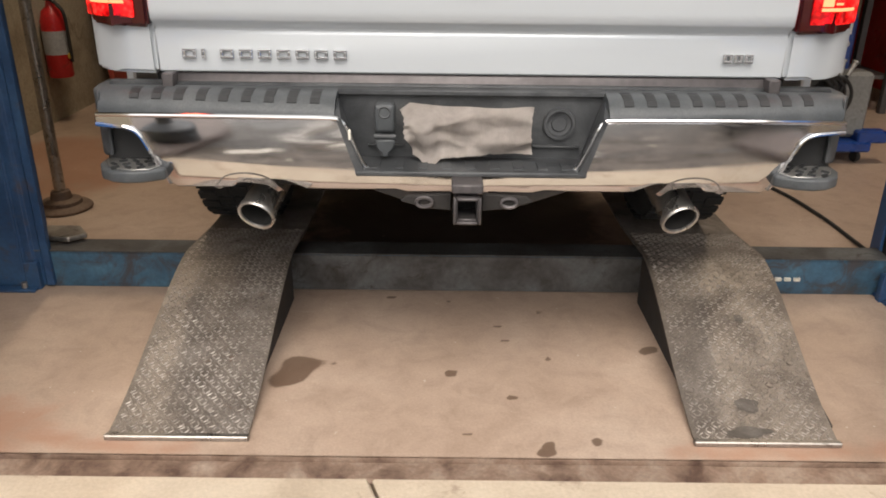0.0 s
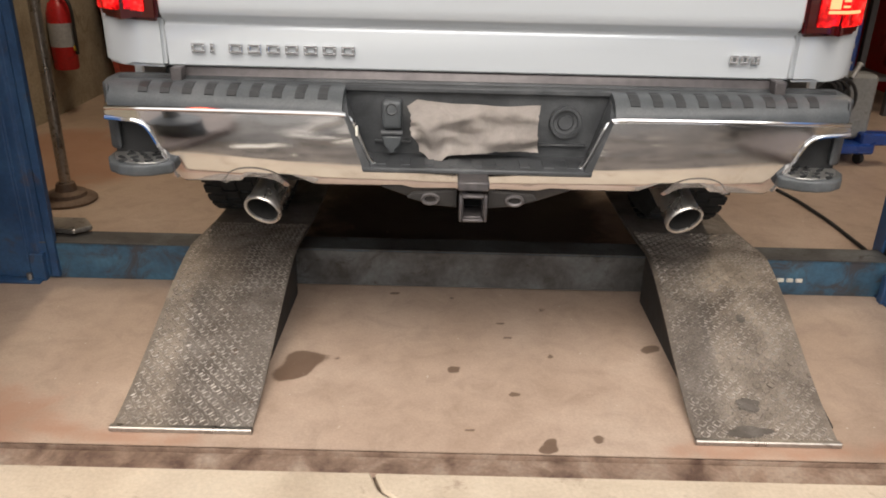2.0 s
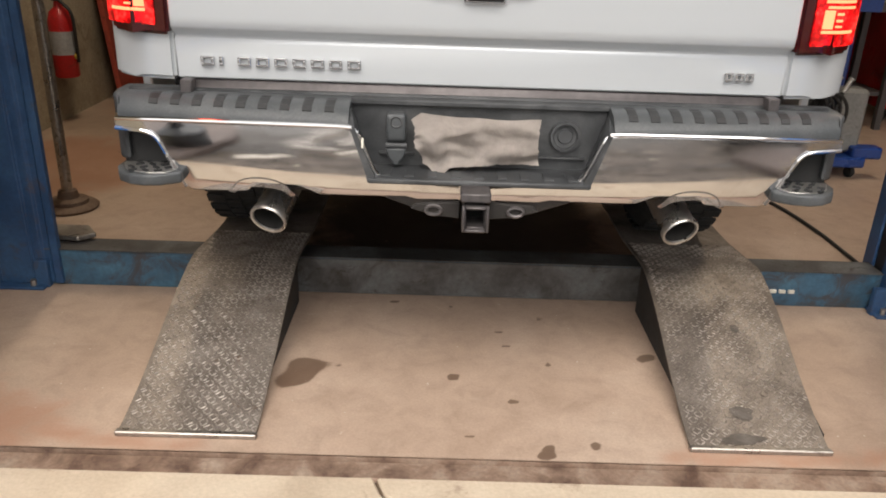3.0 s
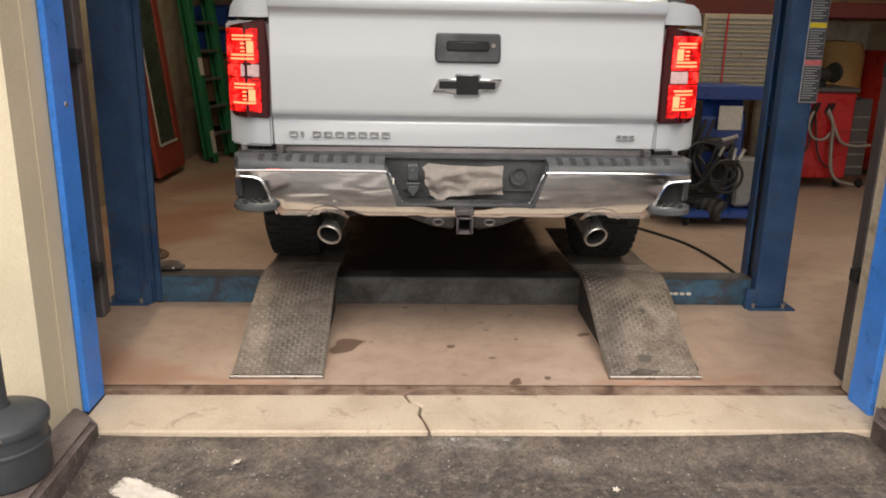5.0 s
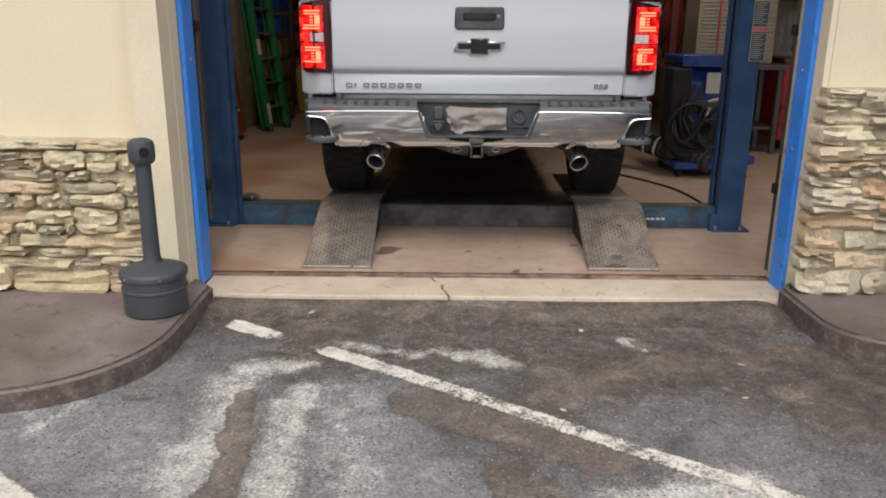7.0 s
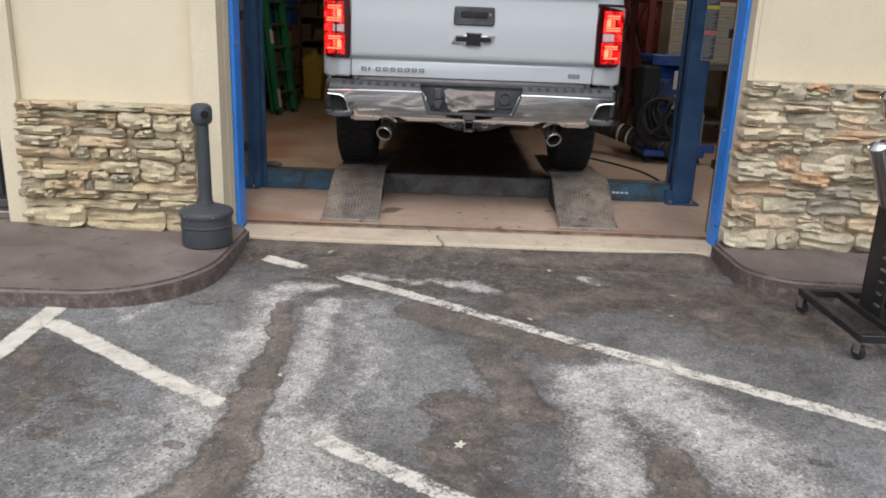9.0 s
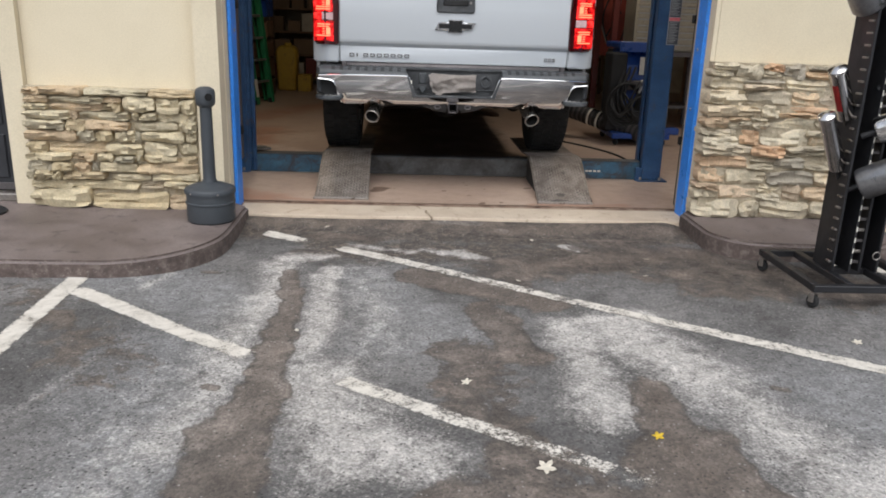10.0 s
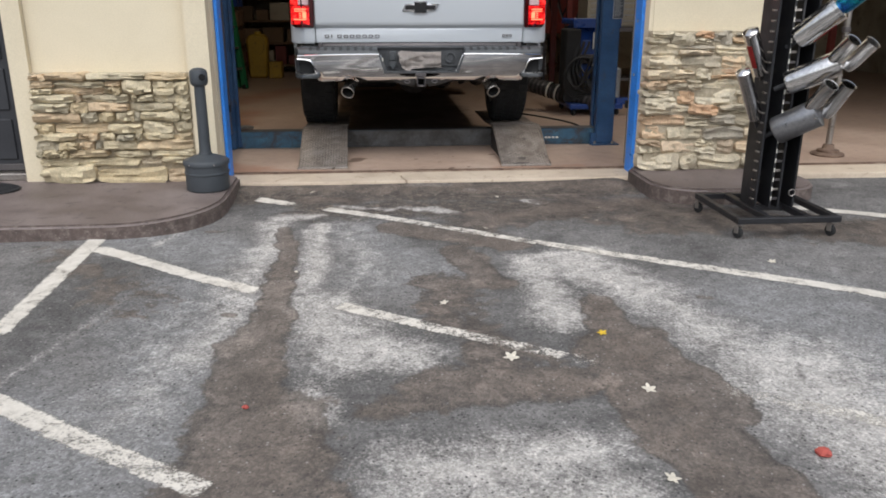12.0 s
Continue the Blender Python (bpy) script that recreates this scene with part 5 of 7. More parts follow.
def cab():
    body = tp("cab", prism([(4.10, 0.60), (4.10, 1.50), (4.20, 1.56), (4.30, 2.02), (4.50, 2.10), (5.7, 2.10), (6.45, 1.62), (7.75, 1.50), (7.9, 1.35), (7.9, 0.62), (7.35, 0.6), (7.25, 0.95), (6.9, 1.06), (6.5, 0.95), (6.4, 0.6)], "x", CX - 0.95, CX + 0.95, 0.04), "white_paint")
    tp("rear_window", prism([(CX - 0.66, 1.58), (CX + 0.66, 1.58), (CX + 0.60, 1.96), (CX - 0.60, 1.96)], "y", 4.19, 4.26, 0.01), "glass", body)
    for s in (-1, 1):
        tp("side_window", prism([(4.45, 1.56), (6.05, 1.56), (5.6, 2.0), (4.55, 2.0)], "x", CX + s * 0.945, CX + s * 0.958, 0.004), "glass", body)
        tp("door_seam", box(CX + s * 0.951 - 0.004, CX + s * 0.951 + 0.004, 5.28, 5.29, 0.65, 1.55), "gloss_black", body)
    tp("front_bumper", box(CX - 0.95, CX + 0.95, 7.88, 8.05, 0.55, 0.85, 0.03, seg=3), "chrome")


cab()


# the rag tucked over the plate
def rag():
    bm = bmesh.new()
    nx, nz = 64, 34
    vs = []
    rnd = random.Random(4)
    for j in range(nz + 1):
        for i in range(nx + 1):
            u, v = i / nx, j / nz
            top = 0.873 - 0.012 * math.sin(u * 2.4) - 0.012 * max(0, 0.08 - u) / 0.08 * 1.6
            bottom = 0.741 - 0.004 * math.sin(7 * u) - 0.026 * math.exp(-((u - 0.15) / 0.075) ** 2) + 0.014 * max(0, u - 0.75) * 2
            z = top + (bottom - top) * v
            x = 0.165 + 0.338 * u + 0.030 * v * max(0, 1 - u * 1.6) + 0.010 * math.sin(v * 9) * (1 - u) * 0.5 - 0.006 * math.sin(v * 3.1) * u
            w = noise.noise((u * 3.2, v * 2.2, 3.3))
            fold = 0.0120 * math.sin(9.0 * (u * 0.75 + v * 0.9) + 3.0 * w) * (0.35 + 0.65 * v)
            fold += 0.0045 * math.sin(17.0 * (u - 0.55 * v) + 4.0 * w) * (1 - 0.5 * v)
            fold += 0.0022 * noise.noise((u * 9, v * 6, 1.0)) + 0.0009 * noise.noise((u * 22, v * 13, 4.0))
            fold += 0.004 * abs(noise.noise((u * 5 + v * 3, v * 3 - u, 7.0)))
            z += 0.003 * noise.noise((u * 26, v * 2, 2.0)) * v
            x += 0.003 * noise.noise((v * 16, u * 2, 6.0))
            y = 2.158 - 0.022 * math.sin(min(1, v * 3.0) * 1.5) + fold + 0.004 * v
            y -= 0.012 * math.exp(-((u - 0.15) / 0.07) ** 2) * v
            vs.append(bm.verts.new((x, y, z)))
    w = nx + 1
    for j in range(nz):
        for i in range(nx):
            bm.faces.new((vs[j * w + i], vs[j * w + i + 1], vs[(j + 1) * w + i + 1], vs[(j + 1) * w + i]))
    bmesh.ops.solidify(bm, geom=bm.faces[:], thickness=0.003)
    return tagged(part("shop_rag", bm, "rag", smooth=True), "crumpled beige cotton rag hung over the number plate", "rag")


rag()
plate = part("number_plate", box(0.195, 0.480, 2.184, 2.190, 0.745, 0.845, 0.002), "paper")
tagged(plate, "number plate hidden under the rag", "number plate")


# ---- lift ----
def ramp_top(y):
    """Height of the drive-on ramp above the floor."""
    t = max(0.0, min(1.0, (y - 1.95) / 0.80))
    return 0.008 + 0.192 * (0.42 * t + 0.58 * t * t * (3 - 2 * t)) - (0.03 * max(0, min(1, (y - 2.78) / 0.35)))


def ramp(x0, x1, x0b, x1b, name_label, seed):
    cx = (x0 + x1) / 2
    root = thing("drive_on_ramp", name_label, "ramp", (cx, 2.4, 0), group="drive-on ramps")
    ys = spans(1.95, 2.80, 22) + spans(2.85, 3.9, 8)

    def edge(y):
        t = (y - 1.95) / 0.85
        return x0 + (x0b - x0) * min(1, t), x1 + (x1b - x1) * min(1, t)
    bm = bmesh.new()
    rows = []
    for y in ys:
        a, b = edge(y)
        z = ramp_top(y)
        rows.append([bm.verts.new(p) for p in ((a, y, z), (b, y, z), (b, y, z - 0.008), (a, y, z - 0.008))])
    for r, q in zip(rows, rows[1:]):
        for k in range(4):
            bm.faces.new((r[k], r[(k + 1) % 4], q[(k + 1) % 4], q[k]))
    bm.faces.new(rows[0])
    bm.faces.new(rows[-1][::-1])
    plate_ob = part("tread_plate", bm, "tread", root)
    # raised lugs: pairs of short bars crossing in a basket weave
    bars = bmesh.new()
    rnd = random.Random(seed)
    step = 0.0215
    y = 1.965
    j = 0
    while y < 3.05:
        a, b = edge(y)
        n = int((b - a - 0.010) / step)
        slope = math.degrees(math.atan2(ramp_top(y + 0.02) - ramp_top(y), 0.02))
        for i in range(n):
            x = a + 0.010 + (i + 0.5) * step
            worn = 0.75 + 0.6 * noise.noise((x * 6 + seed, y * 4, 0.5))
            for o in (-0.0052, 0.0052):
                m = pose(x, y, ramp_top(y), slope, 0, (48 if (i + j) % 2 else -48) + rnd.uniform(-9, 9)) @ Matrix.Translation((0, o, 0)) @ Matrix.Diagonal((1, 1, max(0.15, worn * rnd.uniform(0.7, 1.2)), 1))
                vs = [bars.verts.new(m @ Vector(p)) for p in ((-0.0120, 0, -0.0005), (0, -0.0038, -0.0005), (0.0120, 0, -0.0005), (0, 0.0038, -0.0005), (-0.0065, 0, 0.0034), (0.0065, 0, 0.0034))]
                for f in ((0, 1, 5, 4), (1, 2, 5), (2, 3, 4, 5), (3, 0, 4)):
                    bars.faces.new([vs[k] for k in f])
        y += step
        j += 1
    part("tread_pattern", bars, "tread_bar", plate_ob)["kind"] = "stuff"
    part("edge_strip", box(x0 - 0.004, x1 + 0.004, 1.938, 1.958, 0.0, 0.016, 0.003), "worn_steel", root, "worn bright steel toe bar")
    for s in (0, 1):
        pts = []
        for yy in ys[2:23]:
            pts.append((yy, ramp_top(yy) - 0.008))
        pts = pts + [(ys[22], 0.0), (ys[2], 0.0)]
        e0, e1 = edge(2.4)
        xx = (x0 * 0.5 + x0b * 0.5 + 0.02) if s == 0 else (x1 * 0.5 + x1b * 0.5 - 0.026)
        part("side_gusset", prism(pts, "x", xx, xx + 0.006), "underbody", root)
    return root


ramp(-0.620, -0.241, -0.634, -0.256, "diamond-plate steel ramp with worn tread and dirt", 2)
ramp(0.962, 1.350, 0.998, 1.425, "diamond-plate steel ramp with an oily cracked patch", 3)


def ramp_patch(cx, cy, rx, ry, seed):
    """A thin oily smear lying on the ramp's tread."""
    bm = bmesh.new()
    mid = bm.verts.new((cx, cy, ramp_top(cy) + 0.0035))
    ring = []
    for k in range(36):
        t = 2 * math.pi * k / 36
        r = 1 + 0.45 * noise.noise((math.cos(t) * 1.4 + seed, math.sin(t) * 1.4, seed))
        x, y = cx + rx * r * math.cos(t), cy + ry * r * math.sin(t)
        ring.append(bm.verts.new((x, y, ramp_top(y) + 0.0035)))
    for k in range(36):
        bm.faces.new((mid, ring[k], ring[(k + 1) % 36]))
    tagged(part("oil_patch", bm, "oil_smear"), "dark oily patch on the ramp tread", "oil stain", group="oil patches on the ramp", kind="structure")


ramp_patch(1.15, 2.09, 0.035, 0.025, 3.0)
ramp_patch(1.12, 1.985, 0.055, 0.022, 5.5)
ramp_patch(1.225, 2.43, 0.014, 0.016, 8.0)

lift = thing("two_post_lift", "blue enamelled two-post vehicle lift with a floor beam", "vehicle lift", (0.345, 2.95, 0))
b0 = part("floor_beam", prism([(2.885, 0.0), (2.88, 0.138), (2.884, 0.146), (2.985, 0.146), (2.99, 0.138), (2.985, 0.0)], "x", -1.28, 1.95, 0.003), "beam_blue", lift, "scuffed blue steel floor beam")
part("worn_face", box(-0.30, 1.05, 2.8745, 2.8795, 0.004, 0.143), "beam_worn", b0, "bare scraped steel stretch")
part("beam_cap", box(-1.28, 1.95, 2.874, 2.992, 0.1465, 0.151, 0.001), "beam_worn", b0)
for xx in (1.50, 1.53, 1.565, 1.60):
    part("label_bar", box(xx, xx + 0.024, 2.874, 2.884, 0.058, 0.071, 0.001), "paper", b0, "white label bar")
for xx in (0.92, 0.925):
    part("rivet", lathe([(0, 0.003), (0.005, 0.002), (0.006, 0)], 8, pose(xx, 2.879, 0.12 - 0.04 * (xx - 0.92) / 0.005, 90, 0, 0)), "worn_steel", b0)


def lift_post(s, x0, x1, y0):
    """A C-shaped column that opens towards the vehicle, its carriage and base."""
    depth = 0.21
    col = part("post", bmesh.new(), "lift_blue", lift, "blue enamelled steel column")
    xi, xo = (x1, x0) if s < 0 else (x0, x1)
    t = 0.012

    def bx(a, b, c, d, e, f, name, mat, bev=0.003):
        return part(name, box(min(a, b), max(a, b), c, d, e, f, bev), mat, col)
    bx(xo, xo - s * t, y0, y0 + depth, 0.012, 3.3, "web", "lift_blue")
    bx(xo - s * t, xi, y0, y0 + t, 0.012, 3.3, "front_flange", "lift_blue")
    bx(xo - s * t, xi, y0 + depth - t, y0 + depth, 0.012, 3.3, "rear_flange", "lift_blue")
    bx(xi, xi - s * t, y0, y0 + 0.07, 0.012, 3.3, "lip", "lift_blue")
    bx(xi, xi - s * t, y0 + depth - 0.07, y0 + depth, 0.012, 3.3, "lip", "lift_blue")
    bx(xo - s * 0.03, xi + s * 0.02, y0 + 0.03, y0 + depth - 0.03, 0.10, 0.95, "carriage", "dark_steel", 0.006)
    bx(xo + s * 0.05, xi - s * 0.05, y0 - 0.04, y0 + depth + 0.05, 0.0, 0.012, "base_plate", "lift_blue")
    for dx in (-0.05, 0.11):
        part("anchor_bolt", rod((min(x0, x1) + dx + 0.03, y0 - 0.018, 0.012), (min(x0, x1) + dx + 0.03, y0 - 0.018, 0.035), 0.011, seg=6), "worn_steel", col)
    # foot bracket and lowered arm restraint at the beam
    bx(xi - s * 0.01, xi - s * 0.06, y0 - 0.01, y0 + 0.02, 0.0, 0.11, "foot_bracket", "lift_blue")
    if s < 0:
        part("guide_channel", prism([(-1.283, 2.866), (-1.245, 2.866), (-1.238, 2.876), (-1.215, 2.876), (-1.208, 2.866), (-1.180, 2.866), (-1.180, 2.892), (-1.283, 2.892)], "z", 0.012, 3.3, 0.002), "lift_blue", col)
        part("arm_bracket", prism([(-1.28, 2.95), (-1.13, 2.93), (-1.08, 2.98), (-1.14, 3.06), (-1.28, 3.06)], "z", 0.16, 0.18, 0.004), "worn_steel", col, "bare steel bracket plate")
        part("bracket_ear", prism([(2.93, 0.19), (2.93, 0.36), (2.97, 0.38), (3.02, 0.36), (3.02, 0.21)], "x", -1.275, -1.265, 0.003), "worn_steel", col)
    return col


lift_post(-1, -1.42, -1.285, 2.86)
lift_post(1, 1.963, 2.112, 2.83)
# instruction label on the right-hand column
lab = part("warning_label", box(2.040, 2.131, 2.823, 2.829, 1.09, 1.62, 0.001), "sticker_line", lift, "long printed safety label")
zz = 1.616
for kind_, h in (("sticker_dark", 0.14), ("sticker_yellow", 0.026), ("sticker_dark", 0.15), ("sticker_red", 0.028), ("sticker_dark", 0.176)):
    part("label_block", box(2.044, 2.127, 2.8195, 2.8235, zz - h, zz - 0.004), kind_, lab)
    if kind_ == "sticker_dark":
        for k in range(int(h / 0.012) - 1):
            w = 0.075 - 0.035 * ((k * 37) % 5) / 5
            part("text_bar", box(2.048, 2.048 + w, 2.818, 2.820, zz - 0.016 - k * 0.012, zz - 0.012 - k * 0.012), "sticker_line", lab)
    zz -= h


def jack_stand(x, y, label):
    st = thing("support_stand", label, "jack stand", (x, y, 0), group="round-based support stands")
    part("base", lathe([(0, 0.0), (0.13, 0.0), (0.135, 0.012), (0.125, 0.022), (0.09, 0.028), (0.088, 0.045), (0.05, 0.055), (0.042, 0.09), (0.03, 0.095), (0, 0.095)], 40, pose(x, y, 0)), "rust_base", st, "rusty ringed round base", True)
    part("pole", rod((x, y, 0.09), (x, y, 1.35), 0.026), "worn_steel", st, smooth=True)
    part("collar", lathe([(0.026, 0), (0.036, 0.004), (0.036, 0.04), (0.026, 0.044)], 24, pose(x, y, 1.0)), "dark_steel", st, smooth=True)
    part("screw", rod((x, y, 1.35), (x, y, 1.75), 0.016), "worn_steel", st, smooth=True)
    part("saddle", lathe([(0, 0), (0.03, 0), (0.05, 0.03), (0.045, 0.035), (0, 0.02)], 20, pose(x, y, 1.75)), "dark_steel", st, smooth=True)


jack_stand(-1.545, 3.74, "tall steel support stand with rusty round base beside the lift")
jack_stand(3.78, 2.20, "tall steel support stand with rusty round base in the second bay")


# ---- outside things ----
def ash_receptacle(x, y, z):
    a = thing("ash_receptacle", "charcoal plastic smokers' receptacle standing on the walk", "ashtray", (x, y, z))
    part("base", lathe([(0, 0), (0.128, 0), (0.137, 0.008), (0.139, 0.014), (0.138, 0.108), (0.143, 0.112), (0.143, 0.120), (0.138, 0.124), (0.138, 0.172)], 48, pose(x, y, z)), "ash_plastic", a, smooth=True)
    lid = part("lid", lathe([(0.138, 0.168), (0.146, 0.170), (0.147, 0.190), (0.143, 0.197), (0.128, 0.205), (0.085, 0.221), (0.050, 0.231), (0.044, 0.234), (0.042, 0.244), (0, 0.244)], 48, pose(x, y, z)), "ash_plastic", a, smooth=True)
    part("neck", lathe([(0.040, 0.240), (0.037, 0.252), (0.036, 0.30), (0.034, 0.66), (0.035, 0.70)], 28, pose(x, y, z)), "ash_plastic", a, smooth=True)
    part("head", lathe([(0, 0.668), (0.040, 0.670), (0.052, 0.682), (0.056, 0.70), (0.056, 0.750), (0.050, 0.768), (0.030, 0.780), (0, 0.784)], 28, pose(x, y, z)), "ash_plastic", a, smooth=True)
    # Solid near-black disc painted as the shaded hole in the head
    part("opening", lathe([(0.0, 0.0), (0.019, 0.0), (0.021, 0.004), (0.021, 0.010), (0, 0.010)], 20, pose(x + 0.0270, y - 0.0440, z + 0.727, 84, 0, 31)), "hole", a, smooth=True)
    for t in (-125, -60):
        c, s_ = math.cos(radians(t)), math.sin(radians(t))
        part("rivet", lathe([(0, 0.003), (0.005, 0.002), (0.006, 0)], 10, pose(x + 0.1465 * c, y + 0.1465 * s_, z + 0.181, 90, 0, t + 90)), "worn_steel", a)


ash_receptacle(-1.130, 1.145, 0.05)


def muffler(base, end, r, tips, mat, label, stripe=False):
    """A display muffler: a can with rolled seams and its tail tips, pegged at base and reaching to end."""
    b, q = Vector(base), Vector(end)
    w, length = (q - b).normalized(), (q - b).length
    th = thing("muffler", label, "muffler", base, group="mufflers on the display rack")
    m = Matrix.Translation(b) @ w.to_track_quat("Z", "Y").to_matrix().to_4x4()
    part("can", lathe([(0, 0), (r * 0.55, 0.0), (r * 0.9, 0.008), (r, 0.02), (r, length - 0.02), (r * 1.03, length - 0.018), (r * 1.03, length - 0.004), (r * 0.9, length), (r * 0.4, length + 0.012), (0, length + 0.012)], 36, m), mat, th, smooth=True)
    if isinstance(tips, list):
        for p0, p1 in tips:
            p0, p1 = Vector(p0), Vector(p1)
            n = (p1 - p0).length
            tip_m = Matrix.Translation(p0) @ (p1 - p0).to_track_quat("Z", "Y").to_matrix().to_4x4()
            part("tail_tip", lathe([(0.030, -0.03), (0.037, 0.0), (0.040, 0.02), (0.0405, n - 0.006), (0.0445, n), (0.0365, n - 0.001), (0.036, 0.03), (0, 0.02)], 28, tip_m), "muffler", th, smooth=True)
    elif tips == 1:
        part("tail_tip", lathe([(0.02, 0), (0.028, 0.015), (0.028, 0.07), (0.030, 0.072), (0.025, 0.07), (0.025, 0.02), (0, 0.02)], 26, m @ pose(0, 0, length)), "muffler", th, smooth=True)
    if stripe:
        side = w.to_track_quat("Z", "Y").to_matrix().to_4x4()
        bm = bmesh.new()
        rows = []
        for j in range(2):
            z = length * (0.25 + 0.5 * j)
            rows.append([bm.verts.new((1.006 * r * math.cos(t), 1.006 * r * math.sin(t), z)) for t in spans(-0.35 - math.pi / 2, 0.35 - math.pi / 2, 6)])
        for k in range(6):
            bm.faces.new((rows[0][k], rows[0][k + 1], rows[1][k + 1], rows[1][k]))
        bmesh.ops.solidify(bm, geom=bm.faces[:], thickness=0.001)
        bmesh.ops.transform(bm, matrix=m, verts=bm.verts)
        part("label", bm, "red_label", th, "red printed label", True)
    part("peg", rod(b - w * 0.06, b + w * 0.01, 0.016), "rack_black", th, smooth=True)
    return th


def display_rack():
    z0 = -0.042
    r = thing("muffler_rack", "black steel display rack on castors holding mufflers", "display rack", (2.30, 0.35, z0))
    x0, x1, y0, y1 = 1.99, 2.60, 0.04, 0.66
    zb = z0 + 0.085
    base = part("base_frame", bmesh.new(), "rack_black", r)
    for a in ((x0, x1, y0, y0 + 0.04), (x0, x1, y1 - 0.04, y1), (x0, x0 + 0.04, y0 + 0.04, y1 - 0.04), (x1 - 0.04, x1, y0 + 0.04, y1 - 0.04), (2.17, 2.21, y0 + 0.04, y1 - 0.04), (2.40, 2.44, y0 + 0.04, y1 - 0.04), (2.21, 2.40, 0.33, 0.37)):
        part("base_bar", box(*a, zb, zb + 0.035, 0.003), "rack_black", base)
    for cx_, cy_ in ((x0 + 0.03, y0 + 0.03), (x1 - 0.03, y0 + 0.03), (x0 + 0.03, y1 - 0.03), (x1 - 0.03, y1 - 0.03)):
        c = part("castor", box(cx_ - 0.02, cx_ + 0.02, cy_ - 0.02, cy_ + 0.02, zb - 0.012, zb, 0.002), "worn_steel", r)
        part("castor_wheel", lathe([(0, -0.011), (0.026, -0.011), (0.032, -0.006), (0.032, 0.006), (0.026, 0.011), (0, 0.011)], 24, pose(cx_ - 0.012, cy_, z0 + 0.032, 0, 90, 25)), "rubber", c, "black rubber wheel", True)
        for s in (-1, 1):
            part("fork", box(-0.003, 0.003, -0.014, 0.014, -0.045, 0.0, 0.001, m=pose(cx_ - 0.012, cy_, zb - 0.01, 0, 0, 25) @ pose(0.016 * s, 0, 0)), "worn_steel", c)
    # slotted uprights: two channel posts, cross rungs between them
    for cx_, w in ((2.235, 0.044), (2.375, 0.044)):
        up = part("upright", box(cx_ - w, cx_ + w, 0.43, 0.46, zb, 1.95, 0.003), "rack_black", r)
        for s in (-1, 1):
            part("flange", box(cx_ + s * w - 0.006, cx_ + s * w + 0.006, 0.26, 0.43, zb + 0.035, 1.95, 0.002), "rack_black", up)
        k = 0
        z = zb + 0.09
        while z < 1.9:
            for s in (-1, 1):
                # Pale dashes stand in for the bright background behind the slots
                part("slot", box(cx_ + s * 0.022 - 0.0045, cx_ + s * 0.022 + 0.0045, 0.4275, 0.4305, z, z + 0.022), "paper" if (k % 3) else "hole", up)
            z += 0.055
            k += 1
    for k in range(32):
        z = zb + 0.08 + k * 0.056
        part("rung", box(2.281, 2.329, 0.272, 0.284, z, z + 0.014, 0.002), "worn_steel" if k % 2 else "dark_steel", r)
        # Painted dash for background light that shows between the posts
        part("slot", box(2.2765, 2.2815, 0.2575, 0.261, z, z + 0.026), "paper", r)
        part("edge_tooth", box(2.174, 2.187, 0.275, 0.315, z, z + 0.010, 0.002), "worn_steel", r)
    part("hook_ring", hose([(2.40 + 0.02 * math.cos(t), 0.25, 0.17 + 0.02 * math.sin(t)) for t in spans(0, 2 * math.pi, 8)], 0.003, 6, 3), "worn_steel", r)
    part("head_bar", box(2.19, 2.42, 0.26, 0.46, 1.95, 1.99, 0.004), "rack_black", r)


display_rack()
muffler((2.17, 0.34, 0.59), (2.01, 0.24, 0.87), 0.040, 0, "muffler", "slim polished straight-through muffler on a rack peg")
muffler((2.18, 0.36, 0.84), (2.04, 0.27, 1.085), 0.043, 0, "muffler", "polished muffler with a red label on a rack peg", True)
muffler((2.19, 0.34, 1.36), (1.99, 0.25, 1.61), 0.080, 1, "muffler_dull", "brushed steel muffler with an outlet stub")
muffler((2.25, 0.27, 0.525), (2.425, 0.14, 0.655), 0.079, [((2.375, 0.125, 0.690), (2.41, 0.03, 0.815)), ((2.472, 0.125, 0.660), (2.508, 0.03, 0.815))], "muffler_dull", "dark brushed muffler with twin round tips")
muffler((2.28, 0.27, 0.79), (2.50, 0.14, 0.92), 0.070, [((2.46, 0.12, 0.940), (2.50, 0.03, 1.045)), ((2.555, 0.12, 0.915), (2.607, 0.03, 1.035))], "muffler", "polished muffler with twin oval tips")
blued = muffler((2.31, 0.27, 1.03), (2.465, 0.14, 1.21), 0.066, 0, "muffler", "polished muffler with a red label and blued tip", True)
part("tail_tip", lathe([(0.03, -0.02), (0.046, 0.0), (0.050, 0.03), (0.051, 0.115), (0.055, 0.12), (0.047, 0.119), (0.046, 0.03), (0, 0.02)], 32, Matrix.Translation((2.465, 0.14, 1.21)) @ Vector((0.155, -0.13, 0.18)).to_track_quat("Z", "Y").to_matrix().to_4x4()), "blued_steel", blued, "heat-blued round tail tip", True)
muffler((2.33, 0.27, 1.32), (2.53, 0.20, 1.52), 0.060, 1, "muffler", "polished muffler with a red label high on the rack", True)


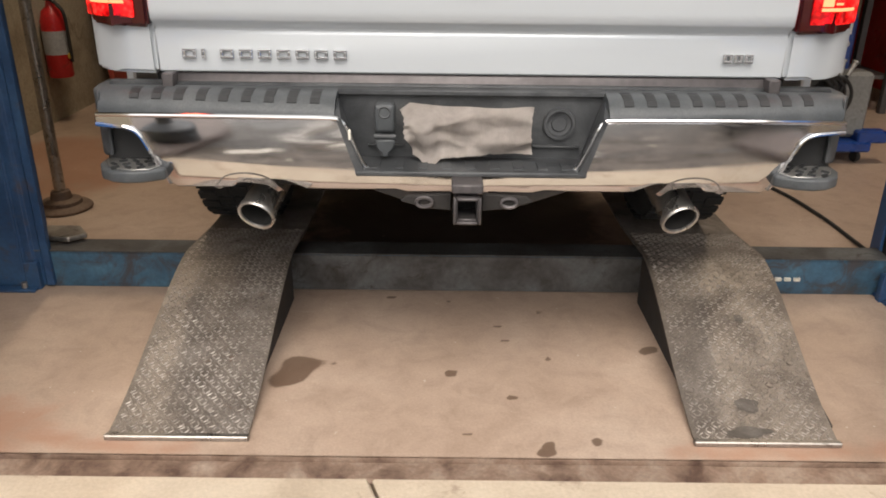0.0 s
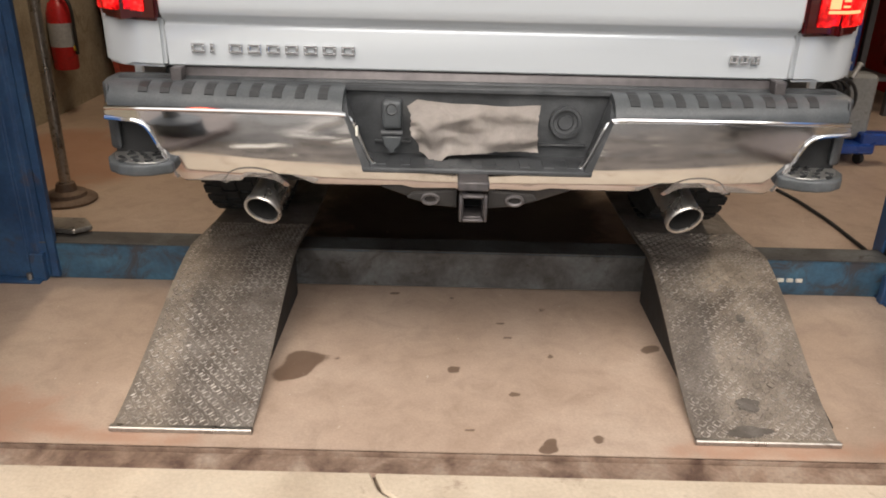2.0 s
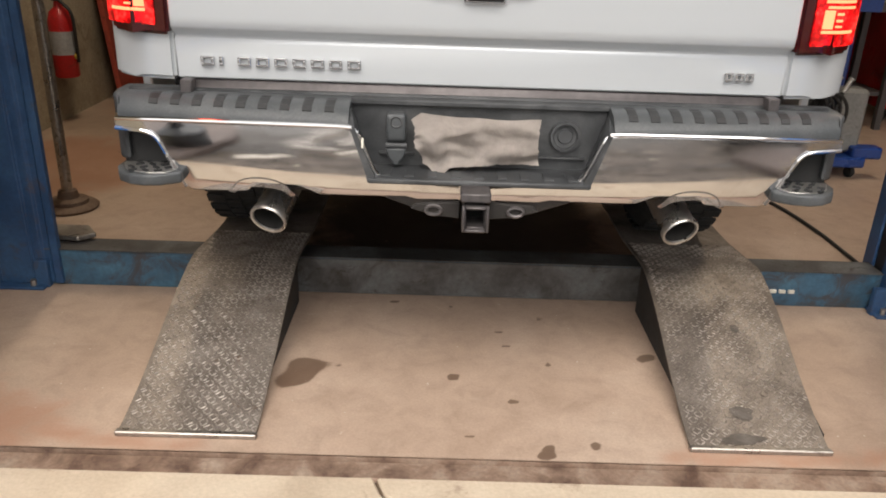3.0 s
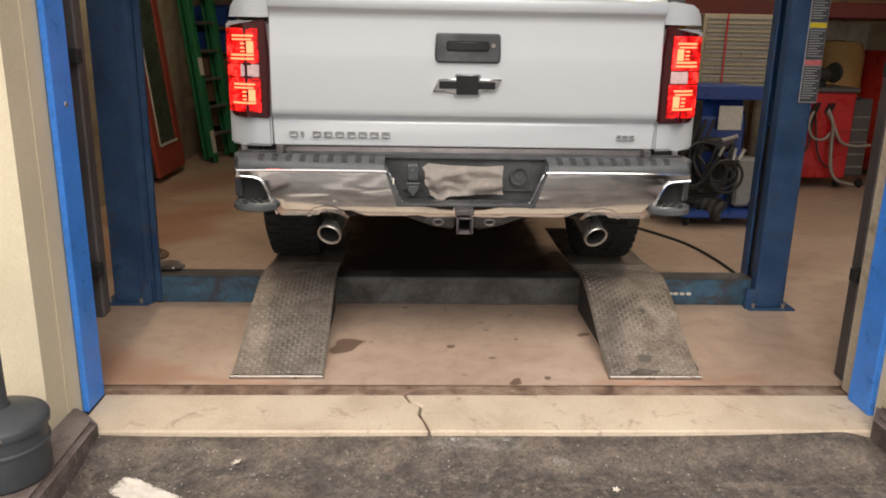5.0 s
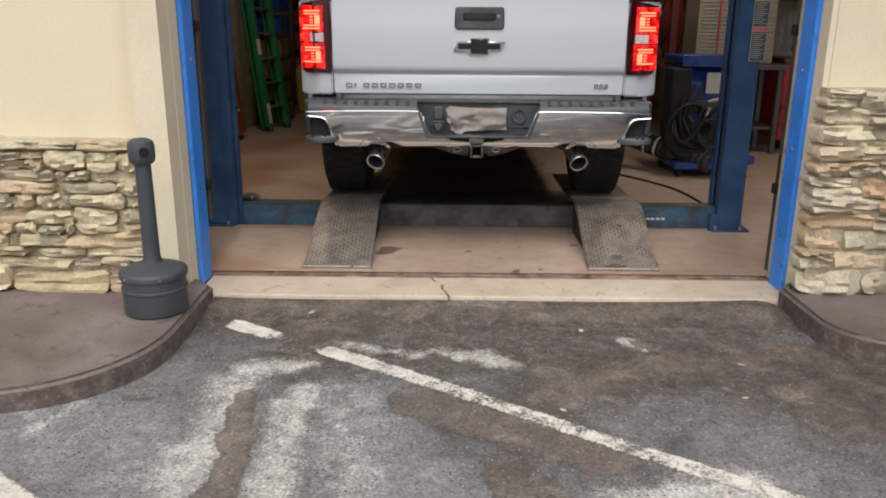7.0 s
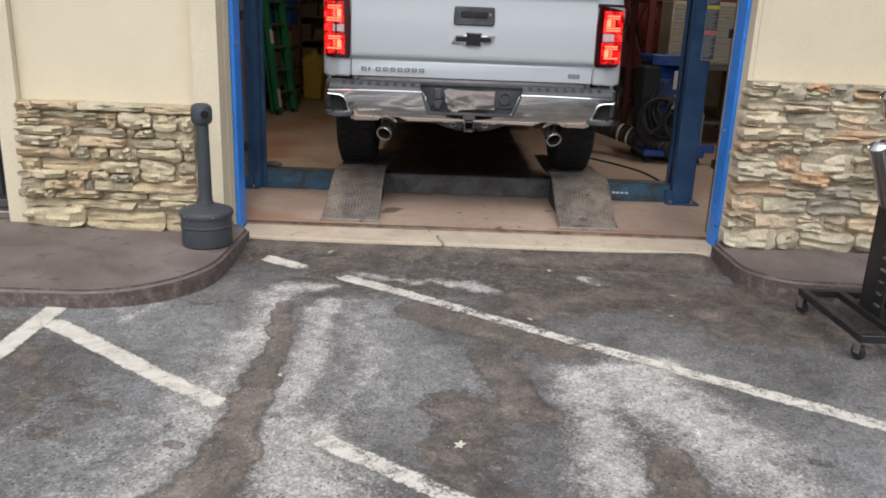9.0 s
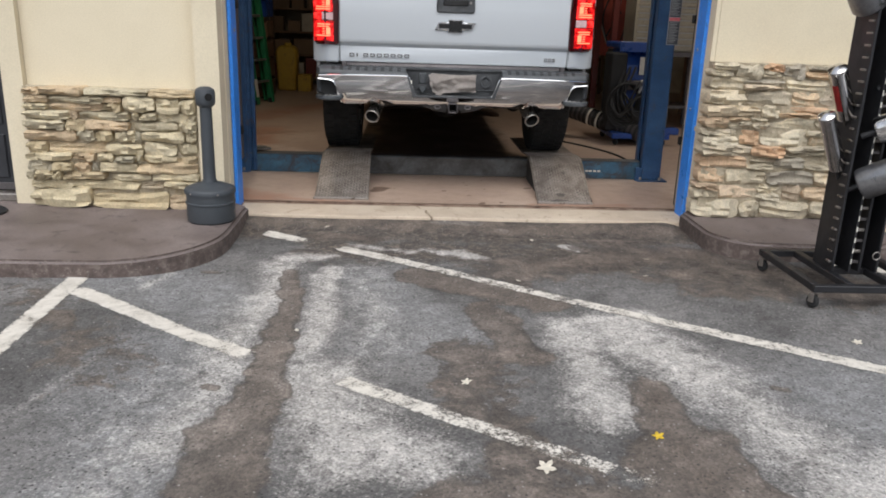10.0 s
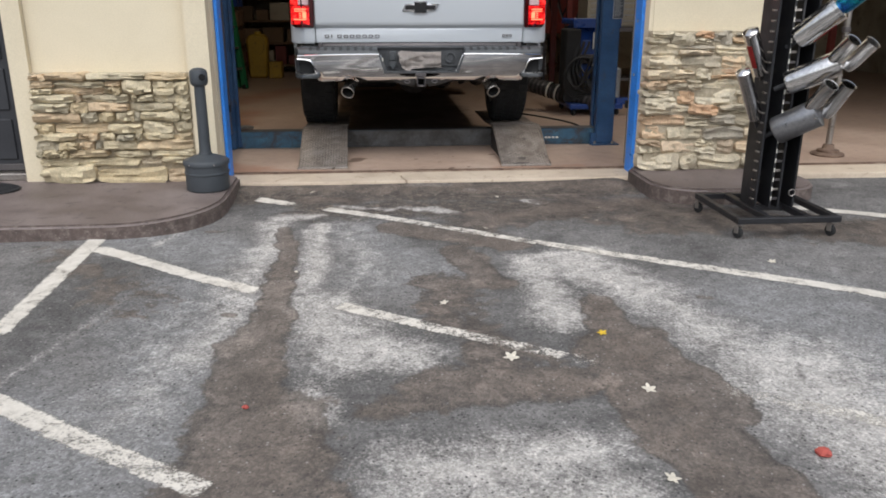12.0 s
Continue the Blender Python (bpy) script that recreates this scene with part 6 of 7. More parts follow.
# ---- inside things ----
def extinguisher(y, z):
    x = -2.27
    e = thing("fire_extinguisher", "red fire extinguisher hung on the beige wall", "fire extinguisher", (x, y, z))
    part("cylinder", lathe([(0, 0), (0.07, 0.0), (0.078, 0.012), (0.078, 0.36), (0.06, 0.42), (0.03, 0.45), (0.022, 0.49), (0, 0.49)], 32, pose(x, y, z)), "red_paint", e, smooth=True)
    part("label", lathe([(0.0785, 0.15), (0.0795, 0.15), (0.0795, 0.30), (0.0785, 0.30)], 32, pose(x, y, z)), "sticker_line", e, "pale instruction label", True)
    part("valve", box(x - 0.02, x + 0.02, y - 0.05, y + 0.05, z + 0.49, z + 0.53, 0.006), "dark_steel", e)
    part("hose", hose([(x + 0.02, y - 0.03, z + 0.50), (x + 0.10, y - 0.05, z + 0.42), (x + 0.10, y - 0.03, z + 0.25), (x + 0.085, y, z + 0.10)], 0.011), "hose", e, smooth=True)
    part("gauge", lathe([(0, 0.006), (0.018, 0.006), (0.02, 0)], 16, pose(x + 0.08, y - 0.02, z + 0.14, 0, 90, 0)), "yellow", e)


extinguisher(5.45, 0.31)


def red_cabinet_door():
    c = thing("framed_glass_door", "red framed door with a dusty green pane leaning on the wall", "door", (-2.30, 6.6, 0))
    m = pose(-2.20, 6.10, 0.06, 0, -6, 0)
    fr = part("leaf", box(-0.02, 0.02, 0, 0.80, 0, 0.26, 0.004, m=m), "red_frame", c)
    part("stile", box(-0.02, 0.02, 0, 0.12, 0.26, 1.9, 0.004, m=m), "red_frame", c)
    part("stile", box(-0.02, 0.02, 0.66, 0.80, 0.26, 1.9, 0.004, m=m), "red_frame", c)
    part("top_rail", box(-0.02, 0.02, 0.12, 0.66, 1.75, 1.9, 0.004, m=m), "red_frame", c)
    part("pane", box(-0.006, 0.006, 0.12, 0.66, 0.26, 1.75, m=m), "green_glass", c, "dusty green glass")
    part("bead", box(0.02, 0.028, 0.12, 0.145, 0.26, 1.75, 0.002, m=m), "paper", c)
    part("bead", box(0.02, 0.028, 0.12, 0.66, 0.26, 0.285, 0.002, m=m), "paper", c)


red_cabinet_door()


def step_ladder():
    L = thing("step_ladder", "green fibreglass step ladder folded against the wall", "ladder", (-2.0, 7.4, 0))
    tilt = pose(-2.03, 7.35, 0, 0, -7, -18)
    for y in (0, 0.42):
        part("rail", box(-0.035, 0.035, y, y + 0.085, 0.0, 2.3, 0.006, m=tilt), "green_ladder", L)
        part("rear_rail", box(-0.10, -0.075, y + 0.01, y + 0.08, 0.03, 2.25, 0.004, m=tilt), "green_ladder", L)
        part("foot", box(-0.025, 0.03, y - 0.005, y + 0.07, -0.005, 0.06, 0.004, m=tilt), "rubber", L)
    for k in range(7):
        part("tread", box(-0.05, 0.035, 0.06, 0.425, 0.28 + k * 0.29, 0.31 + k * 0.29, 0.004, m=tilt), "aluminium", L)
    part("sticker", box(0.035, 0.038, 0.004, 0.075, 0.92, 1.10, m=tilt), "paper", L)
    part("sticker", box(0.035, 0.038, 0.004, 0.075, 0.10, 0.34, m=tilt), "paper", L)


step_ladder()
for k, (y0, h) in enumerate(((8.15, 1.35), (8.45, 1.38))):
    b = thing("hose_reel_bin", "dark blue stacked plastic parts bin by the wall", "bin", (-2.1, y0, 0), group="parts bins by the wall")
    for j in range(6):
        part("bin_shell", prism([(y0, 0.02 + j * 0.28), (y0 + 0.26, 0.02 + j * 0.28), (y0 + 0.26, 0.26 + j * 0.28), (y0 - 0.03, 0.22 + j * 0.28)], "x", -2.34, -1.98, 0.01), "machine_blue" if j > 3 else "wood", b)

jug = thing("waste_bin", "yellow plastic bin standing on the floor", "bin", (-1.9, 9.55, 0))
part("body", prism([(-2.06, 0.0), (-1.76, 0.0), (-1.74, 0.62), (-1.80, 0.70), (-2.02, 0.70), (-2.08, 0.62)], "y", 9.40, 9.70, 0.03), "yellow", jug, smooth=True)
part("neck", lathe([(0.06, 0.69), (0.055, 0.74), (0, 0.745)], 20, pose(-1.9, 9.55, 0)), "yellow", jug, smooth=True)
box2 = part("storage_box", box(-1.73, -1.52, 9.35, 9.6, 0, 0.26, 0.01), "yellow")
tagged(box2, "small yellow box on the floor", "box")


def shelf_unit(x0, x1, y0, y1, h, n, label, mat="wood", seed=1, group=""):
    s = thing("shelf_unit", label, "shelf", ((x0 + x1) / 2, (y0 + y1) / 2, 0), group=group)
    for x in (x0, x1 - 0.05):
        for y in (y0, y1 - 0.05):
            part("upright", box(x, x + 0.05, y, y + 0.05, 0, h, 0.003), mat, s)
    for k in range(n):
        part("shelf_board", box(x0, x1, y0, y1, 0.12 + k * (h - 0.15) / (n - 1), 0.15 + k * (h - 0.15) / (n - 1), 0.003), mat, s)
    rnd = random.Random(seed)
    for k in range(n - 1):
        x = x0 + 0.06
        z = 0.15 + k * (h - 0.15) / (n - 1)
        while x < x1 - 0.2:
            w, hh, d = rnd.uniform(0.14, 0.34), rnd.uniform(0.12, (h - 0.15) / (n - 1) - 0.06), rnd.uniform(0.22, y1 - y0 - 0.08)
            if x + w > x1 - 0.06:
                break
            b = part("carton", box(x, x + w, y0 + 0.03, y0 + 0.03 + d, z + 0.001, z + hh, 0.005), rnd.choice(("cardboard", "cardboard", "cardboard", "beige_metal", "maroon")))
            tagged(b, "brown carton on a shelf", "box", group="cartons on the shelves")
            x += w + rnd.uniform(0.01, 0.08)


shelf_unit(-2.3, 0.6, 10.3, 10.95, 2.4, 7, "brown wooden shelving full of cartons", seed=3)
shelf_unit(0.8, 3.4, 10.3, 10.95, 2.4, 6, "brown wooden shelving half full of cartons", seed=5)


def blue_machine():
    """Fluid service cart on castors with gauges and coiled hoses."""
    x0, x1, y0, y1 = 2.22, 2.72, 4.75, 5.35
    m = thing("service_cart", "blue fluid service machine with coiled black hoses", "service machine", ((x0 + x1) / 2, 5.05, 0))
    body = part("body", prism([(y0 + 0.10, 0.10), (y1, 0.10), (y1, 0.98), (y0 + 0.22, 0.98), (y0 + 0.12, 0.80)], "x", x0 + 0.05, x1 - 0.05, 0.02), "machine_blue", m)
    part("base_tray", box(x0 - 0.05, x1 + 0.06, y0 - 0.10, y1, 0.07, 0.13, 0.01), "machine_blue", m)
    part("top_tray", box(x0 - 0.02, x1 + 0.02, y0 + 0.05, y1 + 0.02, 0.98, 1.04, 0.01), "machine_blue", m)
    part("tray_lip", box(x0 - 0.02, x1 + 0.02, y0 + 0.035, y0 + 0.05, 0.95, 1.05, 0.004), "machine_blue", m)
    part("note", box(x0 + 0.22, x0 + 0.40, y0 + 0.085, y0 + 0.092, 0.72, 0.90, m=None), "paper", body, "pale paper note")
    part("pump", box(x1 - 0.14, x1 + 0.04, y0 - 0.02, y0 + 0.14, 0.14, 0.52, 0.02), "grey_box", m, "grey pump housing")
    part("outrigger", box(x1 - 0.02, x1 + 0.16, y0 - 0.08, y0 + 0.02, 0.12, 0.19, 0.01), "machine_blue", m)
    for x in (x0, x1):
        for y in (y0 - 0.05, y1 - 0.08):
            part("castor", lathe([(0, -0.015), (0.03, -0.015), (0.036, 0), (0.03, 0.015), (0, 0.015)], 20, pose(x, y, 0.036, 0, 90, 20)), "rubber", m, smooth=True)
    rnd = random.Random(7)
    for k in range(7):
        r = 0.13 + 0.012 * k
        cx_, cz = x0 + 0.08 + 0.01 * rnd.random(), 0.48 - 0.012 * k
        pts = [(cx_ + r * math.cos(t), y0 + 0.03 - 0.010 * k + 0.02 * math.sin(2 * t), cz + 1.15 * r * math.sin(t)) for t in spans(0.2 * k, 0.2 * k + 2 * math.pi, 12)]
        part("hose_coil", hose(pts, 0.012, 8, 3), "hose", m, smooth=True)
    # quick couplers with their leads
    for p, q in (((2.41, 0.665), (2.53, 0.69)), ((2.40, 0.545), (2.44, 0.61)), ((2.51, 0.515), (2.53, 0.60)), ((2.55, 0.515), (2.60, 0.59))):
        f = part("coupler", rod((p[0], y0 - 0.10, p[1]), (q[0], y0 - 0.07, q[1]), 0.014), "aluminium", m, smooth=True)
        part("collar", rod((q[0], y0 - 0.07, q[1]), (q[0] * 0.9 + p[0] * 0.1, y0 - 0.073, q[1] * 0.9 + p[1] * 0.1), 0.019), "aluminium", f, smooth=True)
    for k, (a, b) in enumerate((((2.41, 0.665), (2.36, 0.60)), ((2.40, 0.545), (2.33, 0.44)), ((2.51, 0.515), (2.44, 0.36)), ((2.55, 0.515), (2.50, 0.38)))):
        pts = [(a[0], y0 - 0.10, a[1]), (b[0], y0 - 0.13, b[1]), (b[0] - 0.03, y0 - 0.12, b[1] - 0.10 + 0.03 * k), (b[0] - 0.12, y0 - 0.10, 0.30 + 0.02 * k), (b[0] - 0.20, y0 - 0.08, 0.40 + 0.03 * k), (2.18 + 0.02 * k, y0 + 0.05, 0.58)]
        part("coupler_lead", hose(pts, 0.011, 8, 6), "hose", m, smooth=True)
    for k in range(4):
        r = 0.07 + 0.018 * k
        part("hose_loop", hose([(2.40 + 0.02 * k + r * math.cos(t), y0 - 0.11 - 0.006 * k, 0.43 - 0.01 * k + r * math.sin(t)) for t in spans(0.5 * k, 0.5 * k + 2 * math.pi, 10)], 0.010, 8, 3), "hose", m, smooth=True)
    part("side_pack", box(x0 - 0.10, x0 + 0.07, y0 + 0.02, y0 + 0.30, 0.14, 0.94, 0.015), "bed_liner", m, "black side housing")
    for k in range(3):
        part("hanging_hose", hose([(x0 + 0.05 + 0.06 * k, y0 + 0.04, 0.80), (x0 - 0.02 + 0.04 * k, y0 - 0.03, 0.5), (x0 + 0.10 + 0.05 * k, y0 - 0.04, 0.26), (x0 + 0.28, y0 - 0.02, 0.40 + 0.05 * k), (x0 + 0.34, y0 + 0.04, 0.62)], 0.013, 8, 6), "hose", m, smooth=True)
    part("valve_block", box(x0 + 0.02, x0 + 0.36, y0 + 0.06, y0 + 0.11, 0.56, 0.66, 0.008), "dark_steel", m)


blue_machine()
duct = thing("exhaust_hose", "ribbed dark exhaust hose lying on the floor", "hose", (2.05, 4.95, 0))
bm = bmesh.new()
for k in range(16):
    t = k / 15
    p = Vector((1.82 + 0.62 * t, 5.25 - 0.55 * t, 0.30 - 0.17 * t))
    q = Vector((0.62, -0.55, -0.17)).normalized()
    rod(p, p + q * 0.026, 0.092, 0.092, 20, bm)
part("corrugation", bm, "hose", duct, smooth=True)
part("inner_tube", rod((1.80, 5.27, 0.305), (2.48, 4.66, 0.12), 0.083), "dark_steel", duct, smooth=True)
part("clamp_band", rod((2.02, 5.07, 0.245), (2.035, 5.057, 0.241), 0.096), "paper", duct, smooth=True)
part("clamp_band", rod((2.10, 5.00, 0.223), (2.115, 4.987, 0.219), 0.096), "paper", duct, smooth=True)
cable = part("floor_cable", hose([(1.55, 4.95, 0.009), (1.80, 4.60, 0.009), (2.02, 4.16, 0.009), (2.09, 3.75, 0.009), (2.10, 3.40, 0.009), (2.08, 3.12, 0.03), (2.05, 2.99, 0.16)], 0.009), "hose", smooth=True)
tagged(cable, "dark cable lying on the floor by the lift", "cable")


def welder():
    """Red plasma cutter cabinet on castors with its leads."""
    x0, x1, y0, y1 = 3.72, 4.32, 6.30, 6.95
    w = thing("welding_cabinet", "red steel welding cabinet on castors with grey leads", "welding machine", (4.1, 6.6, 0))
    part("cabinet", box(x0, x1, y0, y1, 0.10, 0.92, 0.02, seg=2), "red_paint", w)
    part("top", box(x0 - 0.02, x1 + 0.02, y0 - 0.02, y1, 0.92, 0.965, 0.006), "dark_steel", w)
    part("side_panel", box(x1 + 0.002, x1 + 0.20, y0 + 0.05, y1, 0.12, 0.86, 0.01), "dark_steel", w)
    for k in range(5):
        part("drawer_line", box(x1 + 0.01, x1 + 0.19, y0 + 0.042, y0 + 0.05, 0.2 + 0.12 * k, 0.215 + 0.12 * k), "worn_steel", w)
    for x in (x0 + 0.05, x1 - 0.05, x1 + 0.18):
        part("castor", lathe([(0, -0.015), (0.04, -0.015), (0.048, 0), (0.04, 0.015), (0, 0.015)], 20, pose(x, y0 + 0.05, 0.048, 0, 90, 15)), "rubber", w, smooth=True)
    for pts, r in (([(3.92, -0.01, 0.74), (3.87, -0.05, 0.62), (3.92, -0.06, 0.50), (4.03, -0.05, 0.48), (4.10, -0.03, 0.54)], 0.013), ([(4.06, -0.01, 0.76), (4.10, -0.06, 0.62), (4.11, -0.06, 0.44), (4.13, -0.07, 0.22), (4.20, -0.08, 0.10), (4.38, -0.06, 0.05)], 0.016),
                   ([(4.05, -0.01, 0.74), (4.12, -0.05, 0.60), (4.20, -0.06, 0.46), (4.34, -0.05, 0.42), (4.50, -0.04, 0.43)], 0.014), ([(3.92, -0.01, 0.72), (3.90, -0.04, 0.45), (3.84, -0.05, 0.33), (3.74, -0.04, 0.27)], 0.010),
                   ([(3.94, -0.01, 0.72), (3.98, -0.05, 0.40), (4.06, -0.05, 0.25), (4.16, -0.05, 0.20)], 0.009)):
        part("lead", hose([(x, y0 + y, z) for x, y, z in pts], r), "hose_clear" if r > 0.0105 else "hose", w, smooth=True)
    for x in (3.90, 3.94, 4.04, 4.08):
        part("cable_boot", rod((x, y0 + 0.01, 0.72), (x + 0.02, y0 - 0.03, 0.82), 0.018, 0.012), "hose", w, smooth=True)
    return w


welder()
mask_ = thing("grinder", "dark bench tool on the red cabinet", "power tool", (4.02, 6.55, 0.965))
part("motor", lathe([(0, -0.14), (0.06, -0.14), (0.075, -0.10), (0.075, 0.10), (0.06, 0.14), (0, 0.14)], 24, pose(4.02, 6.55, 1.06, 0, 90, 20)), "dark_steel", mask_, smooth=True)
part("foot", box(3.94, 4.10, 6.47, 6.63, 0.966, 1.0, 0.006), "rubber", mask_)
part("guard", lathe([(0, -0.02), (0.09, -0.02), (0.1, 0), (0.09, 0.02), (0, 0.02)], 24, pose(4.20, 6.55, 1.09, 0, 90, 20)), "rubber", mask_, smooth=True)
drum = thing("plastic_drum", "tan plastic drum behind the red cabinet", "drum", (4.75, 7.6, 0))
part("shell", lathe([(0, 0), (0.28, 0), (0.29, 0.03), (0.29, 1.25), (0.24, 1.38), (0, 1.40)], 36, pose(4.75, 7.6, 0)), "tan_drum", drum, smooth=True)
rc = thing("tool_chest", "red drawer chest against the far wall", "tool chest", (5.3, 7.2, 0))
part("case", box(5.0, 5.7, 6.9, 7.5, 0.05, 1.3, 0.015), "red_paint", rc)
for k in range(6):
    part("drawer", box(5.03, 5.67, 6.885, 6.9, 0.12 + k * 0.19, 0.28 + k * 0.19, 0.005), "red_paint", rc)


def parts_cabinet():
    """Wide drawer cabinet with many shallow drawers."""
    x0, x1, y0 = 2.68, 3.46, 6.0
    c = thing("drawer_cabinet", "beige steel cabinet of shallow parts drawers on a bench", "drawer cabinet", (3.05, 6.3, 0.88))
    part("case", box(x0, x1, y0 + 0.02, y0 + 0.5, 0.92, 1.60, 0.008), "beige_metal", c)
    for k in range(9):
        z = 0.945 + k * 0.071
        dr = part("drawer", box(x0 + 0.02, x1 - 0.02, y0, y0 + 0.03, z, z + 0.055, 0.004), "beige_metal", c)
        part("pull", box(x0 + 0.03, x1 - 0.03, y0 - 0.016, y0, z + 0.042, z + 0.055, 0.003), "aluminium", dr)
    part("strap", box(x0 + 0.19, x0 + 0.205, y0 - 0.022, y0 - 0.017, 0.93, 1.6), "red_paint", c, "red cord hanging down")
    b = thing("work_bench", "dark steel bench under the drawer cabinet", "bench", (3.05, 6.3, 0))
    part("bench_top", box(x0 - 0.15, x1 + 0.15, y0 - 0.05, y0 + 0.6, 0.86, 0.919, 0.005), "dark_steel", b)
    for x in (x0 - 0.12, x1 + 0.08):
        for y in (y0, y0 + 0.5):
            part("leg", box(x, x + 0.05, y, y + 0.05, 0, 0.86, 0.003), "dark_steel", b)
    part("lower_shelf", box(x0 - 0.12, x1 + 0.12, y0 + 0.04, y0 + 0.55, 0.25, 0.28), "dark_steel", b)
    g = part("storage_box", box(x0 + 0.05, x0 + 0.45, y0 + 0.1, y0 + 0.5, 0.281, 0.60, 0.01), "cardboard")
    tagged(g, "tan carton under the bench", "box")


parts_cabinet()
gantry = thing("steel_rack", "maroon steel rack with shelves high over the bench", "rack", (4.0, 6.9, 0))
part("beam", box(2.55, 6.4, 6.62, 6.72, 1.60, 1.74, 0.006), "maroon", gantry)
part("beam", box(2.55, 6.4, 7.52, 7.62, 1.60, 1.74, 0.006), "maroon", gantry)
for x in (2.57, 6.3):
    for y in (6.63, 7.53):
        part("post", box(x, x + 0.08, y, y + 0.08, 0, 2.6, 0.006), "maroon", gantry)
part("deck", box(2.6, 6.35, 6.63, 7.6, 1.742, 1.77), "wood", gantry)
for k, (x, w, h, mt) in enumerate(((2.8, 0.3, 0.2, "yellow"), (3.3, 0.35, 0.28, "dark_steel"), (3.8, 0.3, 0.22, "maroon"), (4.3, 0.4, 0.25, "dark_steel"))):
    o = part("tool_case", box(x, x + w, 6.7, 7.0, 1.771, 1.771 + h, 0.012), mt)
    tagged(o, "tool case on the high rack", "tool case", group="tool cases on the rack")
yp = thing("yellow_column", "yellow painted steel column of a far lift", "column", (3.62, 9.2, 0))
part("column", box(3.47, 3.77, 9.1, 9.35, 0, 3.2, 0.01), "yellow", yp)
part("column_foot", box(3.37, 3.87, 9.0, 9.45, 0, 0.02), "dark_steel", yp)
for k in range(6):
    q = thing("pipe_length", "length of bare exhaust tubing leaning on the back shelves", "tube", (2.2 + 0.16 * k, 9.9, 0), group="leaning tubes")
    part("tube", rod((2.2 + 0.16 * k, 9.75, 0), (2.35 + 0.13 * k, 10.28, 2.3), 0.025), "satin_exhaust" if k % 2 else "dark_steel", q, smooth=True)


def tool_board():
    """A rust-brown board on legs with leads and straps hung over it."""
    t = thing("tool_board", "rust-brown board hung with pale and black leads", "tool board", (2.9, 8.3, 0))
    part("board", box(2.60, 3.22, 8.30, 8.34, 0.75, 2.6, 0.006), "red_frame", t)
    for x in (2.62, 3.15):
        part("leg", box(x, x + 0.05, 8.31, 8.36, 0.0, 0.75, 0.003), "dark_steel", t)
    rnd = random.Random(12)
    for k in range(9):
        x = 2.66 + 0.062 * k
        part("hook", rod((x, 8.30, 2.05), (x, 8.24, 2.07), 0.006, seg=8), "worn_steel", t)
        low = rnd.uniform(0.85, 1.35)
        part("lead", hose([(x, 8.25, 2.06), (x + rnd.uniform(-0.05, 0.05), 8.23, 1.7), (x + rnd.uniform(-0.10, 0.10), 8.22, 0.5 * (1.7 + low)), (x + rnd.uniform(-0.08, 0.08), 8.23, low)], 0.012, 8, 5), ("hose_clear", "hose", "hose")[k % 3], t, smooth=True)
    for k in range(3):
        x = 3.86 + 0.07 * k
        q = thing("hanging_strap", "black strap hung from the rack", "strap", (x, 8.0, 1.0), group="black hanging straps")
        part("strap", box(x, x + 0.045, 7.62, 7.632, 0.95 + 0.1 * k, 1.62, 0.002), "hose", q)


tool_board()


def sheet_screen():
    """An upright sheet of pale corrugated plastic behind the rack."""
    t = thing("corrugated_sheet", "pale corrugated sheet standing behind the rack", "sheet", (4.55, 7.7, 0))
    wave = [(3.95 + 0.02 * k, 7.70 + 0.018 * math.sin(k * 1.05)) for k in range(61)]
    part("sheet", prism(wave + [(x, y + 0.006) for x, y in wave[::-1]], "z", 0.0, 1.58), "pale_sheet", t)
    part("edge_batten", box(3.915, 3.945, 7.68, 7.73, 0.0, 1.58, 0.004), "wood", t)


sheet_screen()
# unseen ceiling fixtures, added to fill the bay with warm light
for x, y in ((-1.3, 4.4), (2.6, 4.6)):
    f = thing("added_ceiling_light", "unseen fluorescent light added under the ceiling to fill the bay", "ceiling light", (x, y, 3.5), group="shop lights")
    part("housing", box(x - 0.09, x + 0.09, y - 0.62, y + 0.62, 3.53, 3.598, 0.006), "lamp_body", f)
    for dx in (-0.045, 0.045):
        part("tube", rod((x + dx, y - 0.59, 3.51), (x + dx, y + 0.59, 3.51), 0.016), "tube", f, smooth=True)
    # Area lamp that carries the added fill
    la = bpy.data.lights.new("bay_fill_light", "AREA")
    la.shape, la.size, la.size_y, la.energy, la.color = "RECTANGLE", 0.18, 1.2, SHOP_FILL * 10, (1.0, 0.86, 0.68)
    lo = new("bay_fill_light", la)
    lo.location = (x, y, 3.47)


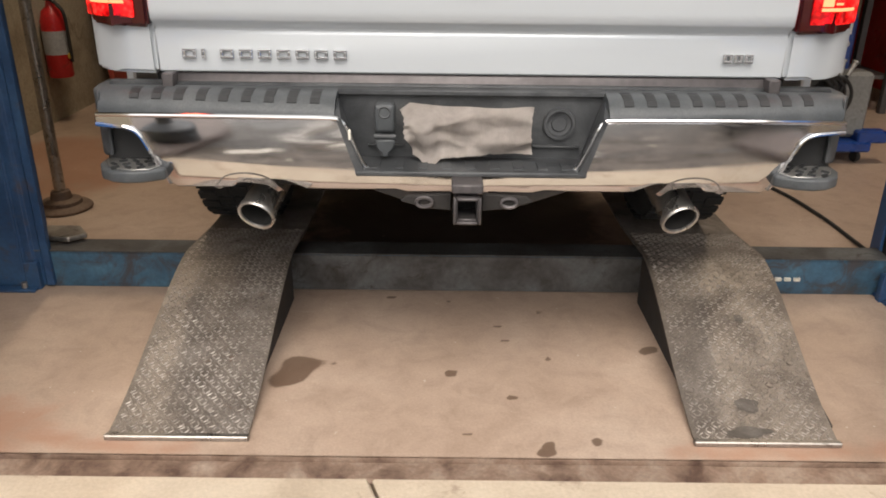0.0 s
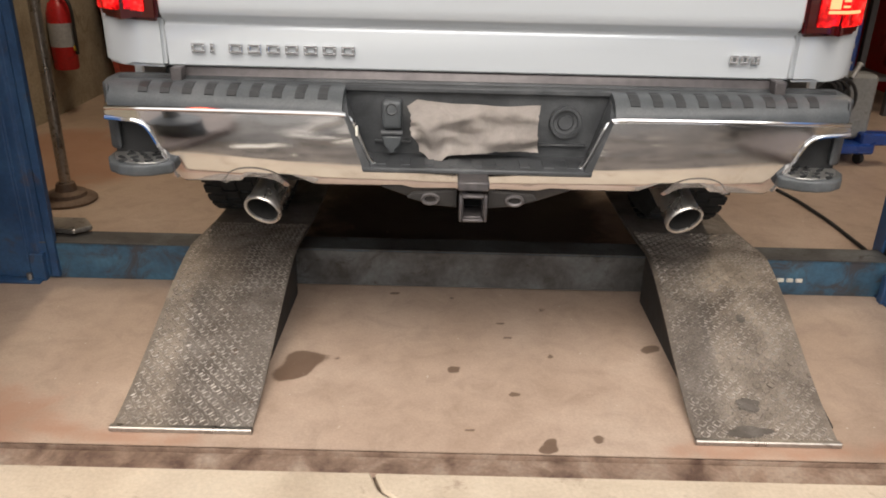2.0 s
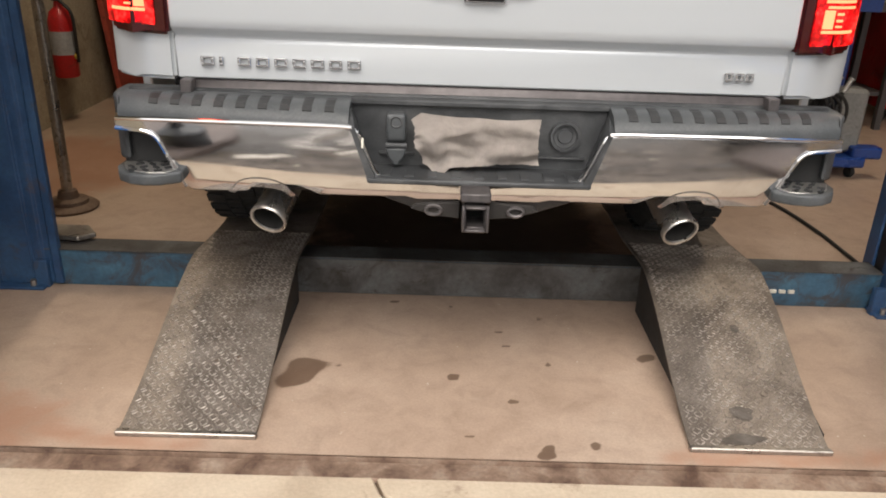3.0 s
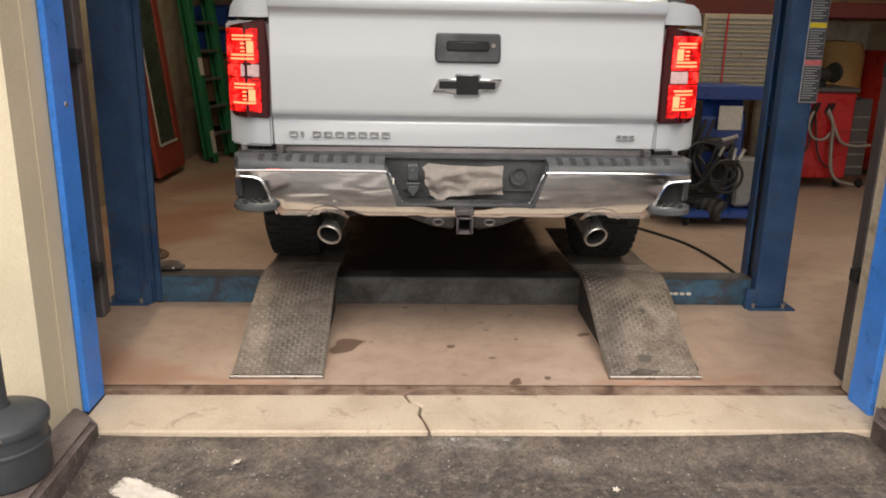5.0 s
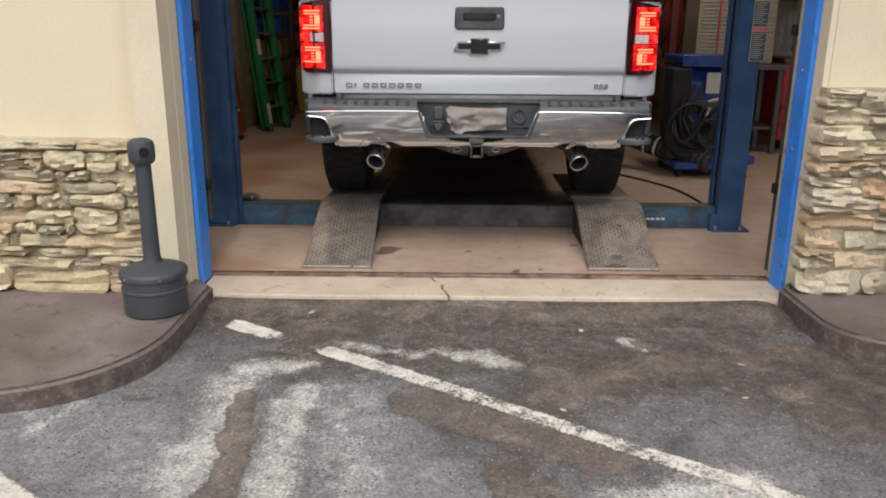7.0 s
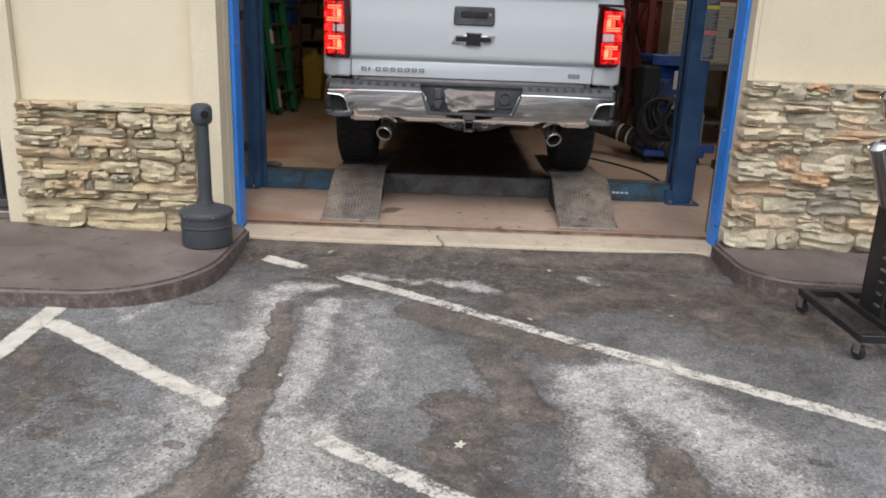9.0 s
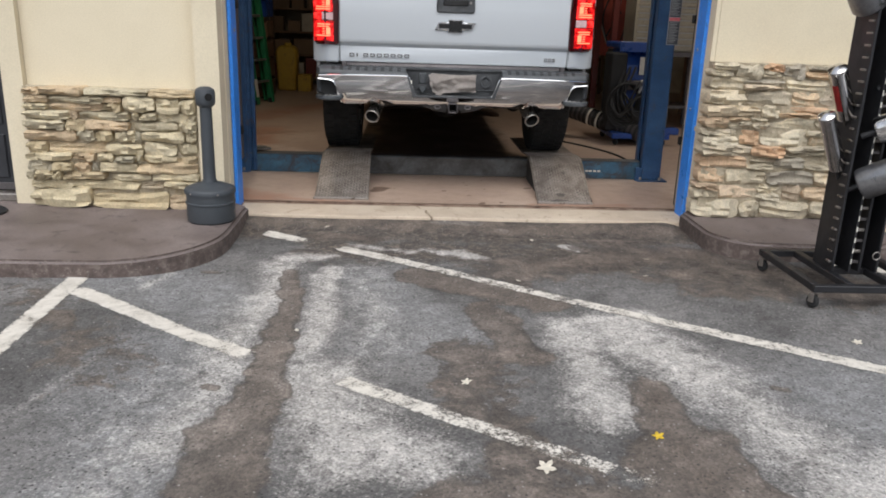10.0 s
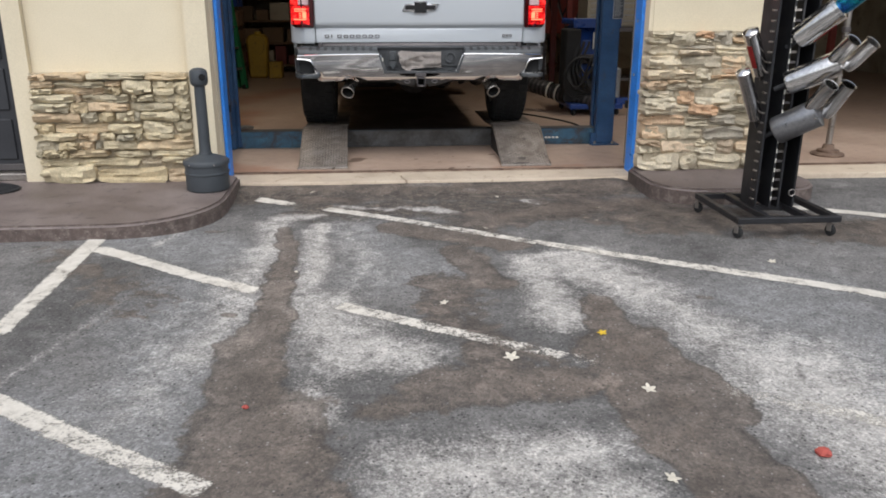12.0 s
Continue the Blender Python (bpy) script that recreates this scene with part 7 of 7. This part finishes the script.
# ---- stone veneer ----
def stone_mesh(seed, mat):
    """An irregular rounded split stone about one unit wide, deep and high."""
    bm = bmesh.new()
    bmesh.ops.create_cube(bm, size=1.0)
    bmesh.ops.subdivide_edges(bm, edges=bm.edges[:], cuts=4, use_grid_fill=True)
    rnd = random.Random(seed)
    off = Vector((seed * 3.7, seed * 1.3, seed * 2.1))
    power = rnd.uniform(4.0, 9.0)
    skew, taper, thin = rnd.uniform(-0.12, 0.12), rnd.uniform(-0.22, 0.22), rnd.uniform(-0.18, 0.18)
    for v in bm.verts:
        c = v.co.copy()
        far = max(abs(c.x), abs(c.z))
        if far > 1e-6:
            k = far / (abs(c.x) ** power + abs(c.z) ** power) ** (1 / power)
        else:
            k = 1.0
        n = Vector(noise.noise_vector(Vector((c.x * 1.6, 0, c.z * 1.1)) + off))
        n2 = Vector(noise.noise_vector(c * 4.5 + off))
        x, z = c.x * k, c.z * k
        z = z * (1 + taper * x * 2) + skew * x * 0.5 + thin * (0.25 - x * x)
        v.co = Vector((x + n.x * 0.05, c.y, z + n.z * 0.16 + n2.z * 0.09))
        if c.y < 0.3:
            v.co.y += n.y * 0.28 + n2.y * 0.24 + 0.26 * max(0, far * 2 - 0.66) ** 1.4
    me = bpy.data.meshes.new("stone")
    bmesh.ops.recalc_face_normals(bm, faces=bm.faces)
    bm.to_mesh(me)
    bm.free()
    me.materials.append(M[mat])
    me.polygons.foreach_set("use_smooth", [True] * len(me.polygons))
    me.set_sharp_from_angle(angle=radians(32))
    return me


def stone_panel(name, x0, x1, z0, z1, y, seed, ragged, label, mat, heights):
    root = part(name, box(max(x0, 1.905) if x0 > 0 else x0, x1, y - (0.080 if ragged else 0.060), y + 0.02, z0, z1 - 0.006), "mortar")
    tagged(root, label, "stone veneer", kind="structure")
    rnd = random.Random(seed)
    shapes = [stone_mesh(seed + k, mat) for k in range(16)]

    def lay(x, z, w, h):
        d = rnd.uniform(0.10, 0.15)
        place("stone", rnd.choice(shapes), root, at=pose(x + w / 2, y - d * 0.33, z + h / 2, 0, rnd.uniform(-4, 4) * min(1, 0.12 / w), rnd.uniform(-5, 5)) @ Matrix.Diagonal((w, d, h, 1)))
    z, first = z0, True
    while z < z1 - 0.03:
        h = min(rnd.choice(heights) if not first else 0.12, z1 - z)
        x = x0 - (rnd.uniform(0.0, 0.022) if ragged else 0.0)
        while x < x1 - 0.03:
            w = min(rnd.choice((0.12, 0.17, 0.22, 0.27, 0.34)) * rnd.uniform(0.85, 1.2) * (1.2 if first else 1), x1 - x)
            if x1 - x - w < 0.06:
                w = x1 - x
            style = rnd.random() if not first else 0.5
            g = rnd.uniform(0.004, 0.016)
            if style < 0.22 and h > 0.065:
                f = rnd.uniform(0.4, 0.6)
                lay(x, z + 0.002, w - g, h * f)
                lay(x + rnd.uniform(-0.02, 0.02), z + h * f + 0.002, w - g, h * (1 - f) - 0.004)
            elif style < 0.30 and w > 0.13:
                lay(x, z + 0.004, 0.035, h - 0.006)
                lay(x + 0.045, z + rnd.uniform(0, 0.01), w - 0.045 - g, h * rnd.uniform(0.85, 1.0))
            else:
                lay(x, z + rnd.uniform(-0.003, 0.007), w - g, h * rnd.uniform(0.84, 1.02))
            x += w
        z += h
        first = False
    return root


stone_panel("stone_veneer_left", -2.28, -1.25, 0.05, 0.785, 1.490, 11, False, "stacked buff and grey ledge stone along the wall foot", "stone_buff", (0.05, 0.065, 0.075, 0.09))
stone_panel("stone_veneer_right", 1.888, 2.96, 0.065, 1.045, 1.505, 23, True, "stacked cream, rust and grey ledge stone on the pier", "stone_mixed", (0.06, 0.075, 0.09, 0.10))


# ---- litter ----
def maple_leaf(x, y, size, turn, mat, label):
    pts = []
    for k in range(20):
        t = 2 * math.pi * k / 20
        r = size * (0.45 + 0.55 * abs(math.cos(2.5 * t)) ** 0.7) * (0.86 if k % 2 else 1.0) * (0.75 if 8 < k < 12 else 1.0)
        pts.append((r * math.cos(t), r * math.sin(t)))
    z = float(lot_height(np.array(x), np.array(y)))
    bm = prism(pts, "z", 0.0, 0.0012)
    for v in bm.verts:
        v.co.z += 6.0 * (v.co.x ** 2) + 3.0 * v.co.y ** 2 + 0.12 * v.co.x
    bmesh.ops.transform(bm, matrix=pose(x, y, z + 0.004, 4, -5, turn), verts=bm.verts)
    tagged(part("fallen_leaf", bm, mat), label, "leaf", group="fallen leaves")


for k, (x, y, s) in enumerate(((0.263, -0.726, 0.030), (0.472, -1.30, 0.042), (0.915, -1.60, 0.036), (0.80, -2.13, 0.034), (0.62, 0.44, 0.02), (1.42, 0.85, 0.022), (1.33, 0.55, 0.018), (-0.47, 1.36, 0.024), (2.0, -0.35, 0.03), (0.81, 1.22, 0.018), (-0.44, -0.25, 0.014))):
    maple_leaf(x, y, s * 0.8, 47 * k, "leaf_pale", "dry bleached leaf lying on the asphalt")
maple_leaf(0.885, -1.11, 0.023, 20, "leaf_yellow", "yellow fallen leaf lying on the asphalt")


def scrap(x, y, r):
    z = float(lot_height(np.array(x), np.array(y)))
    bm = bmesh.new()
    bmesh.ops.create_icosphere(bm, subdivisions=2, radius=r)
    for v in bm.verts:
        n = noise.noise_vector(v.co * 55 + Vector((x * 9, y * 7, 1)))
        v.co += Vector(n) * r * 0.35
        v.co.z *= 0.6
    bmesh.ops.transform(bm, matrix=pose(x, y, z + r * 0.45), verts=bm.verts)
    tagged(part("scrap", bm, "red_scrap"), "crumpled red scrap on the asphalt", "litter", group="scraps on the asphalt")


scrap(1.30, -2.05, 0.024)
scrap(-0.49, -1.61, 0.012)
